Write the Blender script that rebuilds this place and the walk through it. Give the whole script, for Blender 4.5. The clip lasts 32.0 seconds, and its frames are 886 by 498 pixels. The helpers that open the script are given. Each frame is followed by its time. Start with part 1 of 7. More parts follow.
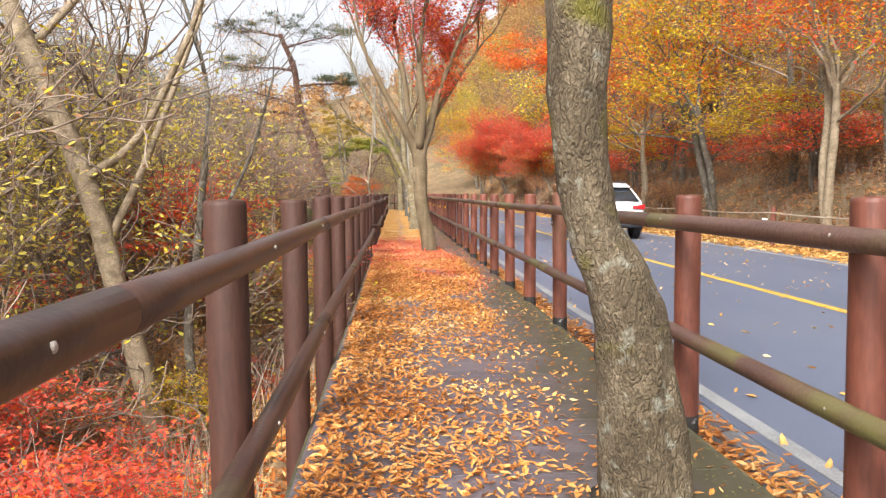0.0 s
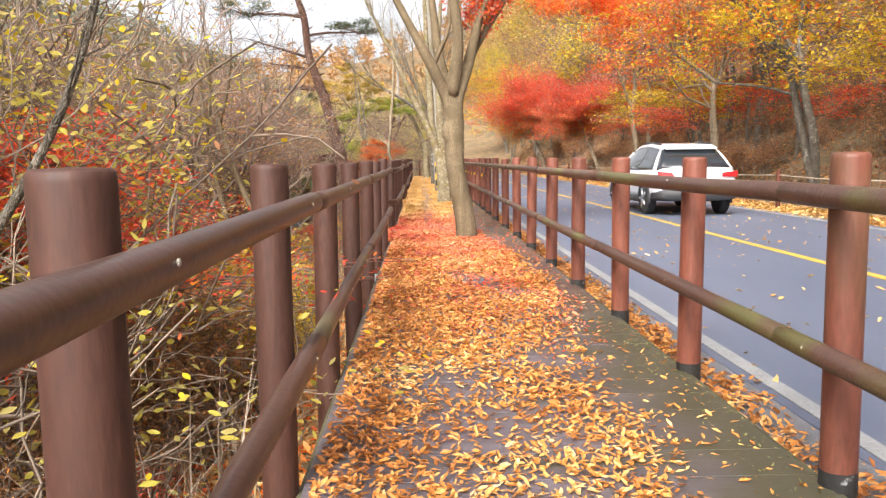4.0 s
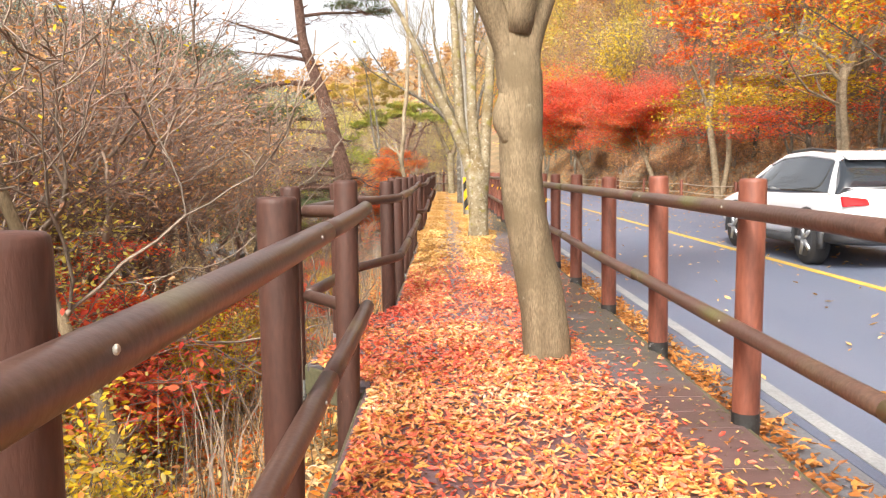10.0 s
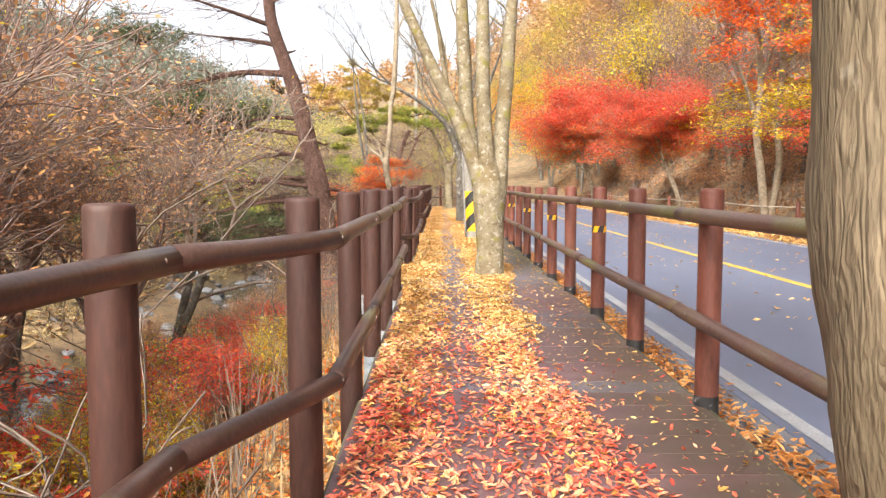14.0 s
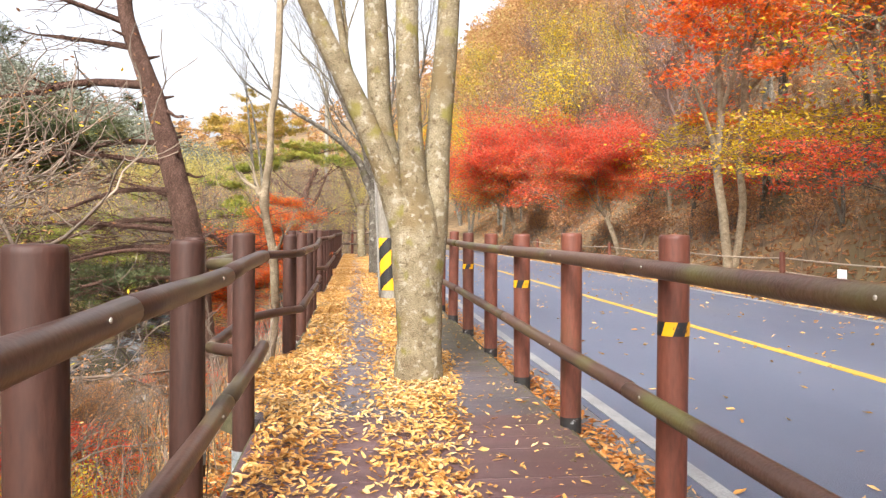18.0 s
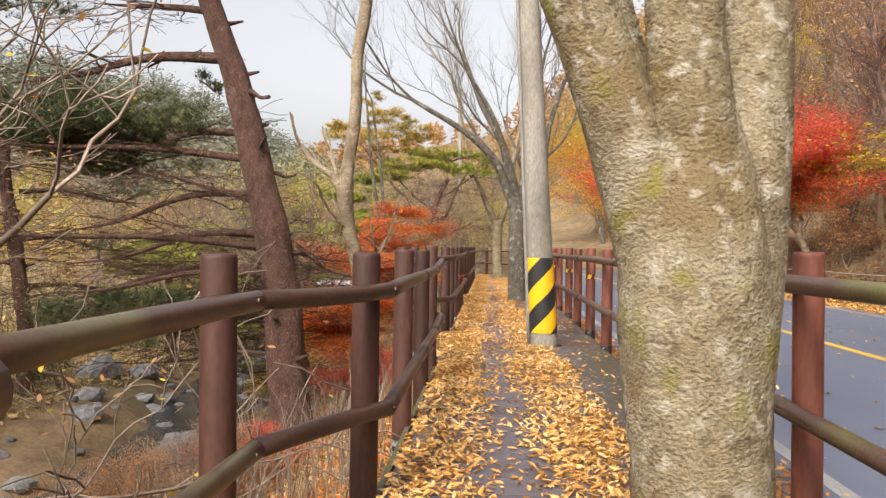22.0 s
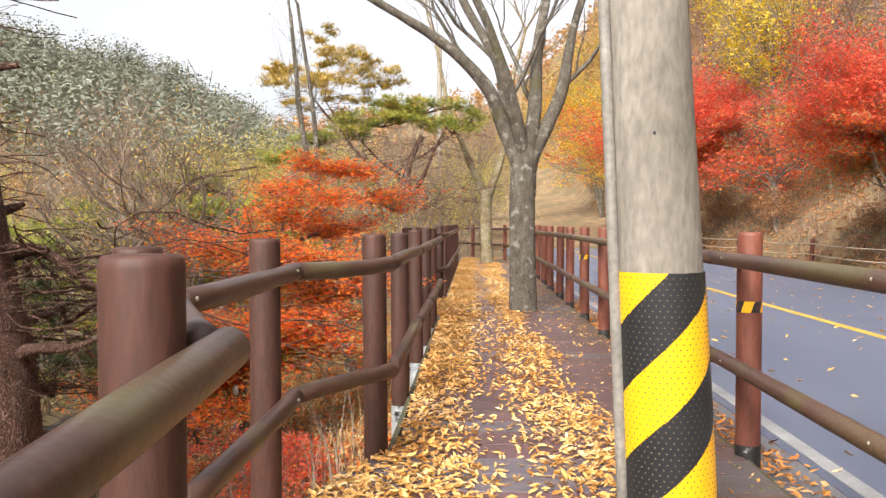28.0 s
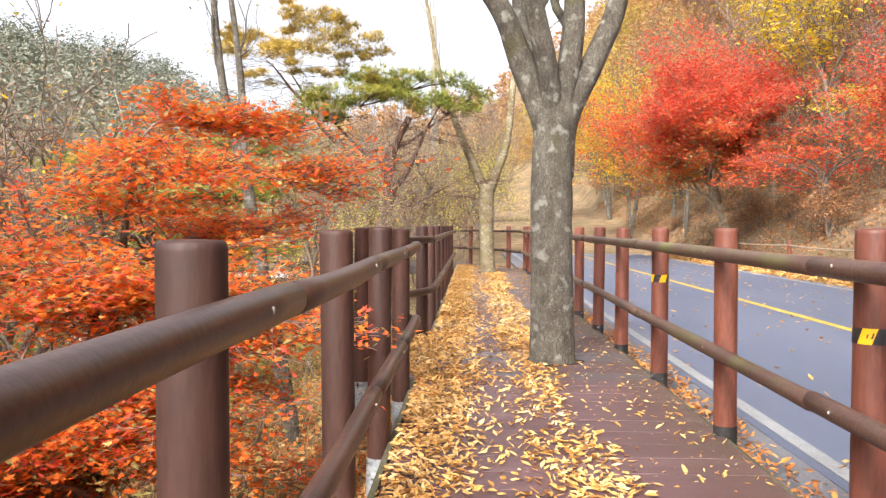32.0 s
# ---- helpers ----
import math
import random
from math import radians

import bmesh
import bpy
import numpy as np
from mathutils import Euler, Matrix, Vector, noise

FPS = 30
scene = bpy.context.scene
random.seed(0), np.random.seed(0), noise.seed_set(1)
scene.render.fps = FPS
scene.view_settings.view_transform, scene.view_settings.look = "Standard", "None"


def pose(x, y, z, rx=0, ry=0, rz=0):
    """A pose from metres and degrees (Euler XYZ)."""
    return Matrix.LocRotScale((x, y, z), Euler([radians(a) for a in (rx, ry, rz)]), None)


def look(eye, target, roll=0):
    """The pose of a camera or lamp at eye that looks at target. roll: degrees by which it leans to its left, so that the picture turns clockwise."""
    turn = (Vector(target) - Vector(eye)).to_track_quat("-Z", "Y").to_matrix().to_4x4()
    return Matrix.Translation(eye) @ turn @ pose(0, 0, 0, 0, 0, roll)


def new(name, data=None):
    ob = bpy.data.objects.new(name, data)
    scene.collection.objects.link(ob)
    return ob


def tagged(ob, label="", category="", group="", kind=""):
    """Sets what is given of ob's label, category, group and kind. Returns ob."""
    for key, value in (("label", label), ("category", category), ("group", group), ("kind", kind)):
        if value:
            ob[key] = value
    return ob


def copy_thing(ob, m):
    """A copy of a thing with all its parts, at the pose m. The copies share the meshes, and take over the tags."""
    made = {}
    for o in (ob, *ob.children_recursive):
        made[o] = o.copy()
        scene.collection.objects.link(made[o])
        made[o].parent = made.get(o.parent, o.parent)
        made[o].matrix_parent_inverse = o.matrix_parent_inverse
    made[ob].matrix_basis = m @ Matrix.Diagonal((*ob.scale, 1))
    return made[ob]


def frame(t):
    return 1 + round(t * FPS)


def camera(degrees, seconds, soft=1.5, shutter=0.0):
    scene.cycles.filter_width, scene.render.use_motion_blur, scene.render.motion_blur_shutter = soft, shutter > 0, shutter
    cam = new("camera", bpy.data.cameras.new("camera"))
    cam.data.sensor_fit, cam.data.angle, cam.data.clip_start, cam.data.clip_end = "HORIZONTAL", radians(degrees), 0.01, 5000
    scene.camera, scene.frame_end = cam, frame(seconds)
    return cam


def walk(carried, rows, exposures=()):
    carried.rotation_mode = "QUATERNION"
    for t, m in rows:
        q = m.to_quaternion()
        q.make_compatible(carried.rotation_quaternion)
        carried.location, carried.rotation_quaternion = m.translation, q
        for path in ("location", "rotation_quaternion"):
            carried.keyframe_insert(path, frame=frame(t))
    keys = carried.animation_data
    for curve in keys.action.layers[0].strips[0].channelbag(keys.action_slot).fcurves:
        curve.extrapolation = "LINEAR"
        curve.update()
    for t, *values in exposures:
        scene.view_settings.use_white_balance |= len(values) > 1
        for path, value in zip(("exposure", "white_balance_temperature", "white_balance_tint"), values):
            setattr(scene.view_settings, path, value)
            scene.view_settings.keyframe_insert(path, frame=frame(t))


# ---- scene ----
cam = camera(57.9, 32.0, 1.3)
PATH = [
    (0, (0.106, 1.573, 1.208), (0.226, 3.565, 1.07), -0.3),
    (0.5, (0.087, 2.107, 1.196), (0.21, 4.093, 0.993), -0.3),
    (1, (0.109, 2.67, 1.223), (0.225, 4.655, 1.013), -0.3),
    (1.5, (0.091, 3.231, 1.218), (0.244, 5.213, 0.998), -0.3),
    (2, (0.098, 3.815, 1.209), (0.259, 5.796, 0.993), -0.4),
    (2.5, (0.105, 4.385, 1.215), (0.27, 6.367, 1.0), -0.2),
    (3, (0.122, 4.952, 1.212), (0.27, 6.936, 1.003), -0.6),
    (3.5, (0.146, 5.546, 1.218), (0.271, 7.53, 1.001), -0.5),
    (4, (0.114, 6.1, 1.201), (0.17, 8.087, 0.977), -0.6),
    (4.5, (0.109, 6.626, 1.199), (0.147, 8.614, 0.978), -0.3),
    (6.5, (0.125, 8.876, 1.266), (0.162, 10.862, 1.031), -0.2),
    (7, (0.19, 9.523, 1.272), (0.233, 11.507, 1.022), -0.2),
    (7.5, (0.196, 10.035, 1.262), (0.239, 12.019, 1.013), -0.4),
    (8, (0.216, 10.645, 1.259), (0.277, 12.628, 1.007), -0.3),
    (8.5, (0.193, 11.257, 1.249), (0.256, 13.24, 1.002), -0.2),
    (9, (0.195, 11.817, 1.251), (0.244, 13.803, 1.024), -0.7),
    (9.5, (0.184, 12.405, 1.255), (0.208, 14.394, 1.044), -0.7),
    (10, (0.137, 13.006, 1.256), (0.133, 14.997, 1.063), -0.6),
    (10.5, (0.127, 13.586, 1.266), (0.12, 15.577, 1.078), -0.7),
    (11, (0.107, 14.169, 1.247), (0.094, 16.161, 1.068), -0.9),
    (11.5, (0.151, 14.763, 1.246), (0.136, 16.755, 1.065), -0.6),
    (12, (0.166, 15.354, 1.218), (0.154, 17.348, 1.062), -0.6),
    (12.5, (0.165, 15.872, 1.251), (0.141, 17.864, 1.084), -0.5),
    (13, (0.175, 16.407, 1.252), (0.149, 18.4, 1.088), -0.5),
    (13.5, (0.128, 16.988, 1.238), (0.105, 18.982, 1.08), -0.1),
    (14, (0.119, 17.55, 1.221), (0.126, 19.544, 1.061), 0.3),
    (14.5, (0.106, 18.073, 1.196), (0.142, 20.068, 1.054), 0.3),
    (15, (0.15, 18.567, 1.193), (0.277, 20.558, 1.054), 0.1),
    (15.5, (0.186, 19.021, 1.207), (0.366, 21.009, 1.072), -0.0),
    (17.5, (0.29, 21.303, 1.223), (0.529, 23.286, 1.109), 0.8),
    (18, (0.268, 21.855, 1.219), (0.486, 23.842, 1.173), 0.5),
    (18.5, (0.241, 22.4, 1.199), (0.449, 24.389, 1.195), 0.4),
    (19, (0.198, 22.926, 1.196), (0.333, 24.922, 1.197), 0.6),
    (19.5, (0.174, 23.506, 1.199), (0.232, 25.505, 1.208), 0.3),
    (20, (0.164, 24.005, 1.221), (0.157, 26.005, 1.233), 0.3),
    (20.5, (0.191, 24.533, 1.224), (0.147, 26.533, 1.234), 0.4),
    (21, (0.209, 25.091, 1.225), (0.16, 27.09, 1.23), 0.4),
    (21.5, (0.199, 25.635, 1.207), (0.15, 27.634, 1.186), 0.5),
    (22, (0.202, 26.144, 1.194), (0.088, 28.141, 1.19), 0.7),
    (22.5, (0.169, 26.654, 1.172), (0.115, 28.652, 1.123), 0.2),
    (23, (0.127, 27.29, 1.159), (0.038, 29.287, 1.093), 0.3),
    (23.5, (0.093, 27.827, 1.176), (0.034, 29.824, 1.074), 0.5),
    (24, (0.098, 28.338, 1.181), (0.036, 30.334, 1.08), 0.2),
    (24.5, (0.13, 29.014, 1.195), (0.077, 31.011, 1.094), 0.2),
    (25, (0.121, 29.667, 1.201), (0.084, 31.664, 1.099), 0.4),
    (25.5, (0.131, 30.294, 1.222), (0.127, 32.29, 1.096), 0.5),
    (27.5, (0.108, 32.568, 1.278), (0.067, 34.567, 1.204), 0.7),
    (28, (0.138, 33.064, 1.26), (0.062, 35.061, 1.195), 0.0),
    (28.5, (0.139, 33.618, 1.252), (0.058, 35.615, 1.179), -0.0),
    (29, (0.106, 34.222, 1.254), (0.0, 36.217, 1.184), 0.3),
    (29.5, (0.065, 34.76, 1.252), (-0.021, 36.757, 1.182), 0.3),
    (30, (0.045, 35.32, 1.254), (-0.046, 37.316, 1.171), 0.5),
    (30.5, (0.02, 35.837, 1.233), (-0.077, 37.833, 1.157), 0.5),
    (31, (0.016, 36.355, 1.22), (-0.059, 38.352, 1.148), 0.6),
    (31.5, (0.047, 36.877, 1.222), (-0.03, 38.874, 1.158), 0.3),
    (32, (0.118, 37.435, 1.216), (0.049, 39.433, 1.157), 0.3),
]
EXPOSURES = [(0, 1.2, 6500, 12), (1, 1.2, 6500, 12), (2, 1.5, 6450, 12), (3, 1.5, 6500, 12), (4, 1.4, 6600, 12), (7, 1.6, 6800, 12), (13, 1.6, 6700, 12), (15, 1.65, 6300, 12), (18, 1.5, 6500, 12), (19, 1.15, 6600, 12), (22, 1.0, 6700, 12), (23, 1.25, 6650, 12), (24, 1.5, 6600, 12), (25, 1.4, 6600, 12), (28, 1.3, 6600, 12), (30, 1.45, 6450, 12), (32, 1.55, 6400, 12)]
walk(cam, [(t, look(eye, target, roll)) for t, eye, target, roll in PATH], EXPOSURES)

# ---- light ----
world = bpy.data.worlds.new("overcast_sky")
scene.world = world
world.use_nodes = True
wn = world.node_tree.nodes
sky = wn.new("ShaderNodeTexSky")
sky.sky_type = "NISHITA"
sky.sun_disc = False
sky.sun_elevation, sky.sun_rotation = radians(42), radians(200)
sky.air_density, sky.dust_density, sky.ozone_density = 1.0, 6.0, 0.6
soften = wn.new("ShaderNodeHueSaturation")
soften.inputs["Saturation"].default_value = 0.25
world.node_tree.links.new(sky.outputs[0], soften.inputs["Color"])
world.node_tree.links.new(soften.outputs[0], wn["Background"].inputs["Color"])
wn["Background"].inputs["Strength"].default_value = 0.14
sun = bpy.data.lights.new("sun", "SUN")
sun.energy, sun.angle, sun.color = 1.9, radians(12), (1.0, 0.96, 0.9)
sun_ob = new("sun", sun)
sun_ob.matrix_world = look((-20, -40, 60), (-20 + 15, -40 + 40, 60 - 38))


# ---- materials ----
def node_mat(name):
    m = bpy.data.materials.new(name)
    m.use_nodes = True
    return m, m.node_tree.nodes, m.node_tree.links


def surf(name, cols, scale=3.0, rough=0.75, bump=0.25, fine=30.0, stretch=(1, 1, 1), vary=0.0, island=0.0,
         metal=0.0, stain=None, stain_scale=1.2, stain_at=0.55, through=0.0, detail=6.0, spec=0.4):
    """Colour by a coarse noise, grain and relief by a fine one, stains by a third; vary: object to object, island: piece to piece."""
    m, n, l = node_mat(name)
    b = n["Principled BSDF"]
    co = n.new("ShaderNodeTexCoord")
    mp = n.new("ShaderNodeMapping")
    mp.inputs["Scale"].default_value = stretch
    l.new(co.outputs["Object"], mp.inputs["Vector"])
    info = n.new("ShaderNodeObjectInfo")
    off = n.new("ShaderNodeVectorMath")
    off.operation = "MULTIPLY_ADD"
    off.inputs[1].default_value = (0, 0, 0)
    com = n.new("ShaderNodeCombineXYZ")
    mul = n.new("ShaderNodeMath")
    mul.operation = "MULTIPLY"
    mul.inputs[1].default_value = 37.0 if vary else 0.0
    l.new(info.outputs["Random"], mul.inputs[0])
    l.new(mul.outputs[0], com.inputs[0])
    l.new(mul.outputs[0], com.inputs[1])
    add = n.new("ShaderNodeVectorMath")
    l.new(mp.outputs[0], add.inputs[0])
    l.new(com.outputs[0], add.inputs[1])
    big = n.new("ShaderNodeTexNoise")
    big.inputs["Scale"].default_value = scale
    big.inputs["Detail"].default_value = detail
    big.inputs["Roughness"].default_value = 0.62
    l.new(add.outputs[0], big.inputs["Vector"])
    ramp = n.new("ShaderNodeValToRGB")
    e = ramp.color_ramp.elements
    lo, hi = 0.3, 0.72
    while len(e) < len(cols):
        e.new(0.5)
    for i, c in enumerate(cols):
        e[i].position = lo + (hi - lo) * i / max(1, len(cols) - 1)
        e[i].color = (*c, 1)
    l.new(big.outputs["Fac"], ramp.inputs[0])
    small = n.new("ShaderNodeTexNoise")
    small.inputs["Scale"].default_value = fine
    small.inputs["Detail"].default_value = 4
    l.new(add.outputs[0], small.inputs["Vector"])
    grain = n.new("ShaderNodeMapRange")
    grain.inputs[1].default_value, grain.inputs[2].default_value = 0.25, 0.75
    grain.inputs[3].default_value, grain.inputs[4].default_value = 0.72, 1.25
    l.new(small.outputs["Fac"], grain.inputs[0])
    hs = n.new("ShaderNodeHueSaturation")
    l.new(ramp.outputs[0], hs.inputs["Color"])
    l.new(grain.outputs[0], hs.inputs["Value"])
    out = hs.outputs[0]
    if stain:
        sp = n.new("ShaderNodeTexNoise")
        sp.inputs["Scale"].default_value, sp.inputs["Detail"].default_value = stain_scale, 5
        l.new(add.outputs[0], sp.inputs["Vector"])
        edge = n.new("ShaderNodeMapRange")
        edge.inputs[1].default_value, edge.inputs[2].default_value = stain_at, stain_at + 0.12
        l.new(sp.outputs["Fac"], edge.inputs[0])
        mix = n.new("ShaderNodeMix")
        mix.data_type = "RGBA"
        l.new(edge.outputs[0], mix.inputs[0])
        l.new(out, mix.inputs[6])
        mix.inputs[7].default_value = (*stain, 1)
        out = mix.outputs[2]
    if vary or island:
        h2 = n.new("ShaderNodeHueSaturation")
        geo = n.new("ShaderNodeNewGeometry")
        src = geo.outputs["Random Per Island"] if island else info.outputs["Random"]
        r = n.new("ShaderNodeMapRange")
        k = island or vary
        r.inputs[3].default_value, r.inputs[4].default_value = 1 - k, 1 + k
        l.new(src, r.inputs[0])
        l.new(r.outputs[0], h2.inputs["Value"])
        l.new(out, h2.inputs["Color"])
        out = h2.outputs[0]
    l.new(out, b.inputs["Base Color"])
    b.inputs["Roughness"].default_value = rough
    b.inputs["Metallic"].default_value = metal
    b.inputs["Specular IOR Level"].default_value = spec
    if bump:
        bp = n.new("ShaderNodeBump")
        bp.inputs["Strength"].default_value, bp.inputs["Distance"].default_value = bump, 0.02
        l.new(small.outputs["Fac"], bp.inputs["Height"])
        l.new(bp.outputs[0], b.inputs["Normal"])
    return m


def bark(name, cols, scale=9.0, stretch=(1, 1, 0.3), crack=0.45, patch=0.35, stain=None, stain_scale=2.5, stain_at=0.58, bump=0.9, blots=(), warp=0.16):
    """Bark: plates parted by darker fissures, tone from plate to plate, lichen in blots."""
    m, n, l = node_mat(name)
    b = n["Principled BSDF"]
    co = n.new("ShaderNodeTexCoord")
    mp = n.new("ShaderNodeMapping")
    mp.inputs["Scale"].default_value = stretch
    l.new(co.outputs["Object"], mp.inputs["Vector"])
    wob = n.new("ShaderNodeTexNoise")
    wob.inputs["Scale"].default_value, wob.inputs["Detail"].default_value = scale * 0.9, 3
    l.new(mp.outputs[0], wob.inputs["Vector"])
    bend = n.new("ShaderNodeVectorMath")
    bend.operation = "MULTIPLY_ADD"
    bend.inputs[1].default_value = (warp, warp, warp)
    l.new(wob.outputs["Color"], bend.inputs[0])
    l.new(mp.outputs[0], bend.inputs[2])
    cell = n.new("ShaderNodeTexVoronoi")
    cell.inputs["Scale"].default_value = scale
    edge = n.new("ShaderNodeTexVoronoi")
    edge.feature = "DISTANCE_TO_EDGE"
    edge.inputs["Scale"].default_value = scale
    big = n.new("ShaderNodeTexNoise")
    big.inputs["Scale"].default_value, big.inputs["Detail"].default_value = scale * 0.35, 7
    fine = n.new("ShaderNodeTexNoise")
    fine.inputs["Scale"].default_value, fine.inputs["Detail"].default_value = scale * 7, 4
    for q in (cell, edge):
        l.new(bend.outputs[0], q.inputs["Vector"])
    for q in (big, fine):
        l.new(mp.outputs[0], q.inputs["Vector"])
    sep = n.new("ShaderNodeSeparateColor")
    l.new(cell.outputs["Color"], sep.inputs[0])
    mixv = n.new("ShaderNodeMix")
    mixv.inputs[0].default_value = patch
    l.new(big.outputs["Fac"], mixv.inputs[2])
    l.new(sep.outputs[0], mixv.inputs[3])
    ramp = n.new("ShaderNodeValToRGB")
    e = ramp.color_ramp.elements
    while len(e) < len(cols):
        e.new(0.5)
    for i, c in enumerate(cols):
        e[i].position = 0.25 + 0.5 * i / max(1, len(cols) - 1)
        e[i].color = (*c, 1)
    l.new(mixv.outputs[0], ramp.inputs[0])
    ck = n.new("ShaderNodeMapRange")
    ck.inputs[1].default_value, ck.inputs[2].default_value = 0.0, 0.24
    ck.inputs[3].default_value, ck.inputs[4].default_value = 1 - crack, 1.0
    l.new(edge.outputs["Distance"], ck.inputs[0])
    gr = n.new("ShaderNodeMapRange")
    gr.inputs[1].default_value, gr.inputs[2].default_value = 0.3, 0.7
    gr.inputs[3].default_value, gr.inputs[4].default_value = 0.7, 1.3
    l.new(fine.outputs["Fac"], gr.inputs[0])
    mu = n.new("ShaderNodeMath")
    mu.operation = "MULTIPLY"
    l.new(ck.outputs[0], mu.inputs[0])
    l.new(gr.outputs[0], mu.inputs[1])
    hs = n.new("ShaderNodeHueSaturation")
    l.new(ramp.outputs[0], hs.inputs["Color"])
    l.new(mu.outputs[0], hs.inputs["Value"])
    out = hs.outputs[0]
    for stain, stain_scale, stain_at in ([(stain, stain_scale, stain_at)] if stain else []) + list(blots):
        sp = n.new("ShaderNodeTexNoise")
        sp.inputs["Scale"].default_value, sp.inputs["Detail"].default_value = stain_scale, 6
        l.new(co.outputs["Object"], sp.inputs["Vector"])
        ed = n.new("ShaderNodeMapRange")
        ed.inputs[1].default_value, ed.inputs[2].default_value = stain_at, stain_at + 0.1
        ed.inputs[4].default_value = 0.8
        l.new(sp.outputs["Fac"], ed.inputs[0])
        mx = n.new("ShaderNodeMix")
        mx.data_type = "RGBA"
        l.new(ed.outputs[0], mx.inputs[0])
        l.new(out, mx.inputs[6])
        mx.inputs[7].default_value = (*stain, 1)
        out = mx.outputs[2]
    l.new(out, b.inputs["Base Color"])
    b.inputs["Roughness"].default_value = 0.9
    b.inputs["Specular IOR Level"].default_value = 0.2
    hsum = n.new("ShaderNodeMath")
    hsum.operation = "MULTIPLY_ADD"
    hsum.inputs[1].default_value = 0.35
    l.new(fine.outputs["Fac"], hsum.inputs[0])
    l.new(ck.outputs[0], hsum.inputs[2])
    bp = n.new("ShaderNodeBump")
    bp.inputs["Strength"].default_value, bp.inputs["Distance"].default_value = bump, 0.035
    l.new(hsum.outputs[0], bp.inputs["Height"])
    l.new(bp.outputs[0], b.inputs["Normal"])
    return m


def leaf_mat(name, cols, thin=0.5, rough=0.55):
    """Leaves: each takes its own colour along the ramp, and lets some light through."""
    m, n, l = node_mat(name)
    b = n["Principled BSDF"]
    geo = n.new("ShaderNodeNewGeometry")
    ramp = n.new("ShaderNodeValToRGB")
    e = ramp.color_ramp.elements
    while len(e) < len(cols):
        e.new(0.5)
    for i, c in enumerate(cols):
        e[i].position = i / max(1, len(cols) - 1)
        e[i].color = (*c, 1)
    co = n.new("ShaderNodeTexCoord")
    no = n.new("ShaderNodeTexNoise")
    no.inputs["Scale"].default_value = 0.9
    l.new(co.outputs["Object"], no.inputs["Vector"])
    ad = n.new("ShaderNodeMath")
    ad.operation = "MULTIPLY_ADD"
    ad.inputs[1].default_value = 0.55
    l.new(geo.outputs["Random Per Island"], ad.inputs[0])
    sc = n.new("ShaderNodeMapRange")
    sc.inputs[1].default_value, sc.inputs[2].default_value = 0.3, 0.7
    sc.inputs[3].default_value, sc.inputs[4].default_value = 0.0, 0.45
    l.new(no.outputs["Fac"], sc.inputs[0])
    l.new(sc.outputs[0], ad.inputs[2])
    l.new(ad.outputs[0], ramp.inputs[0])
    l.new(ramp.outputs[0], b.inputs["Base Color"])
    b.inputs["Roughness"].default_value = rough
    b.inputs["Specular IOR Level"].default_value = 0.3
    if thin:
        t = n.new("ShaderNodeBsdfTranslucent")
        l.new(ramp.outputs[0], t.inputs["Color"])
        mx = n.new("ShaderNodeMixShader")
        mx.inputs[0].default_value = thin
        l.new(b.outputs[0], mx.inputs[1])
        l.new(t.outputs[0], mx.inputs[2])
        l.new(mx.outputs[0], n["Material Output"].inputs["Surface"])
    return m


def plain(name, col, rough=0.5, metal=0.0, coat=0.0):
    m, n, l = node_mat(name)
    b = n["Principled BSDF"]
    b.inputs["Base Color"].default_value = (*col, 1)
    b.inputs["Roughness"].default_value, b.inputs["Metallic"].default_value = rough, metal
    b.inputs["Coat Weight"].default_value = coat
    return m


RED_WOOD = surf("painted_brown_post", [(0.1, 0.034, 0.022), (0.145, 0.046, 0.028), (0.19, 0.064, 0.038)], 2.5, 0.5, 0.12, 60, (1, 1, 0.25), 0.16,
                stain=(0.10, 0.075, 0.04), stain_scale=2.0, stain_at=0.66)
# streamside posts: a darker brown than the roadside ones, with paler blots
DARK_WOOD = surf("dark_brown_post", [(0.032, 0.0145, 0.0105), (0.053, 0.0215, 0.0145), (0.082, 0.033, 0.022)], 2.5, 0.62, 0.12, 60, (1, 1, 0.25), 0.12,
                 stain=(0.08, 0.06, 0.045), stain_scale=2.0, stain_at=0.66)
RAIL = surf("mossy_brown_rail", [(0.062, 0.035, 0.027), (0.09, 0.048, 0.036), (0.105, 0.072, 0.042)], 1.6, 0.42, 0.15, 55, (1, 1, 1), 0.14,
            stain=(0.11, 0.1, 0.035), stain_scale=1.3, stain_at=0.53)
RAIL_DARK = surf("dark_brown_rail", [(0.042, 0.023, 0.018), (0.06, 0.032, 0.024), (0.082, 0.045, 0.033)], 1.6, 0.38, 0.06, 55, (1, 1, 1), 0.15, stain=(0.1, 0.088, 0.042), stain_scale=1.1, stain_at=0.57)
PLANK = surf("wet_deck_board", [(0.07, 0.06, 0.072), (0.1, 0.085, 0.098), (0.14, 0.12, 0.132)], 2.2, 0.45, 0.2, 45, (0.6, 4, 1), 0.13,
             stain=(0.05, 0.055, 0.03), stain_scale=0.9, stain_at=0.6, spec=0.5)
PLANK_RED = surf("reddish_deck_board", [(0.072, 0.038, 0.04), (0.102, 0.054, 0.056), (0.132, 0.08, 0.082)], 2.2, 0.45, 0.2, 45, (0.6, 4, 1), 0.12,
                 stain=(0.06, 0.06, 0.035), stain_scale=0.9, stain_at=0.64, spec=0.5)
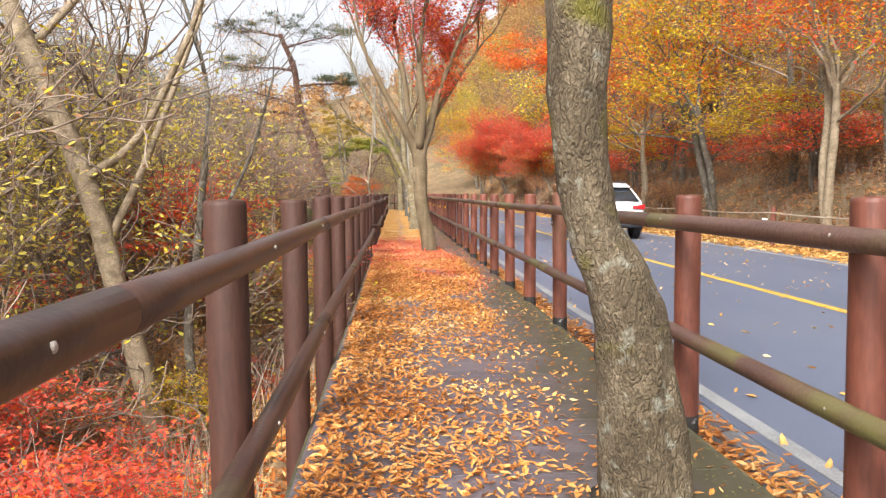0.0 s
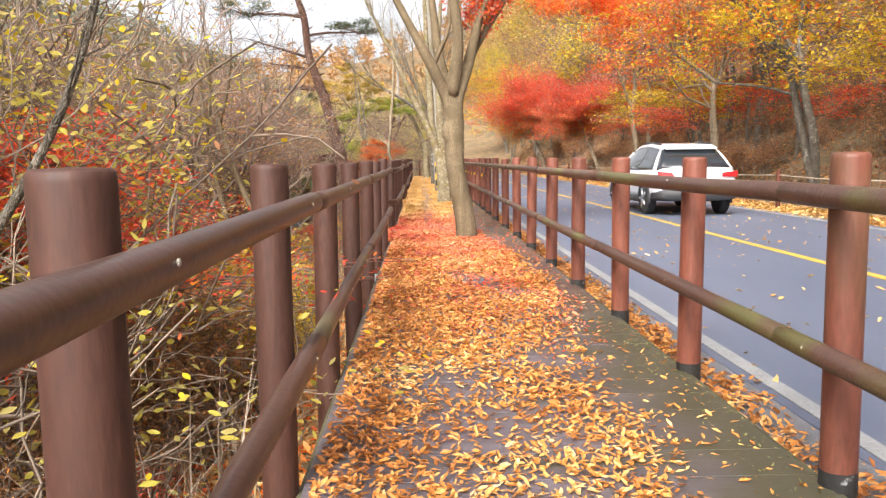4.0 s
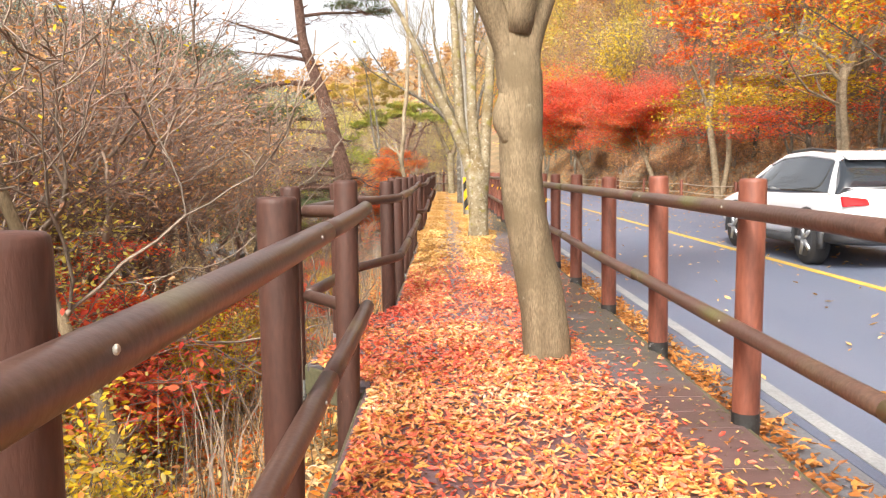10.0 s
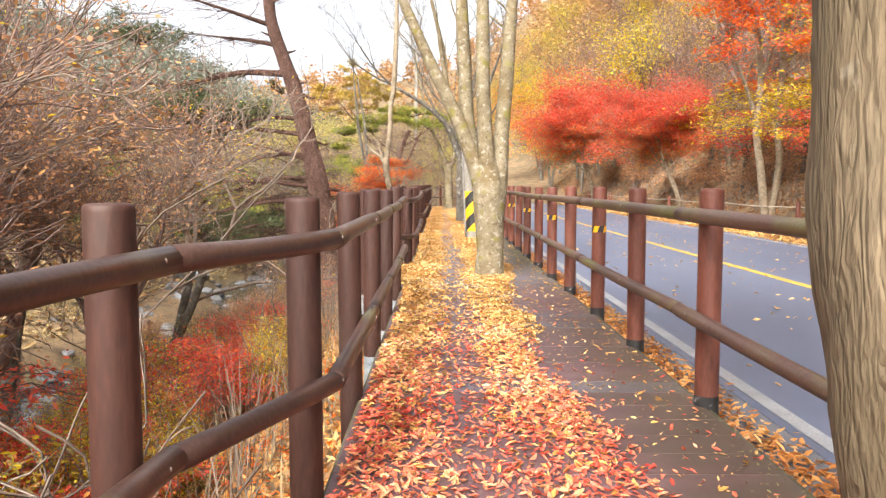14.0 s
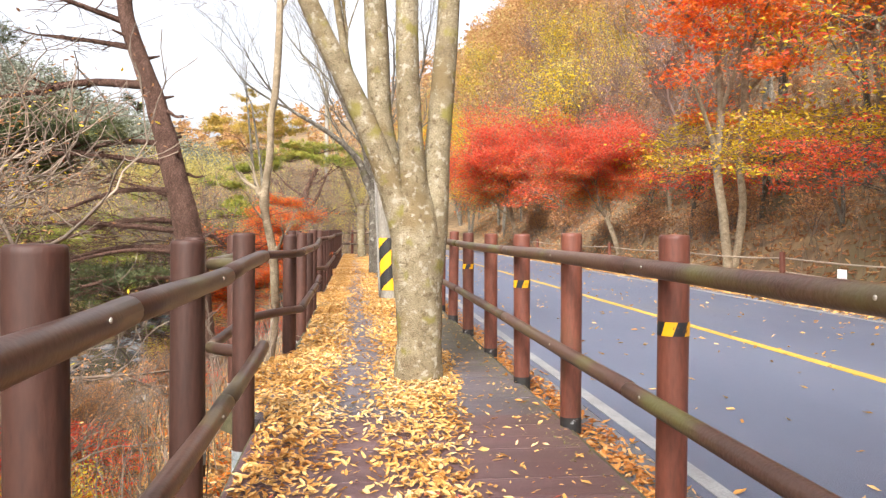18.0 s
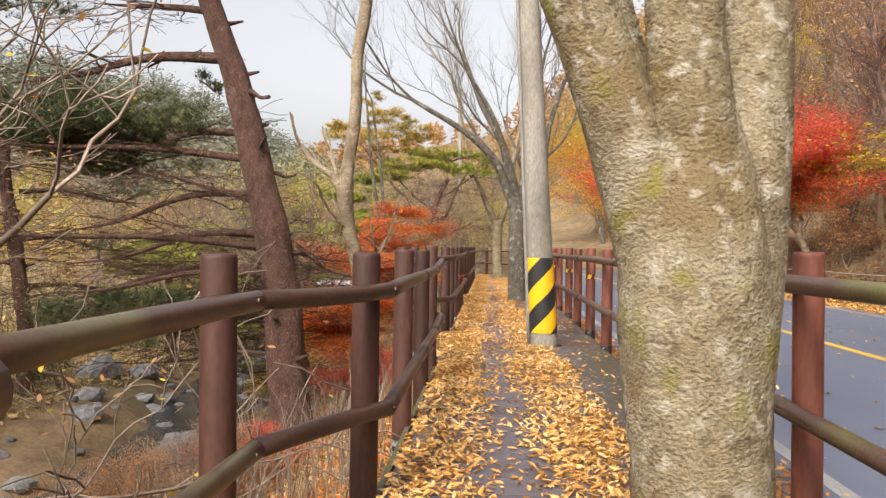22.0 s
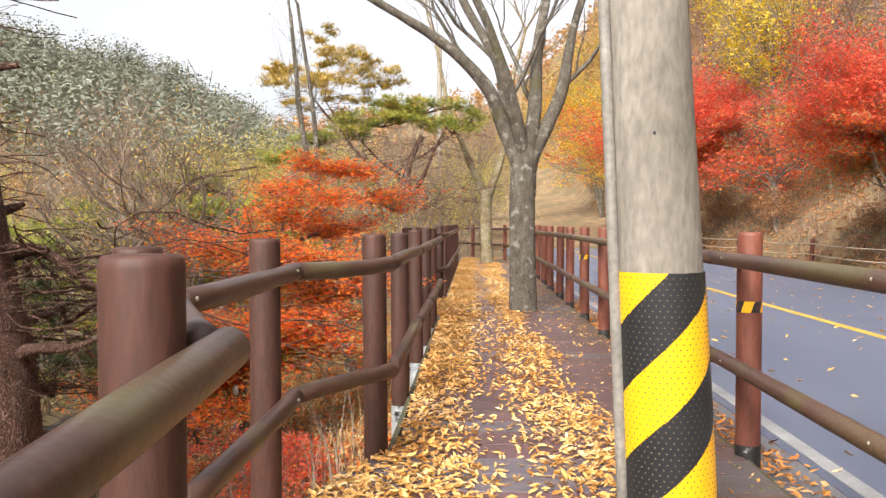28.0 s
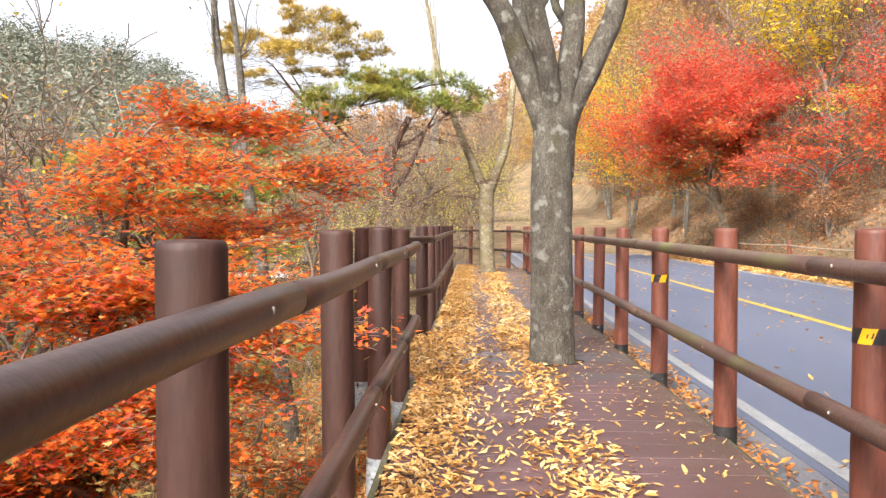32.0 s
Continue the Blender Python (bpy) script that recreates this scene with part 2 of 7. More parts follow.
MOSSY = surf("mossy_deck_edge", [(0.055, 0.055, 0.03), (0.09, 0.085, 0.045), (0.11, 0.085, 0.06)], 3, 0.7, 0.35, 40, (1, 0.5, 1), 0.2)


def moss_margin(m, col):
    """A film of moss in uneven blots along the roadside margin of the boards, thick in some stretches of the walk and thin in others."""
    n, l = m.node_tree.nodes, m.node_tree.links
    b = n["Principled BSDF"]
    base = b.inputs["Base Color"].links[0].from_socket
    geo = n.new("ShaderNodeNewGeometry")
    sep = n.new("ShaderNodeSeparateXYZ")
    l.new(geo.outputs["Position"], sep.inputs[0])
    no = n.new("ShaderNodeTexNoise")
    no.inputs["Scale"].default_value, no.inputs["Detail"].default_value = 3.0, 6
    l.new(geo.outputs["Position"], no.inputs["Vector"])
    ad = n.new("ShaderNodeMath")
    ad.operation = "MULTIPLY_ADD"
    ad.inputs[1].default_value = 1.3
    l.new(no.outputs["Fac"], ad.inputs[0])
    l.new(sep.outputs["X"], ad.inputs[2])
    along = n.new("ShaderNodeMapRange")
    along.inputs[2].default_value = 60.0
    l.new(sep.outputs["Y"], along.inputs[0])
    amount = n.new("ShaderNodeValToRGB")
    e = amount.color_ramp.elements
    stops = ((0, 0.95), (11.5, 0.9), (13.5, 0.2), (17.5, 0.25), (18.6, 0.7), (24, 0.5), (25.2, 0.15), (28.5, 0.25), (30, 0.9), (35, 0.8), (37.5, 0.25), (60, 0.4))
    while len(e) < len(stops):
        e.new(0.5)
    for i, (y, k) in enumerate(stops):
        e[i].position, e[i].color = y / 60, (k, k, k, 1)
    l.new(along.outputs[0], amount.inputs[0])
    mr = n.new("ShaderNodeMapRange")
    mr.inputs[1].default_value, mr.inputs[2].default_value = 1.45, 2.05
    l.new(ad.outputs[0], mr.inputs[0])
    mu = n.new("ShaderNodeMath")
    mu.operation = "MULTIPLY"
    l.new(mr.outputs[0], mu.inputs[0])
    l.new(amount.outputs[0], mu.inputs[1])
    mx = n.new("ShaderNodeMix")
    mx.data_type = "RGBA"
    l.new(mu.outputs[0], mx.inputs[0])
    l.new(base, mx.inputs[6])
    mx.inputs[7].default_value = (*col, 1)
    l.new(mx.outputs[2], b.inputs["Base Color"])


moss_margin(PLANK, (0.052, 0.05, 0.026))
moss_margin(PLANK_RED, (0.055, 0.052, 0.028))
STEEL = surf("flaked_bracket", [(0.16, 0.19, 0.21), (0.3, 0.34, 0.36), (0.46, 0.49, 0.5)], 9, 0.45, 0.1, 60, metal=0.3, stain=(0.02, 0.02, 0.02), stain_scale=14, stain_at=0.55)
BLACK_SHOE = surf("black_post_shoe", [(0.012, 0.012, 0.012), (0.03, 0.028, 0.026)], 8, 0.6, 0.2, 50, stain=(0.5, 0.52, 0.54), stain_scale=16, stain_at=0.64)
BOLT = plain("zinc_bolt", (0.4, 0.37, 0.32), 0.45, 0.5)
YELLOW = plain("yellow_sheet", (0.8, 0.42, 0.008), 0.4)
BLACK = plain("black_sheet", (0.016, 0.017, 0.019), 0.42)
ASPHALT = surf("blue_grey_asphalt", [(0.08, 0.099, 0.145), (0.1, 0.12, 0.172), (0.124, 0.145, 0.195)], 0.5, 0.55, 0.3, 160, (1, 0.35, 1), stain=(0.1, 0.112, 0.14), stain_scale=0.25, stain_at=0.6)
KERB_STRIP = surf("grey_gutter", [(0.12, 0.125, 0.14), (0.17, 0.17, 0.18)], 1.5, 0.75, 0.3, 90)
WHITE_LINE = surf("worn_white_line", [(0.2, 0.21, 0.215), (0.31, 0.32, 0.32)], 3, 0.6, 0.2, 90, stain=(0.22, 0.23, 0.25), stain_scale=5, stain_at=0.66)
YELLOW_LINE = surf("worn_yellow_line", [(0.42, 0.27, 0.04), (0.58, 0.37, 0.06)], 3, 0.6, 0.2, 90, stain=(0.24, 0.2, 0.12), stain_scale=6, stain_at=0.68)
LITTER = surf("leaf_litter_ground", [(0.085, 0.058, 0.033), (0.165, 0.11, 0.058), (0.24, 0.16, 0.084), (0.16, 0.13, 0.065)], 1.3, 0.95, 0.9, 14, stain=(0.13, 0.1, 0.05), stain_scale=0.35, stain_at=0.5)
BARK = bark("brown_grey_bark", [(0.1, 0.074, 0.044), (0.16, 0.121, 0.073), (0.22, 0.17, 0.106)], 20, (1, 1, 0.2), 0.13, 0.1, (0.115, 0.087, 0.05), 3.0, 0.5, 0.5, [((0.36, 0.32, 0.24), 11, 0.69)], 0.3)
BARK_MOSS = bark("lichened_bark", [(0.06, 0.046, 0.028), (0.12, 0.094, 0.06), (0.2, 0.162, 0.11)], 17, (1, 1, 0.55), 0.22, 0.16, (0.13, 0.12, 0.016), 3.0, 0.57, 0.9, [((0.25, 0.25, 0.2), 13, 0.6), ((0.05, 0.04, 0.025), 7, 0.63)], 0.36)
BARK_PALE = bark("pale_flaking_bark", [(0.13, 0.1, 0.058), (0.22, 0.18, 0.11), (0.31, 0.27, 0.188)], 15, (0.8, 0.8, 1.0), 0.07, 0.1, (0.165, 0.12, 0.058), 3.4, 0.53, 1.0, [((0.36, 0.33, 0.26), 17, 0.56), ((0.105, 0.074, 0.04), 21, 0.58), ((0.19, 0.165, 0.035), 5.5, 0.57)], 0.1)
BARK_GREY = bark("grey_bark", [(0.09, 0.076, 0.058), (0.165, 0.145, 0.115), (0.24, 0.215, 0.175)], 28, (1, 1, 0.5), 0.32, 0.22, (0.11, 0.1, 0.05), 2.6, 0.6, 0.9, [((0.34, 0.33, 0.28), 9, 0.58)])
BARK_PINE = bark("red_pine_bark", [(0.105, 0.055, 0.04), (0.19, 0.105, 0.077), (0.28, 0.17, 0.13)], 26, (1, 1, 0.5), 0.55, 0.34, None, 2, 0.6, 0.9, warp=0.3)
BARK_TAN = bark("tan_bark", [(0.17, 0.13, 0.085), (0.27, 0.215, 0.145), (0.35, 0.29, 0.205)], 16, (0.8, 0.8, 0.9), 0.16, 0.2, (0.13, 0.1, 0.06), 5, 0.6, 0.7)
TWIG = surf("bare_twig", [(0.12, 0.092, 0.07), (0.28, 0.215, 0.162)], 2, 0.9, 0.0, 20, island=0.3)
TWIG_RED = surf("reddish_twig", [(0.125, 0.083, 0.066), (0.26, 0.178, 0.145)], 2, 0.9, 0.0, 20, island=0.3)
CONCRETE = surf("weathered_concrete", [(0.15, 0.135, 0.108), (0.22, 0.2, 0.165), (0.3, 0.275, 0.23)], 2.2, 0.85, 0.3, 50, (1, 1, 0.35), stain=(0.2, 0.18, 0.13), stain_scale=3.2, stain_at=0.63)
ROCK = surf("river_rock", [(0.1, 0.105, 0.11), (0.18, 0.18, 0.18), (0.27, 0.265, 0.25)], 3, 0.8, 0.6, 18, vary=0.25)
L_ORANGE = leaf_mat("orange_brown_leaves", [(0.13, 0.045, 0.014), (0.35, 0.125, 0.03), (0.53, 0.215, 0.048), (0.62, 0.34, 0.11), (0.68, 0.5, 0.29)], 0.12, 0.5)
L_REDFALL = leaf_mat("fallen_red_leaves", [(0.36, 0.03, 0.018), (0.52, 0.075, 0.045), (0.62, 0.16, 0.09), (0.66, 0.27, 0.12), (0.68, 0.42, 0.27)], 0.12, 0.5)
L_GOLD = leaf_mat("fallen_golden_leaves", [(0.28, 0.118, 0.026), (0.46, 0.222, 0.054), (0.6, 0.345, 0.105), (0.66, 0.445, 0.19), (0.7, 0.53, 0.36)], 0.12, 0.5)
L_RED = leaf_mat("scarlet_leaves", [(0.5, 0.045, 0.03), (0.66, 0.085, 0.05), (0.76, 0.14, 0.075), (0.8, 0.24, 0.06)])
L_FLAME = leaf_mat("flame_orange_leaves", [(0.64, 0.1, 0.018), (0.77, 0.155, 0.024), (0.82, 0.24, 0.035), (0.82, 0.36, 0.055)])
L_YELLOW = leaf_mat("yellow_leaves", [(0.42, 0.26, 0.015), (0.6, 0.4, 0.02), (0.72, 0.55, 0.04), (0.6, 0.56, 0.08)])
L_OLIVE = leaf_mat("yellow_green_leaves", [(0.22, 0.185, 0.06), (0.34, 0.29, 0.09), (0.46, 0.39, 0.13), (0.55, 0.46, 0.18)])
L_RUST = leaf_mat("rusty_leaves", [(0.26, 0.13, 0.06), (0.38, 0.205, 0.09), (0.5, 0.3, 0.125), (0.58, 0.4, 0.18)])
L_DRIED = leaf_mat("dried_red_brown_leaves", [(0.24, 0.11, 0.058), (0.36, 0.17, 0.082), (0.47, 0.25, 0.112), (0.55, 0.34, 0.15)], 0.4)
NEEDLE = leaf_mat("pine_needles", [(0.026, 0.038, 0.018), (0.052, 0.07, 0.028), (0.1, 0.115, 0.042), (0.18, 0.16, 0.06)], 0.2)
L_MOSS = leaf_mat("deck_moss", [(0.09, 0.1, 0.025), (0.16, 0.16, 0.05), (0.22, 0.2, 0.08)], 0.1)
L_STRAW = leaf_mat("pale_straw", [(0.24, 0.16, 0.07), (0.34, 0.24, 0.11), (0.42, 0.32, 0.15), (0.38, 0.2, 0.08)], 0.2)
NEEDLE_GOLD = leaf_mat("yellowing_pine_needles", [(0.16, 0.15, 0.03), (0.34, 0.25, 0.05), (0.52, 0.36, 0.08), (0.6, 0.42, 0.12)], 0.25)
L_CLIMB = leaf_mat("lime_climber_leaves", [(0.38, 0.34, 0.06), (0.52, 0.46, 0.08), (0.64, 0.55, 0.12), (0.7, 0.58, 0.18)], 0.5)
NEEDLE_BRIGHT = leaf_mat("sunlit_pine_needles", [(0.08, 0.12, 0.02), (0.17, 0.21, 0.03), (0.3, 0.3, 0.05), (0.42, 0.3, 0.06)], 0.2)


# ---- builders ----
def raw_mesh(name, verts, loops, starts, totals, smooth=True):
    me = bpy.data.meshes.new(name)
    verts = np.asarray(verts, np.float32)
    me.vertices.add(len(verts))
    me.vertices.foreach_set("co", verts.ravel())
    me.loops.add(len(loops))
    me.loops.foreach_set("vertex_index", np.asarray(loops, np.int32))
    me.polygons.add(len(starts))
    me.polygons.foreach_set("loop_start", np.asarray(starts, np.int32))
    me.polygons.foreach_set("loop_total", np.asarray(totals, np.int32))
    me.polygons.foreach_set("use_smooth", np.full(len(starts), smooth))
    me.update(calc_edges=True)
    return me


def faces_mesh(name, verts, faces, smooth=True):
    loops = [i for f in faces for i in f]
    totals = [len(f) for f in faces]
    starts = np.r_[0, np.cumsum(totals)[:-1]] if totals else []
    return raw_mesh(name, verts, loops, starts, totals, smooth)


def place(name, me, mat, parent=None, label="", m=None):
    if mat is not None:
        me.materials.append(mat)
    ob = new(name, me)
    if parent is not None:
        ob.parent = parent
    if m is not None:
        ob.matrix_basis = m
    if label:
        ob["label"] = label
    return ob


def part(name, bm, mat, parent, label="", smooth=False):
    me = bpy.data.meshes.new(name)
    bm.to_mesh(me)
    bm.free()
    for p in me.polygons:
        p.use_smooth = smooth
    return place(name, me, mat, parent, label)


def empty(name, x, y, z, label, category, group="", kind=""):
    ob = new(name)
    ob.matrix_basis = pose(x, y, z)
    return tagged(ob, label, category, group, kind)


def tube(pts, radii, sides, caps=True, wob=0.0, seed=0):
    """Verts and faces of a tapered tube along points; wob: uneven bark, in metres."""
    pts = [Vector(p) for p in pts]
    verts, faces = [], []
    ref = Vector((0.31, 0.95, 0.05))
    for i, p in enumerate(pts):
        d = (pts[min(i + 1, len(pts) - 1)] - pts[max(i - 1, 0)])
        d = d.normalized() if d.length > 1e-9 else Vector((0, 0, 1))
        u = ref - d * ref.dot(d)
        if u.length < 0.05:
            ref = Vector((1, 0, 0.1))
            u = ref - d * ref.dot(d)
        u.normalize()
        v = d.cross(u)
        ref = u
        for k in range(sides):
            a = 2 * math.pi * k / sides
            o = u * math.cos(a) + v * math.sin(a)
            r = radii[i]
            if wob:
                q = p + o * r
                r += wob * (noise.noise(Vector((q.x * 3 + seed, q.y * 3, q.z * 1.3))) * 1.3 + noise.noise(Vector((q.x * 14, q.y * 14, q.z * 5 + seed))) * 0.6
                            + noise.noise(Vector((q.x * 40, q.y * 40, q.z * 16 + seed))) * 0.35)
            verts.append(p + o * r)
    for i in range(len(pts) - 1):
        for k in range(sides):
            a, b = i * sides + k, i * sides + (k + 1) % sides
            faces.append((a, b, b + sides, a + sides))
    if caps:
        faces.append(tuple(range(sides - 1, -1, -1)))
        faces.append(tuple(range((len(pts) - 1) * sides, len(pts) * sides)))
    return verts, faces


def smooth_line(ctrl, n):
    """Points (x, y, z, r) on a Catmull-Rom line through the controls."""
    c = np.array(ctrl, float)
    c = np.vstack([2 * c[0] - c[1], c, 2 * c[-1] - c[-2]])
    out = []
    for i in range(1, len(c) - 2):
        for k in range(n):
            t = k / n
            p0, p1, p2, p3 = c[i - 1 : i + 3]
            out.append(0.5 * (2 * p1 + (p2 - p0) * t + (2 * p0 - 5 * p1 + 4 * p2 - p3) * t * t + (3 * p1 - p0 - 3 * p2 + p3) * t**3))
    out.append(c[-2])
    return np.array(out)


def merged(name, pieces, smooth=True):
    verts, faces = [], []
    for v, f in pieces:
        k = len(verts)
        verts += v
        faces += [tuple(i + k for i in q) for q in f]
    return faces_mesh(name, [tuple(v) for v in verts], faces, smooth)


def grow(rng, p, d, ln, r, depth, out, tips, o):
    """One branch and its offspring, as lines with radii."""
    n = 4 if depth > 1 else 3
    pts, rad = [p.copy()], [r]
    end = r * o.get("taper", 0.6)
    w, up = o.get("wander", 0.25), o.get("up", 0.1)
    mids = []
    for i in range(n):
        d = (d + Vector((rng.uniform(-w, w), rng.uniform(-w, w), rng.uniform(-w, w) + up))).normalized()
        d.z *= o.get("flat", 1.0)
        d.normalize()
        p = p + d * (ln / n)
        pts.append(p.copy())
        rad.append(r + (end - r) * (i + 1) / n)
        mids.append((p.copy(), d.copy(), rad[-1]))
    out.append((pts, rad, depth))
    if depth <= o.get("leafy", 1):
        tips.extend(q for q, _, _ in mids)
    if depth == 0:
        return
    kids = o.get("kids", 2)
    sp = o.get("spread", 0.6)
    for k in range(kids):
        e = (d + Vector((rng.uniform(-1, 1), rng.uniform(-1, 1), rng.uniform(-0.6, 0.8))) * sp).normalized()
        grow(rng, p, e, ln * rng.uniform(0.62, 0.9) * o.get("shrink", 1.0), end * rng.uniform(0.6, 0.85), depth - 1, out, tips, o)
    for k in range(o.get("side", 1)):
        q, e, rr = mids[rng.randrange(len(mids) - 1)]
        e = (e + Vector((rng.uniform(-1, 1), rng.uniform(-1, 1), rng.uniform(-0.5, 0.7))) * sp * 1.5).normalized()
        grow(rng, q, e, ln * rng.uniform(0.45, 0.75), rr * rng.uniform(0.4, 0.6), depth - 1, out, tips, o)


def branch_mesh(name, out, least=3, thick=0.0):
    pieces = []
    for pts, rad, depth in out:
        s = least if max(rad) < 0.02 else 5 if max(rad) < 0.05 else 8
        pieces.append(tube(pts, [max(r, thick) for r in rad], s, caps=False))
    return merged(name, pieces)


OVAL = (np.array([(-0.5, 0, 0), (-0.05, 0.21, 0.07), (0.5, 0, 0.05), (-0.05, -0.21, 0.07)]), [(0, 2, 1), (0, 3, 2)])
CURLED = (np.array([(-0.5, 0, 0.05), (-0.12, 0.2, 0.16), (-0.08, 0, 0.03), (-0.12, -0.2, 0.13), (0.28, 0.13, 0.12), (0.28, -0.13, 0.14), (0.5, 0, 0.2)]),
          [(0, 2, 1), (0, 3, 2), (1, 2, 4), (2, 3, 5), (2, 6, 4), (2, 5, 6)])


LEAF = (np.array([(-0.5, 0, 0), (-0.2, 0.19, 0.06), (0.14, 0.2, 0.05), (0.5, 0, 0.06), (0.14, -0.2, 0.05), (-0.2, -0.19, 0.06)]), [(0, 3, 2, 1), (0, 5, 4, 3)])


def lobed():
    """A palmate leaf with five pointed lobes."""
    pts = [(-0.45, 0.0)]
    for a, r in ((-135, 0.33), (-108, 0.16), (-72, 0.47), (-45, 0.17), (0, 0.55), (45, 0.17), (72, 0.47), (108, 0.16), (135, 0.33)):
        pts.append((r * math.cos(radians(a)), r * math.sin(radians(a))))
    v = np.array([(x, y, 0.12 * (x * x + y * y) - 0.05 * abs(y)) for x, y in pts])
    return v, [(0, 1, 2, 3, 4, 5), (0, 5, 6, 7, 8, 9)]


LOBED = lobed()
NEEDLES = (np.array([(0, 0.028, 0), (0, -0.028, 0), (0.55, 0.25, 0.25), (0.6, 0.0, 0.3), (0.55, -0.28, 0.2), (0.45, 0.1, -0.2), (0.3, 0.35, 0.5), (0.35, -0.3, 0.5)]),
           [(0, 1, 2), (0, 1, 3), (0, 1, 4), (0, 1, 5), (0, 1, 6), (0, 1, 7)])


def scatter(name, pos, size, shape, rng, tilt=0.6, yaw=None):
    """One mesh of many small leaves: places (N,3), sizes (N), how far they tilt out of the level."""
    pos, n = np.asarray(pos, float), len(pos)
    tv, tf = shape
    a = rng.uniform(0, 2 * np.pi, n) if yaw is None else yaw
    nz = rng.normal(0, tilt, (n, 2))
    up = np.column_stack([nz, np.ones(n)])
    up /= np.linalg.norm(up, axis=1)[:, None]
    x = np.column_stack([np.cos(a), np.sin(a), np.zeros(n)])
    x -= up * (x * up).sum(1)[:, None]
    x /= np.linalg.norm(x, axis=1)[:, None] + 1e-9
    y = np.cross(up, x)
    s = np.broadcast_to(np.asarray(size, float), (n,))[:, None, None]
    squash = rng.uniform(0.75, 1.15, (n, 1, 1))
    v = (tv[None, :, 0:1] * x[:, None] + tv[None, :, 1:2] * y[:, None] * squash + tv[None, :, 2:3] * up[:, None]) * s + pos[:, None]
    k = len(tv)
    fl = np.array([i for f in tf for i in f])
    loops = (np.arange(n)[:, None] * k + fl[None]).ravel()
    tot = np.tile([len(f) for f in tf], n)
    starts = np.r_[0, np.cumsum(tot)[:-1]]
    return raw_mesh(name, v.reshape(-1, 3), loops, starts, tot, False)


def tip_cloud(rng, tips, per, spread, thin=1.0):
    t = np.array([tuple(p) for p in tips])
    if thin < 1:
        t = t[rng.random(len(t)) < thin]
    t = np.repeat(t, per, 0)
    return t + rng.normal(0, 1, t.shape) * np.array(spread)


# ---- ground ----
DECK_L, DECK_R, DECK_END = -0.30, 1.59, 60.0


def wave(x, y, k):
    """A cheap smooth unevenness in -1..1 for arrays."""
    return (np.sin(x * 1.7 * k + 0.6 * y * k + 1.3) + np.sin(y * 1.3 * k - 0.8 * x * k + 4.1) + np.sin((x + y) * 2.9 * k + 0.7) * 0.5
            + np.sin((x * 0.6 - y) * 4.3 * k + 2.2) * 0.4) / 2.9


def bend(y):
    """How far the stream swings towards the walkway."""
    return 1.5 * np.exp(-(((np.asarray(y, float) - 39.5) / 6.5) ** 2))


def ground_z(x, y):
    x, y = np.asarray(x, float), np.asarray(y, float)
    s = np.clip(x - 9.6, 0, None)
    bank = np.minimum(0.62 * s + 0.25 * np.clip(s, 0, 1.5), 46) + np.clip(s, 0, 2) * 0.14 * wave(x, y, 0.6) + np.clip(s / 20, 0, 1) * 2.5 * wave(x, y, 0.06)
    d = np.clip(-0.15 - x, 0, None)
    d = d + bend(y) * np.clip(d / 4, 0, 1) * np.clip((20 - d) / 10, 0, 1)
    cut = np.interp(d, [0, 0.4, 1.6, 5.3, 6.0, 7.6, 8.6, 14, 38, 60], [-0.2, -0.62, -1.25, -2.35, -2.85, -2.85, -2.3, -1.3, -0.6, 2.0])
    cut = cut + np.clip((d - 0.5) / 3, 0, 1) * 0.16 * wave(x, y, 1.1)
    base = np.where(x > -0.15, -0.2 + bank, cut)
    hill = 36 * np.exp(-(((x + 150) / 85) ** 2 + ((y - 190) / 120) ** 2)) + 9 * np.exp(-(((x + 70) / 42) ** 2 + ((y - 205) / 60) ** 2))
    hill = hill + 60 * np.exp(-((y - 420) / 110) ** 2) * (0.6 + 0.4 * np.sin(x * 0.012 + 1)) + 55 * np.exp(-(((x - 70) / 46) ** 2 + ((y - 180) / 130) ** 2))
    gate = np.clip((np.hypot(x, y - 30) - 45) / 60, 0, 1)
    return base + hill * gate + gate * 1.5 * wave(x, y, 0.05)


def gz(x, y):
    return float(ground_z(x, y))


gx = np.unique(np.r_[np.linspace(-2500, -80, 24), np.linspace(-80, -14, 34), np.linspace(-14, -0.15, 64), np.linspace(-0.149, 9.6, 8), np.linspace(9.6, 20, 40), np.linspace(20, 80, 40), np.linspace(80, 2500, 24)])
gy = np.unique(np.r_[np.linspace(-2500, -20, 16), np.linspace(-20, 80, 200), np.linspace(80, 260, 60), np.linspace(260, 600, 24), np.linspace(600, 2500, 12)])
GX, GY = np.meshgrid(gx, gy)
nx, ny = len(gx), len(gy)
idx = np.arange(nx * ny).reshape(ny, nx)
quads = np.stack([idx[:-1, :-1], idx[:-1, 1:], idx[1:, 1:], idx[1:, :-1]], -1).reshape(-1, 4)
ground = place("ground", raw_mesh("ground", np.column_stack([GX.ravel(), GY.ravel(), ground_z(GX, GY).ravel()]), quads.ravel(), np.arange(len(quads)) * 4, np.full(len(quads), 4)), LITTER)
tagged(ground, "leaf-covered brown ground falling to a stream beside the walkway", "ground", kind="structure")


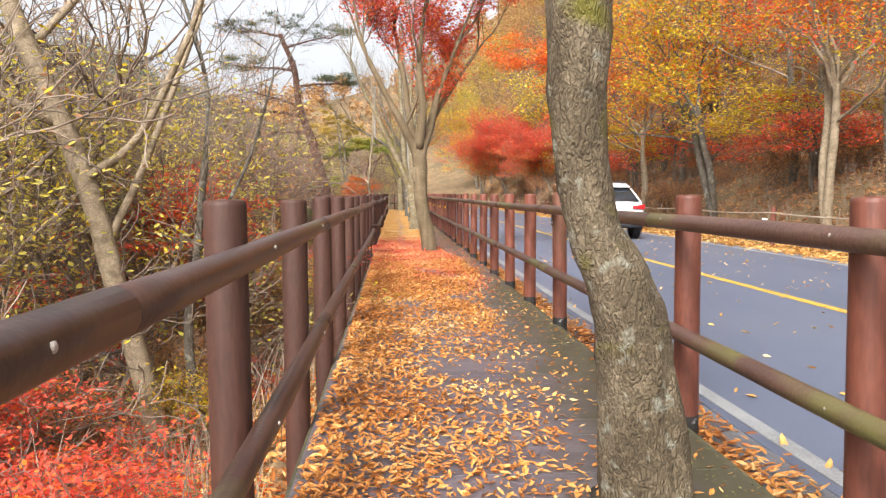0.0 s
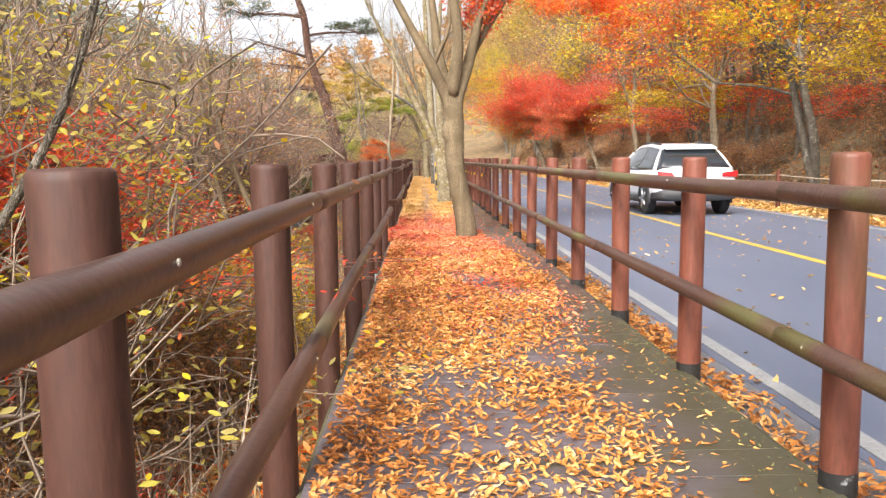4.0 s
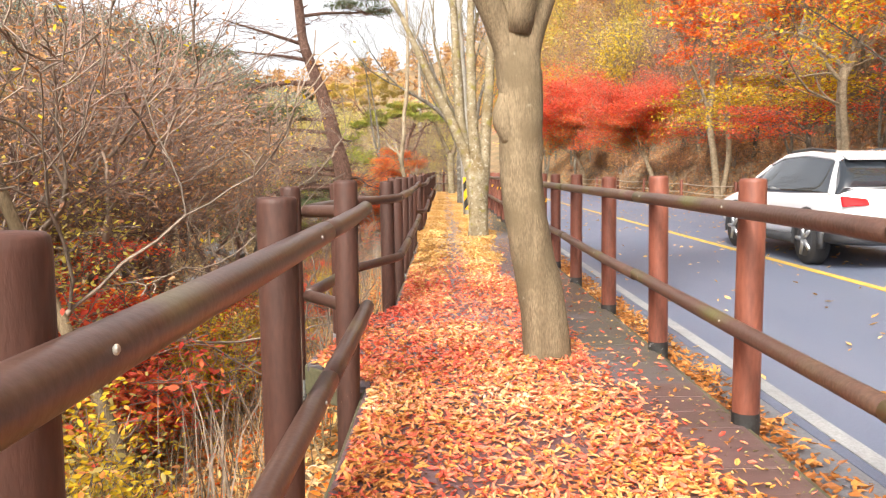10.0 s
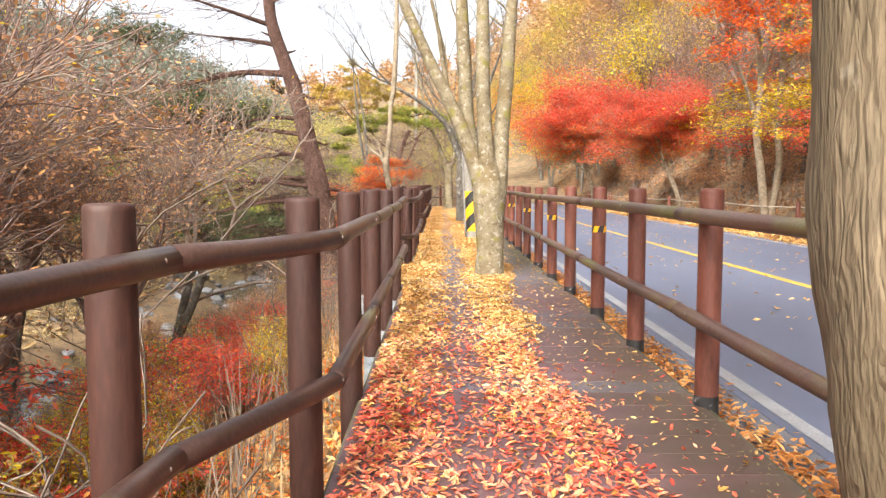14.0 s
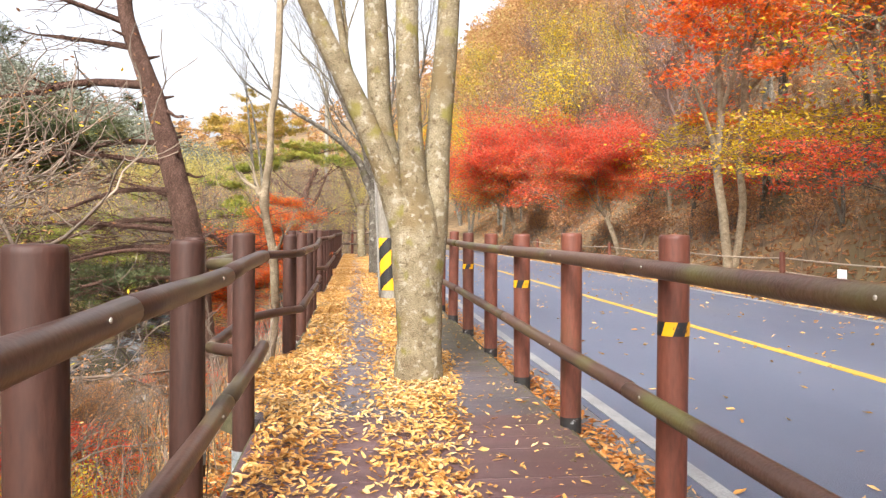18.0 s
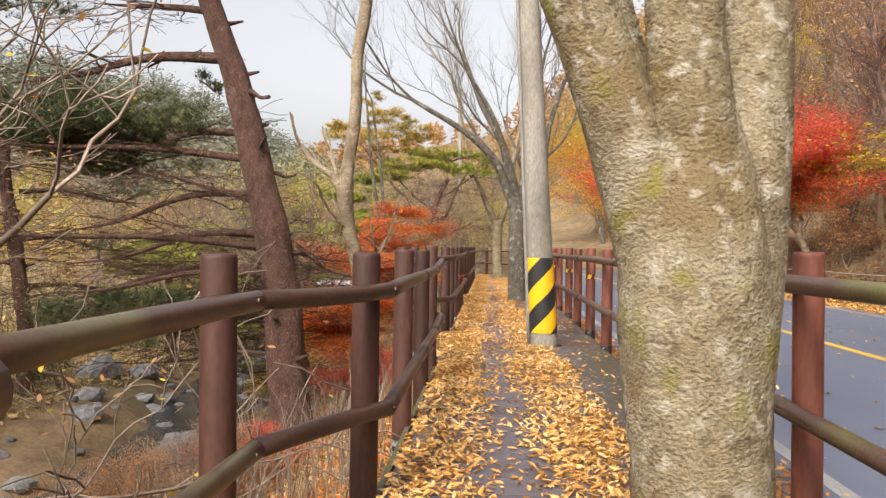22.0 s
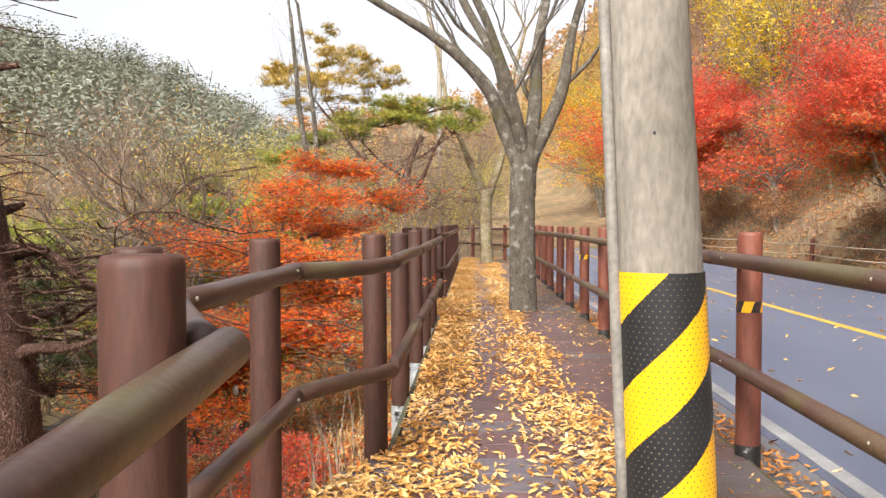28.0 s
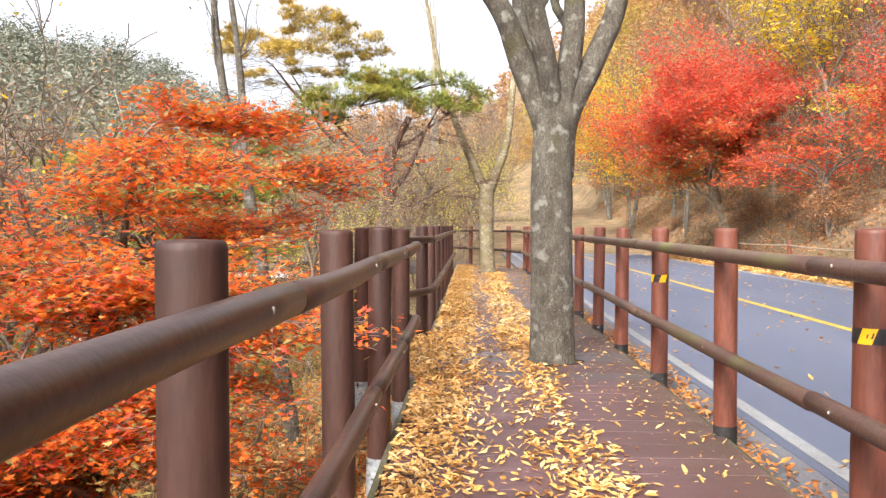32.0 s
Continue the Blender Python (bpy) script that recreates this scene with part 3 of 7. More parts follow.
def slab(name, x0, x1, y0, y1, z0, z1, mat, parent=None, label="", bevel=0.0):
    bm = bmesh.new()
    bmesh.ops.create_cube(bm, size=1, matrix=Matrix.LocRotScale(((x0 + x1) / 2, (y0 + y1) / 2, (z0 + z1) / 2), None, (x1 - x0, y1 - y0, z1 - z0)))
    if bevel:
        bmesh.ops.bevel(bm, geom=bm.edges[:], offset=bevel, segments=1, affect="EDGES")
    return part(name, bm, mat, parent, label)


road = slab("road", 2.0, 8.45, -60, 138, -0.5, -0.10, ASPHALT)
tagged(road, "blue-grey two-lane asphalt road with scattered leaves", "road", kind="structure")
gutter = slab("gutter", 1.60, 2.0, -60, 138, -0.5, -0.104, KERB_STRIP)
tagged(gutter, "narrow grey gutter strip between walkway and road", "gutter", kind="structure")
for nm, a, b, mt, lb in (("edge_line", 2.07, 2.175, WHITE_LINE, "worn white road edge line"), ("centre_line", 4.94, 5.07, YELLOW_LINE, "worn yellow centre line on the asphalt"),
                         ("edge_line", 8.06, 8.19, WHITE_LINE, "far white road edge line")):
    tagged(slab(nm, a, b, -60, 138, -0.101, -0.094, mt), lb, "road marking", kind="structure")
verge = slab("verge", 8.45, 9.7, -60, 138, -0.5, -0.13, LITTER)
tagged(verge, "earth verge covered in fallen leaves", "verge", kind="structure")

# stream water with boulders
m_water, n_, l_ = node_mat("stream_water")
b_ = n_["Principled BSDF"]
b_.inputs["Base Color"].default_value = (0.035, 0.04, 0.045, 1)
b_.inputs["Roughness"].default_value = 0.2
wv = n_.new("ShaderNodeTexNoise")
wv.inputs["Scale"].default_value = 7
bp_ = n_.new("ShaderNodeBump")
bp_.inputs["Strength"].default_value = 0.8
l_.new(wv.outputs["Fac"], bp_.inputs["Height"])
l_.new(bp_.outputs[0], b_.inputs["Normal"])
bm = bmesh.new()
bmesh.ops.create_grid(bm, x_segments=8, y_segments=120, size=1, matrix=Matrix.LocRotScale((-6.95, 60, -2.64), None, (1.5, 90, 1)))
for v in bm.verts:
    v.co.x += float(bend(v.co.y))
tagged(part("water", bm, m_water, None), "shallow grey stream between boulders", "stream", kind="structure")


def boulder(seed):
    bm = bmesh.new()
    bmesh.ops.create_icosphere(bm, subdivisions=2, radius=1)
    for v in bm.verts:
        k = 1 + 0.38 * noise.noise(v.co * 1.3 + Vector((seed * 7, 0, 0))) + 0.12 * noise.noise(v.co * 3.5 + Vector((0, seed, 0)))
        v.co *= k
        v.co.z *= 0.6
    me = bpy.data.meshes.new("boulder")
    bm.to_mesh(me)
    bm.free()
    me.materials.append(ROCK)
    return me


rock_meshes = [boulder(i) for i in range(5)]
rr = random.Random(11)
for i in range(380):
    y = rr.uniform(8, 85) if i < 240 else rr.uniform(33, 47)
    x = -6.95 + rr.gauss(0, 1.2) + float(bend(y))
    k = rr.choice((0.14, 0.2, 0.26, 0.34, 0.5) if i < 240 else (0.07, 0.1, 0.14, 0.2)) * rr.uniform(0.8, 1.3)
    ob = new("boulder", rock_meshes[i % 5])
    ob.matrix_basis = Matrix.LocRotScale((x, y, max(gz(x, y), -2.75) + 0.12 * k), Euler((rr.uniform(-0.3, 0.3), rr.uniform(-0.3, 0.3), rr.uniform(0, 6))), (k, k * rr.uniform(0.7, 1.2), k))
    tagged(ob, "grey rounded boulder in the stream bed", "boulder", "boulders in the stream")

# ---- walkway ----
deck = empty("boardwalk", 0, 0, 0, "wet brown plank boardwalk strewn with autumn leaves", "boardwalk", kind="structure")
for x in (-0.22, 0.68, 1.5):
    slab("joist", x - 0.05, x + 0.05, -3, DECK_END, -0.24, -0.041, MOSSY, deck)
slab("fascia", DECK_R + 0.003, DECK_R + 0.03, -3, DECK_END, -0.2, -0.012, MOSSY, deck, "mossy edge beam")
for y in range(-2, 60, 3):
    slab("trestle_leg", DECK_L + 0.02, DECK_L + 0.14, y, y + 0.12, min(gz(DECK_L + 0.05, y), -0.6) - 0.25, -0.241, MOSSY, deck)

# wider bays where the left edge swings out: the last straight post of each run
BAYS = ((17.3, -0.76, -0.62), (26.78, -0.68, -0.64), (34.4, -0.64, -0.62), (43.4, -0.66, -0.62))



def left_edge(y):
    line = float(np.interp(y, [0, 60], [-0.315, -0.305]))
    for b0, x1, x2 in BAYS:
        if b0 < y < b0 + 3.1:
            return float(np.interp(y - b0, [0, 0.35, 0.9, 2.3, 3.1], [line, line, x1, x2, line]))
    return line


ys = sorted({-3.0, DECK_END, *np.arange(-3, DECK_END, 3.0), *(b0 + d for b0, _, _ in BAYS for d in (0.35, 0.9, 2.3, 3.1))})
for y0, y1 in zip(ys, ys[1:]):
    bm = bmesh.new()
    e0, e1 = left_edge(y0 + 1e-3), left_edge(y1 - 1e-3)
    top = [(e0 - 0.035, y0), (e0 - 0.003, y0), (e1 - 0.003, y1), (e1 - 0.035, y1)]
    va = [bm.verts.new((x, y, -0.014)) for x, y in top]
    vb = [bm.verts.new((x, y, -0.2)) for x, y in top]
    bm.faces.new(va[::-1])
    bm.faces.new(vb)
    for k in range(4):
        bm.faces.new((va[k], va[(k + 1) % 4], vb[(k + 1) % 4], vb[k]))
    bmesh.ops.recalc_face_normals(bm, faces=bm.faces[:])
    part("fascia", bm, MOSSY, deck, "mossy edge beam")

# ---- fences ----
RIGHT_Y = [-0.8, 0.8, 2.4, 4.02, 5.64, 7.26, 8.88, 10.5, 12.08, 13.62, 15.2, 16.88, 18.53, 20.2, 21.95, 23.6, 25.15, 26.75, 28.2, 29.8, 31.32, 32.75, 34.27, 35.81, 37.45, 38.98, 40.5, 42.15, 43.85]
while RIGHT_Y[-1] < 58:
    RIGHT_Y.append(RIGHT_Y[-1] + 1.55)
TAPED = {25.15, 28.2, 31.32, 34.27, 37.45, 40.5, 43.85}


def post_mesh(r, h, below, mat, name="post"):
    prof = [(r * 0.98, -below), (r, 0.05), (r * 1.0, h - 0.02), (r * 0.97, h - 0.006), (r * 0.88, h)]
    v, f = [], []
    n = 20
    for rad, z in prof:
        for k in range(n):
            a = 2 * math.pi * k / n
            w = 1 + 0.012 * math.sin(3 * a + 1) + 0.008 * math.sin(7 * a)
            v.append((rad * w * math.cos(a), rad * w * math.sin(a), z))
    for i in range(len(prof) - 1):
        for k in range(n):
            a, b = i * n + k, i * n + (k + 1) % n
            f.append((a, b, b + n, a + n))
    v.append((0, 0, h + 0.003))
    t = (len(prof) - 1) * n
    for k in range(n):
        f.append((t + k, t + (k + 1) % n, len(v) - 1))
    me = faces_mesh(name, v, f)
    me.materials.append(mat)
    return me


def shoe_mesh(r, z0, z1, mat, name):
    v, f = tube([(0, 0, z0), (0, 0, z1)], [r, r], 20, caps=False)
    v2, f2 = tube([(0, 0, z1), (0, 0, z1 + 0.001)], [r, r * 0.9], 20, caps=False)
    me = merged(name, [(v, f), (v2, f2)])
    me.materials.append(mat)
    return me


def ball_mesh(r, name, mat):
    bm = bmesh.new()
    bmesh.ops.create_uvsphere(bm, u_segments=8, v_segments=5, radius=r, matrix=Matrix.Diagonal((0.6, 1, 1, 1)))
    me = bpy.data.meshes.new(name)
    bm.to_mesh(me)
    bm.free()
    me.materials.append(mat)
    return me


def tape_mesh():
    """A reflective band: slanting yellow and black strips round the post."""
    r, n = 0.0685, 24
    v, f, mats = [], [], []
    for k in range(n):
        for z, sh in ((0.77, 0), (0.83, 1.2)):
            a = 2 * math.pi * (k + sh) / n
            v.append((r * math.cos(a), r * math.sin(a), z))
    for k in range(n):
        a, b = 2 * k, 2 * ((k + 1) % n)
        f.append((a, b, b + 1, a + 1))
        mats.append(0 if (k // 3) % 2 else 1)
    me = faces_mesh("reflective_tape", v, f)
    me.materials.append(YELLOW)
    me.materials.append(BLACK)
    me.polygons.foreach_set("material_index", np.array(mats, np.int32))
    return me


POST_R = post_mesh(0.066, 1.2, 0.09, RED_WOOD)
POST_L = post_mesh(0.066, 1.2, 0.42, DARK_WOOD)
SHOE_R = shoe_mesh(0.0675, -0.095, 0.05, BLACK_SHOE, "post_shoe")
SHOE_L = shoe_mesh(0.0675, -0.3, -0.06, STEEL, "post_shoe")
BOLT_ME = ball_mesh(0.0075, "bolt", BOLT)
TAPE = tape_mesh()
rf = random.Random(5)


def child(name, me, parent, m, label=""):
    ob = new(name, me)
    ob.parent = parent
    ob.matrix_basis = m
    if label:
        ob["label"] = label
    return ob


def rail_piece(fence, a, b, r=0.04):
    """One rail with a slightly bowed, uneven shaft and closed, rounded ends."""
    a, b = Vector(a), Vector(b)
    n = max(5, int((b - a).length / 0.25))
    pts, rad = [], []
    sag = rf.uniform(-0.006, 0.01)
    for i in range(n + 1):
        t = i / n
        p = a.lerp(b, t)
        p.z += -sag * 4 * t * (1 - t)
        pts.append(p)
        rad.append(r * (1 + 0.03 * math.sin(t * 9 + a.y)))
    d = (b - a).normalized()
    pts = [a - d * 0.008] + pts + [b + d * 0.008]
    rad = [r * 0.8] + rad + [r * 0.8]
    v, f = tube(pts, rad, 14)
    me = faces_mesh("rail", [tuple(q) for q in v], f)
    return place("rail", me, RAIL_DARK if fence.name.startswith("streamside") else RAIL, fence)


fence_r = empty("roadside_fence", 1.62, 0, 0, "brown round-post timber railing along the road edge", "fence")
TOP_Z, LOW_Z = 1.06, 0.5
for y in RIGHT_Y:
    p = child("post", POST_R, fence_r, pose(rf.uniform(-0.012, 0.012), y, rf.uniform(-0.01, 0.012), rf.uniform(-0.6, 0.6), rf.uniform(-0.7, 0.7), rf.uniform(0, 360)))
    child("post_shoe", SHOE_R, p, pose(0, 0, 0), "black flaking post shoe")
    if y in TAPED:
        child("reflective_tape", TAPE, p, pose(0, 0, 0, 0, 0, rf.uniform(0, 360)), "yellow and black reflective tape")
    for z in (TOP_Z, LOW_Z):
        child("bolt", BOLT_ME, fence_r, pose(-0.138, y + 0.01, z + 0.01))
for z in (TOP_Z, LOW_Z):
    for i in range(0, len(RIGHT_Y) - 1, 2):
        j = min(i + 2, len(RIGHT_Y) - 1)
        y0, y1 = RIGHT_Y[i] + 0.25, RIGHT_Y[j] + 0.247
        rail_piece(fence_r, (-0.1, y0, z + rf.uniform(-0.006, 0.006)), (-0.1 + rf.uniform(-0.004, 0.004), y1, z + rf.uniform(-0.006, 0.006)))

# the left railing: straight runs that end in a free rail, then a short return, an outer post and a slanting way back
RUNS = [
    [(-0.41, y) for y in (-0.9, 0.78, 2.44, 4.08, 5.75, 7.34, 8.94, 10.5, 12.22, 13.95, 15.62, 17.4)],
    [(-0.87, 18.3), (-0.74, 19.64), (-0.4, 20.62), (-0.39, 22.1), (-0.4, 23.63), (-0.4, 25.13), (-0.4, 26.78)],
    [(-0.8, 27.4), (-0.77, 29.0), (-0.38, 29.92), (-0.375, 31.56), (-0.38, 33.15), (-0.385, 34.3)],
    [(-0.76, 35.2), (-0.76, 36.48), (-0.4, 37.45), (-0.4, 38.92), (-0.4, 40.6), (-0.4, 41.95), (-0.4, 43.4)],
    [(-0.78, 44.0), (-0.75, 45.4), (-0.42, 46.3), (-0.4, 47.9), (-0.4, 49.6), (-0.4, 51.3), (-0.4, 53.0), (-0.4, 54.7), (-0.4, 56.4), (-0.4, 58.0)],
]
for ri, run in enumerate(RUNS):
    drop = (0.025, 0.05, 0.075, 0.015, 0.0)[ri]
    fe = empty("streamside_fence", 0, 0, 0, "dark brown round-post timber railing on the stream side", "fence", "railing runs above the stream")
    for i, (x, y) in enumerate(run):
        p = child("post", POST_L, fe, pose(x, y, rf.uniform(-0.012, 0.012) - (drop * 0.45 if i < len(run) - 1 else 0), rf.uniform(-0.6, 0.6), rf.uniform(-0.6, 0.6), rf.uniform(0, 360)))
        if rf.random() < 0.5:
            child("post_shoe", SHOE_L, p, pose(0, 0, rf.uniform(-0.08, 0.02)), "flaked pale steel post shoe")
    inner = []
    for i, (x, y) in enumerate(run):
        a = run[max(i - 1, 0)]
        b = run[min(i + 1, len(run) - 1)]
        t = Vector((b[0] - a[0], b[1] - a[1], 0)).normalized()
        nrm = Vector((t.y, -t.x, 0))
        inner.append(Vector((x, y, 0)) + nrm * 0.104)
        for z in (TOP_Z - drop, LOW_Z - drop):
            child("bolt", BOLT_ME, fe, pose(inner[-1].x + nrm.x * 0.04, inner[-1].y + 0.02, z + 0.008))
    last = inner[-1] + (inner[-1] - inner[-2]).normalized() * 0.12
    for z in (TOP_Z - drop, LOW_Z - drop):
        joints = [inner[0]] + [inner[i] + (inner[min(i + 1, len(inner) - 1)] - inner[i]) * 0.2 for i in range(1, len(inner) - 1)] + [last]
        joints = [q.copy() for q in joints]
        joints[-1].z = drop * 0.8
        if ri > 0:
            joints[1] = inner[1] + (inner[1] - inner[0]).normalized() * 0.13
            joints[2] = Vector((run[2][0] + 0.11, run[2][1] + (-0.2 if ri == 3 else 0.02), 0))
        if ri == 0:
            joints = joints[::2] if len(joints) % 2 else joints[::2] + [joints[-1]]
        for a, b in zip(joints, joints[1:]):
            rail_piece(fe, a + Vector((0, 0, z + rf.uniform(-0.004, 0.004))), b - (b - a).normalized() * 0.004 + Vector((0, 0, z)))
        if ri > 0:
            px, py = RUNS[ri - 1][-1]
            rail_piece(fe, (px + 0.06, py + 0.11, z + drop * 0.4), (inner[0].x, inner[0].y - 0.03, z - 0.006), 0.039)
# the far end, where the walkway turns away to the left
fe = empty("far_fence", 0, 0, 0, "brown timber railing where the walkway turns", "fence")
turn = [(1.62 - 0.05 * k * k - 0.35 * k, RIGHT_Y[-1] + 1.5 * k - 0.07 * k * k) for k in range(0, 9)]
for x, y in turn[1:]:
    child("post", POST_R, fe, pose(x, y, 0, 0, 0, rf.uniform(0, 360)))
for a, b in zip(turn, turn[1:]):
    for z in (TOP_Z, LOW_Z):
        rail_piece(fe, (a[0] - 0.1, a[1], z), (b[0] - 0.1, b[1], z))
bm = bmesh.new()
vs = [bm.verts.new((x, y, -0.012)) for x, y in [(DECK_R, DECK_END - 0.1)] + [(q[0] + 0.05, q[1]) for q in turn[1:]]] + [bm.verts.new((x, y, -0.012)) for x, y in ((-6.5, 68), (-3.2, 64), (-1.4, 61.5), (DECK_L, DECK_END - 0.1))]
bm.faces.new(vs)
ext = bmesh.ops.extrude_face_region(bm, geom=bm.faces[:])
bmesh.ops.translate(bm, verts=[g for g in ext["geom"] if isinstance(g, bmesh.types.BMVert)], vec=(0, 0, -0.25))
bmesh.ops.recalc_face_normals(bm, faces=bm.faces[:])
tagged(part("far_walkway", bm, PLANK, None), "plank walkway turning away to the left", "boardwalk", kind="structure")

# rope fence on the far side of the road
rope_fence = empty("rope_fence", 9.15, 0, -0.13, "low reddish rope fence along the far verge", "fence")
ROPE = surf("pale_rope", [(0.3, 0.24, 0.18), (0.45, 0.38, 0.3)], 12, 0.9, 0.3, 60)
RPOST = post_mesh(0.06, 0.97, 0.15, RED_WOOD)
ry = [-8.4 + 5.75 * i for i in range(14)]
for y in ry:
    child("post", RPOST, rope_fence, pose(rf.uniform(-0.05, 0.05), y, 0, rf.uniform(-2, 2), rf.uniform(-2, 2), 0))
for y0, y1 in zip(ry, ry[1:]):
    for z in (0.84, 0.55):
        pts = [(0, y0 + (y1 - y0) * t, z - 0.2 * t * (1 - t)) for t in np.linspace(0, 1, 7)]
        v, f = tube(pts, [0.017] * 7, 6, caps=False)
        place("rope", faces_mesh("rope", [tuple(q) for q in v], f), ROPE, rope_fence)
for y in (20.6, 35.6):
    bm = bmesh.new()
    bmesh.ops.create_cube(bm, size=1, matrix=Matrix.LocRotScale((-0.03, y, 0.6), None, (0.015, 0.28, 0.2)))
    bmesh.ops.bevel(bm, geom=bm.edges[:], offset=0.004, segments=1, affect="EDGES")
    part("sign_plate", bm, plain("white_sign", (0.8, 0.8, 0.78), 0.5), rope_fence, "small white sign on the rope")


# ---- trees ----
def bole(ctrl, mat, name, parent, sides=28, n=10, wob=0.012, seed=0, label=""):
    """A trunk or limb with uneven bark through controls (x, y, z, r)."""
    s = smooth_line(ctrl, n)
    v, f = tube([tuple(q[:3]) for q in s], list(s[:, 3]), sides, wob=wob, seed=seed)
    return place(name, faces_mesh(name, [tuple(q) for q in v], f), mat, parent, label)


def crown_from(rng, starts, depth, o):
    out, tips = [], []
    for p, d, ln, r in starts:
        grow(rng, Vector(p), Vector(d).normalized(), ln, r, depth, out, tips, o)
    return out, tips


def hero_tree(name, label, x, y, z, trunk, limbs, mat, depth, o, leaves=None, seed=1, wob=0.012, sides=28):
    """A measured trunk, limbs by their controls, and grown branches from the limbs' ends. Coordinates are from the foot."""
    ob = empty(name, x, y, z, label, "tree")
    rng, nr = random.Random(seed), np.random.default_rng(seed)
    bole(trunk, mat, "trunk", ob, sides=sides, wob=wob, seed=seed)
    starts = []
    for lb in limbs:
        bole(lb, mat, "limb", ob, sides=14, n=6, wob=wob * 0.5, seed=seed + 3)
        a, b = Vector(lb[-2][:3]), Vector(lb[-1][:3])
        for k in range(o.get("fan", 2)):
            d = (b - a).normalized() + Vector((rng.uniform(-0.4, 0.4), rng.uniform(-0.4, 0.4), rng.uniform(-0.1, 0.3)))
            starts.append((b, d, o.get("len", 1.3) * rng.uniform(0.8, 1.15), lb[-1][3] * 0.8))
        m = Vector(lb[len(lb) // 2][:3])
        d = (b - a).normalized() + Vector((rng.uniform(-0.9, 0.9), rng.uniform(-0.9, 0.9), 0.2))
        starts.append((m, d, o.get("len", 1.3) * 0.9, lb[len(lb) // 2][3] * 0.45))
    out, tips = crown_from(rng, starts, depth, o)
    place("bough_frame", branch_mesh("bough_frame", out), mat, ob)["kind"] = "stuff"
    for lm, per, spread, size, thin, shape, lab in leaves or ():
        pos = tip_cloud(nr, tips, per, spread, thin)
        place("crown", scatter("crown", pos, nr.uniform(0.7, 1.2, len(pos)) * size, shape, nr), lm, ob, lab)
    return ob


BARE = dict(wander=0.22, up=0.08, kids=2, side=2, spread=0.55, taper=0.62)

# the tree leaning over the walkway at the start
t1 = hero_tree("walkway_tree", "leaning grey-brown tree with moss and lichen growing through the boardwalk", 1.04, 4.55, -0.1,
               [(0.0, 0, -0.3, 0.18), (-0.0, 0, 0.1, 0.158), (-0.015, 0, 0.45, 0.145), (-0.03, 0.0, 0.75, 0.142), (-0.1, 0, 0.98, 0.125), (-0.19, 0.02, 1.2, 0.11), (-0.23, 0.03, 1.6, 0.108), (-0.24, 0.02, 2.1, 0.112), (-0.26, 0, 2.6, 0.105)],
               [[(-0.26, 0, 2.5, 0.09), (-0.5, 0.1, 3.1, 0.07), (-0.8, 0.3, 4.0, 0.05)], [(-0.25, 0, 2.5, 0.085), (-0.05, -0.2, 3.2, 0.06), (0.4, -0.3, 4.2, 0.045)], [(-0.26, 0.02, 2.5, 0.08), (-0.3, 0.4, 3.3, 0.06), (-0.2, 0.9, 4.3, 0.045)]],
               BARK_MOSS, 3, dict(BARE, len=1.4), [(L_FLAME, 1, (0.12, 0.12, 0.08), 0.06, 0.25, LOBED, "")], 3, 0.02, 36)
bole([(0.1, -0.05, -0.2, 0.1), (0.1, -0.04, 0.25, 0.085), (0.06, -0.03, 0.6, 0.07), (0.0, 0, 0.9, 0.05)], BARK_MOSS, "side_stem", t1, 18, 8, 0.01, 9)

# the spreading tree in the middle of the walkway
o2 = dict(BARE, len=1.15, up=0.12, spread=0.5)
t2 = hero_tree("walkway_tree", "brown forked tree with scarlet leaves rising through the boardwalk", 0.83, 18.35, -0.1,
               [(-0.0, 0, -0.2, 0.19), (-0.01, 0, 0.15, 0.162), (-0.05, 0, 0.5, 0.148), (-0.12, 0, 0.9, 0.14), (-0.17, 0.02, 1.3, 0.14), (-0.18, 0.03, 1.7, 0.145), (-0.2, 0.03, 2.05, 0.15), (-0.22, 0.03, 2.35, 0.13), (-0.22, 0.03, 2.6, 0.05)],
               [[(-0.21, 0.02, 1.75, 0.1), (-0.27, 0, 2.15, 0.095), (-0.5, -0.1, 2.65, 0.08), (-0.8, -0.1, 3.2, 0.065), (-1.25, 0, 4.1, 0.045)],
                [(-0.24, 0.1, 2.25, 0.085), (-0.4, 0.3, 2.9, 0.075), (-0.5, 0.5, 3.8, 0.05), (-0.7, 0.8, 4.9, 0.035)],
                [(-0.2, -0.04, 2.25, 0.09), (-0.12, -0.2, 3.0, 0.08), (-0.2, -0.3, 3.9, 0.055), (-0.1, -0.5, 4.9, 0.035)],
                [(-0.18, 0.02, 1.75, 0.11), (-0.14, 0.02, 2.2, 0.105), (0.05, 0.1, 2.75, 0.085), (0.25, 0.15, 3.5, 0.06), (0.65, 0.2, 4.5, 0.04)],
                [(-0.16, 0.08, 2.25, 0.08), (0.12, 0.3, 2.9, 0.065), (0.55, 0.5, 3.6, 0.045), (1.1, 0.8, 4.4, 0.03)]],
               BARK, 4, o2, [(L_RED, 4, (0.15, 0.15, 0.06), 0.08, 0.42, LOBED, "scarlet leaves"), (L_FLAME, 3, (0.15, 0.15, 0.06), 0.08, 0.22, LOBED, "")], 5, 0.014, 36)
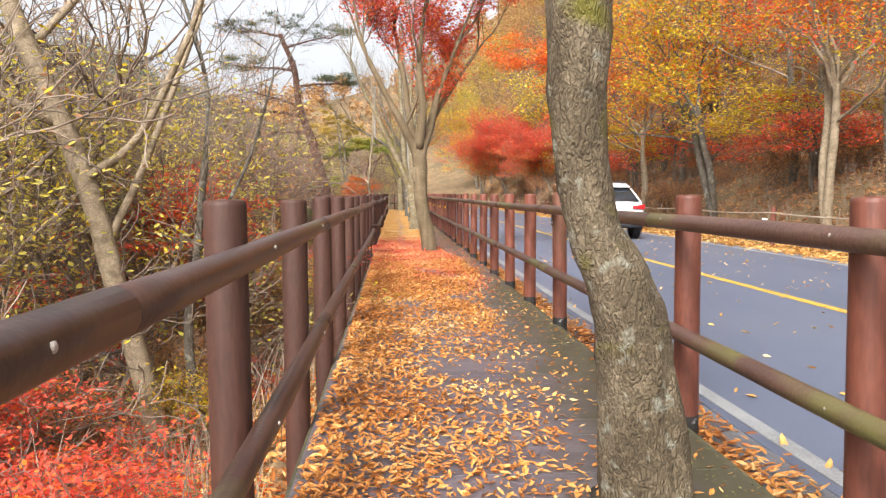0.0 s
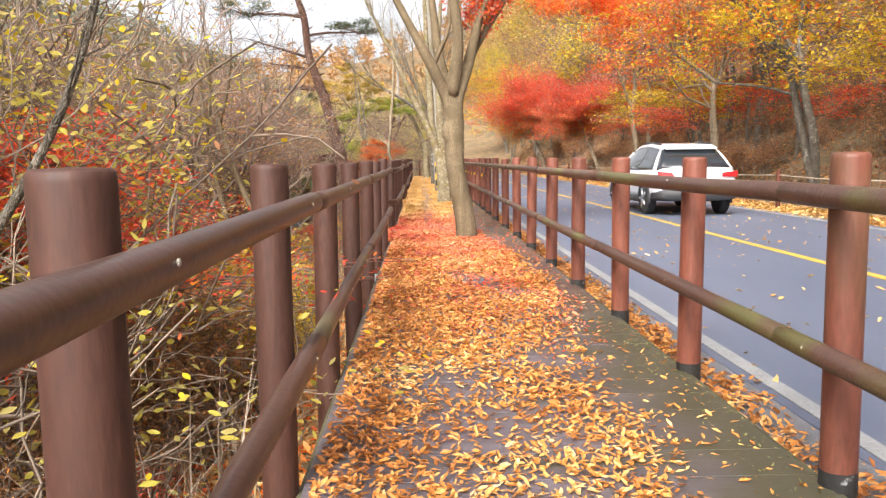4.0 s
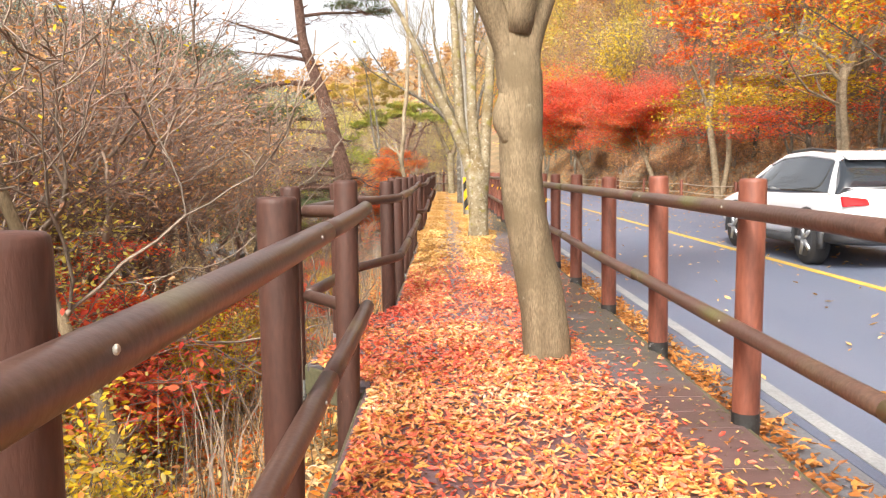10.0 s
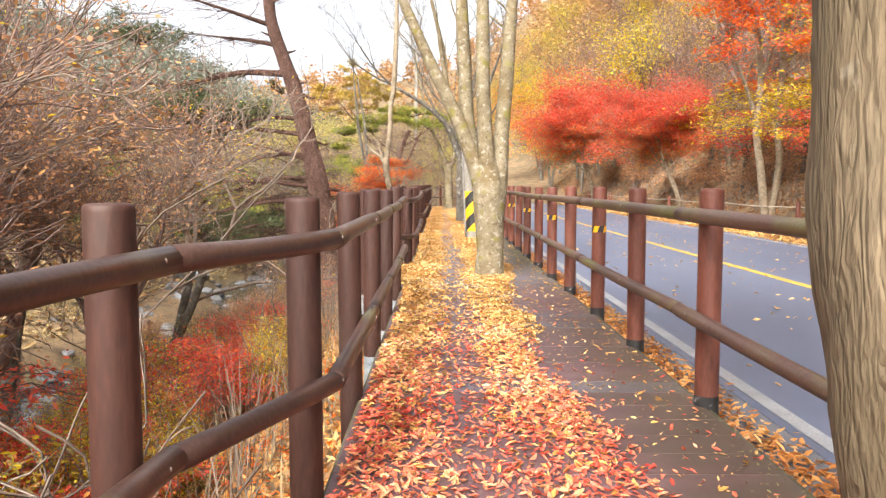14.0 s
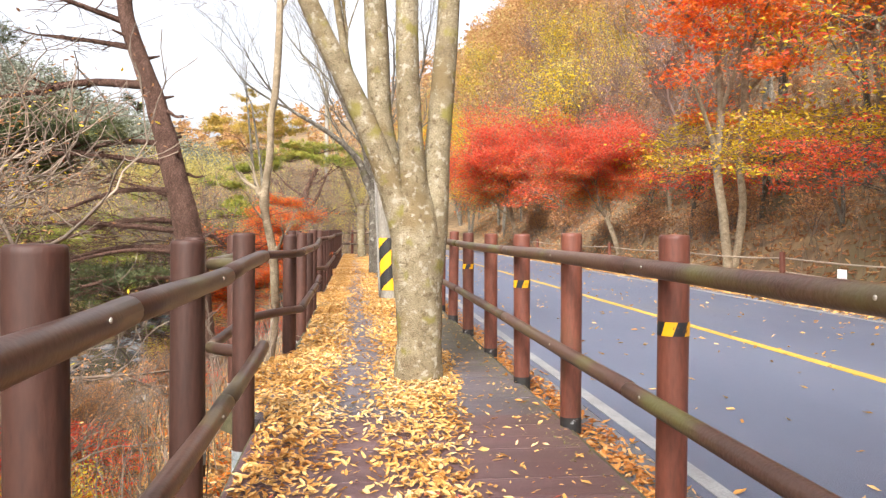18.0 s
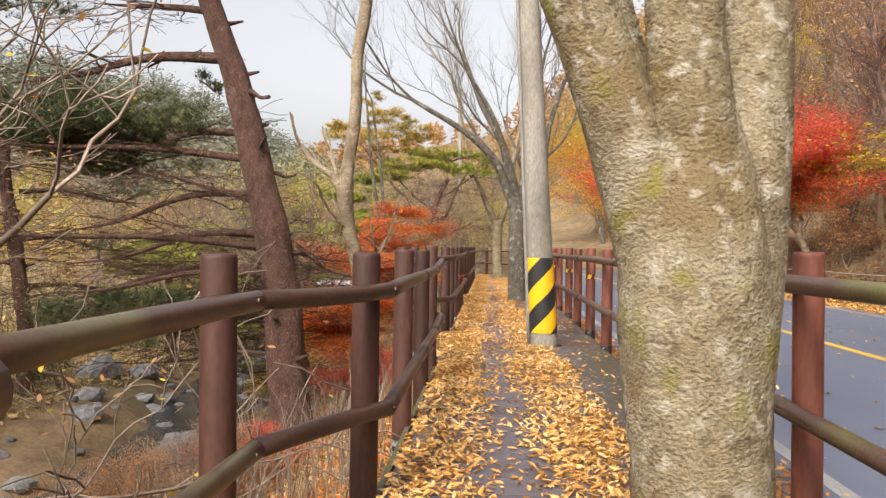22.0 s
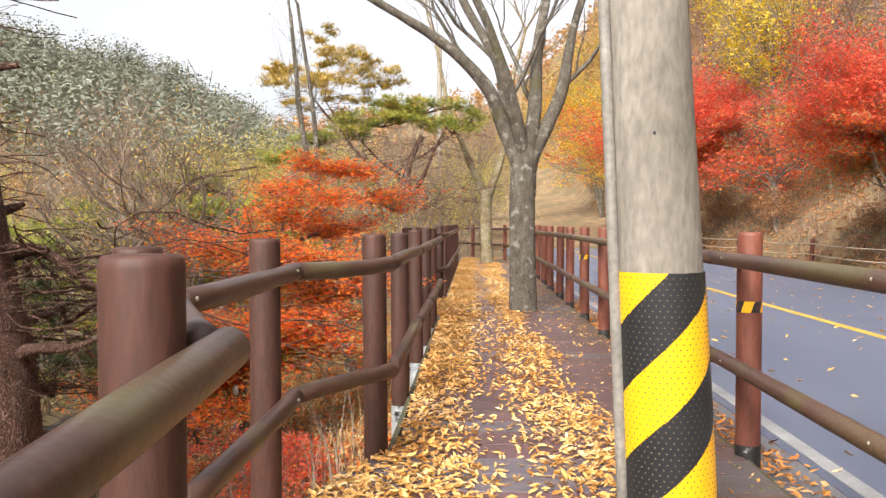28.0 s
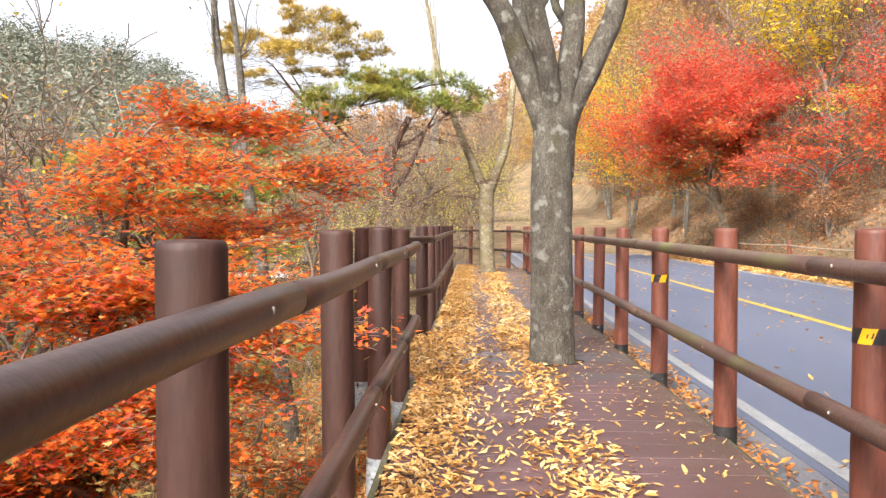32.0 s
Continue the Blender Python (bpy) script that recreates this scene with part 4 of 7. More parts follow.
# bark burl near the first fork
bole([(-0.25, -0.02, 1.55, 0.06), (-0.3, -0.03, 1.7, 0.07), (-0.28, -0.02, 1.85, 0.05)], BARK, "burl", t2, 14, 6, 0.01, 2)

# the pale many-stemmed tree
hero_tree("pale_tree", "pale flaking many-stemmed tree standing in the boardwalk", 0.79, 28.38, -0.1,
               [(0.02, 0, -0.2, 0.24), (0.0, 0, 0.12, 0.2), (0.0, 0, 0.5, 0.185), (-0.01, 0, 0.9, 0.19), (-0.02, 0, 1.2, 0.2), (-0.03, 0, 1.5, 0.17), (-0.03, 0, 1.8, 0.06)],
               [[(-0.06, 0, 0.8, 0.12), (-0.1, 0, 1.2, 0.12), (-0.25, -0.02, 1.7, 0.105), (-0.5, -0.05, 2.3, 0.09), (-0.85, -0.1, 3.0, 0.075), (-1.4, -0.2, 4.2, 0.05)],
                [(-0.04, 0.06, 0.8, 0.12), (-0.1, 0.1, 1.35, 0.115), (-0.3, 0.12, 2.1, 0.1), (-0.36, 0.15, 3.0, 0.09), (-0.45, 0.2, 4.6, 0.06), (-0.5, 0.3, 6.2, 0.04)],
                [(0.0, -0.04, 0.8, 0.13), (-0.02, -0.05, 1.35, 0.12), (-0.08, -0.06, 2.0, 0.105), (-0.12, -0.08, 2.9, 0.095), (-0.12, -0.1, 4.4, 0.065), (0.0, -0.1, 6.0, 0.04)],
                [(0.05, 0.02, 0.8, 0.13), (0.1, 0.02, 1.3, 0.125), (0.15, 0.05, 2.0, 0.105), (0.22, 0.05, 3.0, 0.09), (0.35, 0.1, 4.6, 0.06), (0.6, 0.1, 6.2, 0.04)]],
               BARK_PALE, 3, dict(BARE, len=1.6, up=0.15), None, 8, 0.016, 36)

# the grey forked tree beyond the pole, and the one after it
L4 = [[(-0.040, 0.000, 1.75, 0.12), (-0.08, 0, 2.2, 0.12), (-0.3, 0, 2.75, 0.11), (-0.55, -0.1, 3.3, 0.09), (-1.2, -0.3, 3.9, 0.07), (-2.4, -0.5, 4.6, 0.045)],
      [(-0.025, 0.025, 1.75, 0.12), (-0.05, 0.05, 2.3, 0.11), (-0.25, 0.2, 3.0, 0.1), (-0.35, 0.4, 3.7, 0.085), (-0.9, 0.9, 4.8, 0.06), (-1.3, 1.4, 6.0, 0.04)],
      [(-0.010, -0.025, 1.75, 0.12), (-0.02, -0.05, 2.3, 0.1), (-0.2, -0.3, 3.1, 0.085), (-0.6, -0.6, 4.2, 0.06), (-1.2, -0.9, 5.2, 0.04)],
      [(0.025, 0.000, 1.75, 0.12), (0.05, 0, 2.3, 0.11), (0.15, 0, 3.0, 0.1), (0.2, 0.1, 3.9, 0.08), (0.45, 0.2, 5.2, 0.05)],
      [(0.050, 0.010, 1.75, 0.12), (0.1, 0.02, 2.25, 0.11), (0.35, 0.05, 2.8, 0.1), (0.55, 0.1, 3.3, 0.09), (0.75, 0.2, 4.3, 0.06), (1.2, 0.3, 5.6, 0.04)]]
hero_tree("grey_tree", "grey rough-barked tree with spreading bare limbs in the boardwalk", 0.86, 44.6, -0.1,
               [(0.02, 0, -0.2, 0.25), (0.0, 0, 0.12, 0.2), (-0.01, 0, 0.6, 0.185), (-0.02, 0, 1.3, 0.18), (-0.02, 0, 1.9, 0.18), (0.0, 0, 2.3, 0.17), (0.0, 0, 2.65, 0.06)],
               L4, BARK_GREY, 4, dict(BARE, len=1.5, up=0.1), None, 12, 0.014, 30)
hero_tree("grey_tree", "slender grey forked tree standing in the far boardwalk", 0.55, 58.2, -0.1,
               [(0.05, 0, -0.2, 0.23), (0.02, 0, 0.3, 0.19), (-0.02, 0, 1.2, 0.18), (-0.02, 0, 2.4, 0.19)],
               [[(-0.06, 0, 2.2, 0.13), (-0.6, 0, 3.4, 0.1), (-1.2, 0, 5, 0.07), (-1.6, 0.2, 7, 0.05)], [(0.05, 0, 2.2, 0.13), (0.5, 0.1, 3.6, 0.1), (0.7, 0.2, 5.4, 0.07), (1.2, 0.2, 7.4, 0.05)]],
               BARK_PALE, 4, dict(BARE, len=1.8), None, 21, 0.012, 20)


def simple_tree(seed, height, r, mat, depth, o, leaves, lean=(0, 0), fork=0.35, twig=None, stems=1, low=True, thick=0.004, shape=OVAL):
    """A tree grown by rule from its foot; returned at the origin as an empty with trunk, branches and crown."""
    rng, nr = random.Random(seed), np.random.default_rng(seed)
    ob = new("tree")
    starts = []
    for s in range(stems):
        h = height * fork * rng.uniform(0.85, 1.15)
        a = rng.uniform(0, 6.28)
        ex, ey = lean[0] * h + (o.get("splay", 0.28) * h * math.cos(a) if stems > 1 else 0), lean[1] * h + (o.get("splay", 0.28) * h * math.sin(a) if stems > 1 else 0)
        wx, wy = rng.uniform(-0.035, 0.035) * h, rng.uniform(-0.035, 0.035) * h
        line = [(0.06 * math.cos(a) * (stems > 1), 0.06 * math.sin(a) * (stems > 1), -0.4, r * 1.3), (0, 0, 0.1, r * 1.08), (ex * 0.4 + wx, ey * 0.4 + wy, h * 0.45, r * 0.9), (ex * 0.75 + wx * 0.3, ey * 0.75 - wy * 0.4, h * 0.75, r * 0.82), (ex, ey, h, r * 0.74)]
        bole(line, mat, "trunk", ob, 10, 5, r * 0.08, seed + s)
        for k in range(o.get("fan", 3)):
            d = Vector((lean[0] * 0.5 + rng.uniform(-0.7, 0.7), lean[1] * 0.5 + rng.uniform(-0.7, 0.7), 1))
            starts.append(((ex, ey, h * rng.uniform(0.9, 1.0)), d, height * (1 - fork) * 0.34, r * 0.55))
        if low:
            starts.append(((ex * 0.75 + wx * 0.3, ey * 0.75 - wy * 0.4, h * 0.75), Vector((rng.uniform(-1, 1), rng.uniform(-1, 1), 0.5)), height * 0.25, r * 0.35))
    out, tips = crown_from(rng, starts, depth, o)
    place("bough_frame", branch_mesh("bough_frame", out, 3, thick), twig or mat, ob)
    for lm, per, spread, size, thin, *band in leaves:
        zs = [q.z for q in tips]
        lo, hi = min(zs), max(zs)
        b0, b1 = band if band else (-1, 2)
        pos = tip_cloud(nr, [q for q in tips if b0 <= (q.z - lo) / (hi - lo) + rng.uniform(-0.12, 0.12) <= b1], per, spread, thin)
        place("crown", scatter("crown", pos, nr.uniform(0.7, 1.25, len(pos)) * size, shape, nr, 0.7), lm, ob)
    return ob


STOOD = []


def set_tree(src, x, y, s, turn, label, group, name="tree", category="tree", sink=0.1):
    """Stand the grown tree, or a copy of it, on the ground."""
    m = pose(x, y, gz(x, y) - sink, 0, 0, turn)
    if src not in STOOD:
        STOOD.append(src)
        ob = src
        ob.matrix_basis = m @ Matrix.Scale(s, 4)
    else:
        ob = copy_thing(src, m)
        ob.scale = (s, s, s)
    ob.name = name
    return tagged(ob, label, category, group)


MAPLE_O = dict(wander=0.26, up=0.05, kids=2, side=1, spread=0.78, taper=0.62, flat=0.92, leafy=1, splay=0.12)
# maples on the far bank
maple_red = simple_tree(31, 7.2, 0.11, BARK_TAN, 5, dict(MAPLE_O, flat=1.0, up=0.07, spread=0.72, wander=0.34, splay=0.3, side=2), [(L_RED, 6, (0.24, 0.24, 0.05), 0.115, 0.4, 0.22, 2), (L_FLAME, 3, (0.2, 0.2, 0.05), 0.115, 0.26, -1, 0.4), (L_OLIVE, 3, (0.2, 0.2, 0.06), 0.115, 0.22, -1, 0.35)], (0.1, 0), 0.3, stems=2)
maple_flame = simple_tree(32, 9.6, 0.13, BARK_TAN, 5, MAPLE_O, [(L_FLAME, 4, (0.3, 0.3, 0.05), 0.14, 0.26, 0.25, 2), (L_RED, 2, (0.26, 0.26, 0.05), 0.14, 0.12), (L_YELLOW, 3, (0.3, 0.3, 0.06), 0.14, 0.14, -1, 0.45)], (-0.1, -0.04), 0.5, stems=2)
maple_gold = simple_tree(33, 8.2, 0.12, BARK_GREY, 5, MAPLE_O, [(L_YELLOW, 4, (0.3, 0.3, 0.05), 0.14, 0.26), (L_FLAME, 3, (0.26, 0.26, 0.05), 0.14, 0.12)], (-0.14, 0), 0.4, stems=2)
maple_low = simple_tree(37, 4.2, 0.06, BARK_GREY, 4, dict(MAPLE_O, fan=3, flat=0.7, up=0.0), [(L_RED, 3, (0.24, 0.24, 0.04), 0.12, 0.3), (L_FLAME, 2, (0.22, 0.22, 0.04), 0.12, 0.14)], (-0.2, 0), 0.35, stems=2)
yellow_low = simple_tree(39, 4.6, 0.05, BARK_GREY, 4, dict(MAPLE_O, fan=3, flat=0.6, up=0.0), [(L_YELLOW, 3, (0.26, 0.26, 0.04), 0.13, 0.36), (L_RUST, 2, (0.24, 0.24, 0.04), 0.13, 0.2)], (-0.15, 0), 0.4, stems=2)
HILL_O = dict(BARE, fan=4, side=2, leafy=1, spread=0.6)
wood_rust = simple_tree(34, 9.0, 0.1, BARK_GREY, 3, HILL_O, [(L_DRIED, 4, (0.4, 0.4, 0.2), 0.16, 0.4), (L_RUST, 2, (0.4, 0.4, 0.2), 0.16, 0.3), (L_YELLOW, 2, (0.4, 0.4, 0.1), 0.16, 0.12)], (-0.05, 0), 0.42, TWIG, thick=0.011)
wood_bare = simple_tree(35, 8.5, 0.09, BARK_TAN, 3, dict(HILL_O, wander=0.3, side=3), [(L_DRIED, 2, (0.35, 0.35, 0.2), 0.15, 0.25)], (-0.1, 0), 0.38, TWIG_RED, thick=0.011)
wood_gold = simple_tree(36, 9.0, 0.1, BARK_GREY, 3, HILL_O, [(L_OLIVE, 3, (0.4, 0.4, 0.14), 0.18, 0.35), (L_YELLOW, 4, (0.4, 0.4, 0.14), 0.18, 0.5)], (0, 0), 0.42, TWIG, thick=0.011)
slope_bush = simple_tree(38, 2.2, 0.022, TWIG, 2, dict(BARE, fan=2, leafy=1, wander=0.34, spread=0.9), [(L_DRIED, 3, (0.2, 0.2, 0.08), 0.11, 0.4), (L_RUST, 3, (0.2, 0.2, 0.08), 0.11, 0.4)], (0, 0), 0.25, TWIG_RED, stems=3, thick=0.006)
G_BANK = "maples on the far bank"
for src, x, y, s, a, lab in (
    (maple_red, 9.75, 67.4, 1.15, 190, "wide scarlet maple with two slim pale trunks on the road bank"),
    (maple_red, 10.3, 51.6, 0.78, 160, "scarlet maple spreading over the road bank"),
    (maple_flame, 10.05, 19.5, 0.85, 130, "orange-red maple with forked trunks"),
    (maple_flame, 10.0, 33.0, 0.85, 300, "orange maple with a slim forked trunk on the bank"),
    (maple_flame, 12.8, 12.0, 0.85, 80, "orange maple on the leaf-covered bank"),
    (maple_gold, 10.05, 26.0, 1.0, 10, "golden-yellow maple with a forked grey trunk"),
    (maple_gold, 13.8, 38.0, 1.0, 220, "golden-yellow maple on the leaf-covered bank"),
    (maple_gold, 8.9, 82.0, 0.9, 100, "golden-yellow tree beyond the scarlet maple"),
    (maple_gold, 9.5, 92.0, 1.2, 30, "golden-yellow tree at the road's end"),
    (maple_low, 10.9, 36.6, 0.9, 0, "low red maple spray among brown shrubs"),
    (maple_low, 11.4, 47.5, 1.0, 120, "low red maple spray above the rope fence"),
    (maple_low, 11.2, 29.5, 0.9, 200, "low red maple spray among brown shrubs"),
    (maple_low, 10.9, 62.0, 1.2, 300, "low red maple spray on the bank"),
    (maple_low, 11.3, 22.5, 0.9, 80, "low red maple spray among brown shrubs"),
    (yellow_low, 11.5, 39.3, 1.0, 0, "yellow-leaved understorey tree with level tiers"),
    (yellow_low, 12.2, 44.4, 1.2, 90, "yellow-leaved understorey tree with level tiers"),
    (yellow_low, 11.8, 34.6, 1.0, 200, "yellow-leaved understorey tree with level tiers"),
    (yellow_low, 11.8, 52.8, 1.1, 150, "yellow-leaved understorey tree with level tiers"),
    (yellow_low, 12.3, 24.2, 1.0, 20, "yellow-leaved understorey tree with level tiers"),
    (yellow_low, 13.5, 60.4, 1.2, 260, "yellow-leaved understorey tree with level tiers"),
):
    set_tree(src, x, y, s, a, lab, G_BANK, "maple" if "maple" in lab else "understorey_tree")
rs = random.Random(77)
for i in range(230):
    y = rs.uniform(4, 130)
    x = 11.6 + rs.random() ** 1.3 * 32
    src = rs.choice((wood_rust, wood_rust, wood_bare, wood_bare, wood_gold, wood_gold))
    set_tree(src, x, y, rs.uniform(0.75, 1.3), rs.uniform(0, 360), "slender autumn tree on the wooded hillside", "trees on the hillside", "hillside_tree")
for i in range(170):
    y = rs.uniform(6, 105)
    x = 10.4 + rs.random() ** 1.2 * 13
    set_tree(slope_bush, x, y, rs.uniform(0.4, 1.1), rs.uniform(0, 360), "red-brown bush on the leaf-covered slope", "bushes on the slope", "bush", "bush")

for i in range(46):
    x, y = rs.uniform(9.6, 17), rs.uniform(70, 128)
    set_tree(rs.choice((wood_gold, wood_gold, wood_rust, wood_bare)), x, y, rs.uniform(0.6, 1.1), rs.uniform(0, 360), "golden and bare tree lining the far bend of the road", "trees on the hillside", "hillside_tree")

# the tall maple with pale twin trunks behind the rope fence
hero_tree("maple", "tall flame-orange maple with pale twin trunks", 9.95, 41.8, gz(9.95, 41.8) - 0.1,
          [(0.0, 0, -0.3, 0.17), (0.0, 0, 0.3, 0.13), (-0.16, 0, 1.6, 0.115), (-0.36, 0, 3.0, 0.105), (-0.26, 0, 4.4, 0.1), (-0.36, 0, 5.4, 0.085), (-0.6, 0, 6.6, 0.06)],
          [[(0.1, 0, 0.1, 0.12), (0.3, 0.05, 1.0, 0.105), (0.42, 0.1, 2.0, 0.1), (0.3, 0.1, 3.2, 0.095), (0.42, 0.1, 4.6, 0.09), (0.4, 0.1, 6.2, 0.07), (0.7, 0, 7.6, 0.045)],
           [(-0.34, 0, 3.2, 0.07), (-0.8, -0.2, 4.2, 0.055), (-1.3, -0.4, 5.2, 0.04)], [(-0.28, 0, 4.3, 0.07), (-0.1, -0.3, 5.2, 0.055), (0.1, -0.6, 6.4, 0.04)],
           [(-0.5, 0, 6.2, 0.06), (-1.5, -0.2, 6.9, 0.045), (-2.4, -0.5, 7.2, 0.03)], [(0.42, 0.1, 4.8, 0.06), (1.2, 0, 5.7, 0.045), (2.0, -0.2, 6.4, 0.03)], [(0.4, 0.1, 5.6, 0.05), (0.3, -0.8, 6.4, 0.04), (0.2, -1.6, 6.9, 0.03)]],
          BARK_TAN, 4, dict(MAPLE_O, len=1.25, flat=0.8, up=0.02), [(L_FLAME, 6, (0.3, 0.3, 0.05), 0.13, 0.5, LOBED, ""), (L_RED, 3, (0.3, 0.3, 0.05), 0.13, 0.2, LOBED, "scarlet leaves")], 35, 0.012, 18)

# ---- thickets on the stream side ----
SHRUB = dict(wander=0.34, up=0.04, kids=2, side=1, spread=0.7, taper=0.72, fan=2, leafy=1)
shrub_bare = simple_tree(51, 4.2, 0.045, TWIG, 4, SHRUB, [(L_DRIED, 2, (0.12, 0.12, 0.1), 0.055, 0.16), (L_ORANGE, 2, (0.12, 0.12, 0.1), 0.06, 0.07)], (0.1, 0), 0.3, TWIG, stems=2, shape=LEAF)
shrub_pink = simple_tree(56, 5.2, 0.055, TWIG_RED, 4, dict(SHRUB, wander=0.3, side=2), [(L_DRIED, 3, (0.12, 0.12, 0.1), 0.05, 0.3)], (0.1, 0), 0.36, TWIG_RED, stems=2, shape=LEAF)
shrub_olive = simple_tree(52, 4.4, 0.035, TWIG, 4, SHRUB, [(L_CLIMB, 3, (0.2, 0.2, 0.12), 0.068, 0.26), (L_OLIVE, 3, (0.18, 0.18, 0.1), 0.065, 0.2), (L_YELLOW, 2, (0.18, 0.18, 0.1), 0.07, 0.08)], (0.05, 0.05), 0.3, TWIG, stems=3, shape=LEAF)
shrub_amber = simple_tree(57, 5.2, 0.05, TWIG, 4, dict(SHRUB, flat=0.8), [(L_RUST, 6, (0.2, 0.2, 0.06), 0.045, 0.4), (L_DRIED, 4, (0.18, 0.18, 0.05), 0.045, 0.25), (L_GOLD, 3, (0.18, 0.18, 0.05), 0.05, 0.2)], (0.1, 0), 0.5, TWIG, stems=2, shape=LEAF)
shrub_yellow = simple_tree(53, 2.2, 0.018, TWIG, 3, SHRUB, [(L_YELLOW, 5, (0.16, 0.16, 0.06), 0.07, 0.5), (L_OLIVE, 4, (0.16, 0.16, 0.06), 0.065, 0.4), (L_ORANGE, 3, (0.14, 0.14, 0.06), 0.07, 0.3)], (0.1, 0), 0.2, TWIG, stems=4, shape=LEAF)
shrub_brown = simple_tree(61, 2.4, 0.02, TWIG, 4, SHRUB, [(L_DRIED, 4, (0.14, 0.14, 0.08), 0.05, 0.45), (L_RUST, 3, (0.14, 0.14, 0.08), 0.05, 0.3), (L_ORANGE, 2, (0.14, 0.14, 0.06), 0.055, 0.14)], (0.1, 0), 0.2, TWIG, stems=4, shape=LEAF)
shrub_red = simple_tree(54, 2.6, 0.025, TWIG_RED, 4, dict(SHRUB, flat=0.7), [(L_RED, 6, (0.14, 0.14, 0.022), 0.055, 0.55), (L_FLAME, 3, (0.12, 0.12, 0.025), 0.055, 0.2)], (0.1, 0), 0.3, TWIG_RED, stems=3, shape=LEAF)
spray_tall = simple_tree(60, 4.0, 0.028, TWIG_RED, 3, dict(SHRUB, flat=0.5, fan=4, up=0.0, splay=0.12, side=2), [(L_RED, 4, (0.2, 0.2, 0.014), 0.055, 0.36), (L_FLAME, 3, (0.16, 0.16, 0.016), 0.052, 0.16)], (0.0, 0), 0.72, TWIG_RED, stems=3, shape=LEAF)
spray_red = simple_tree(59, 3.1, 0.03, TWIG_RED, 4, dict(SHRUB, flat=0.55, fan=3, up=0.0), [(L_RED, 4, (0.16, 0.16, 0.02), 0.065, 0.45), (L_FLAME, 3, (0.14, 0.14, 0.02), 0.06, 0.2)], (0.1, 0), 0.62, TWIG_RED, stems=2, shape=LEAF)
tangle = simple_tree(58, 5.6, 0.085, BARK_GREY, 4, dict(wander=0.4, up=0.05, kids=2, side=1, spread=0.85, taper=0.78, fan=3), [(L_DRIED, 3, (0.16, 0.16, 0.1), 0.055, 0.16, 0.35, 2), (L_YELLOW, 2, (0.14, 0.14, 0.1), 0.06, 0.05)], (0.12, -0.06), 0.34, TWIG, stems=2, thick=0.006, shape=LEAF)
tree_bare = simple_tree(55, 7.0, 0.08, BARK_GREY, 4, dict(BARE, fan=3, wander=0.3, leafy=1), [(L_DRIED, 2, (0.2, 0.2, 0.15), 0.06, 0.2)], (0.1, -0.1), 0.4, TWIG, shape=LEAF)
G_TH = "thicket above the stream"
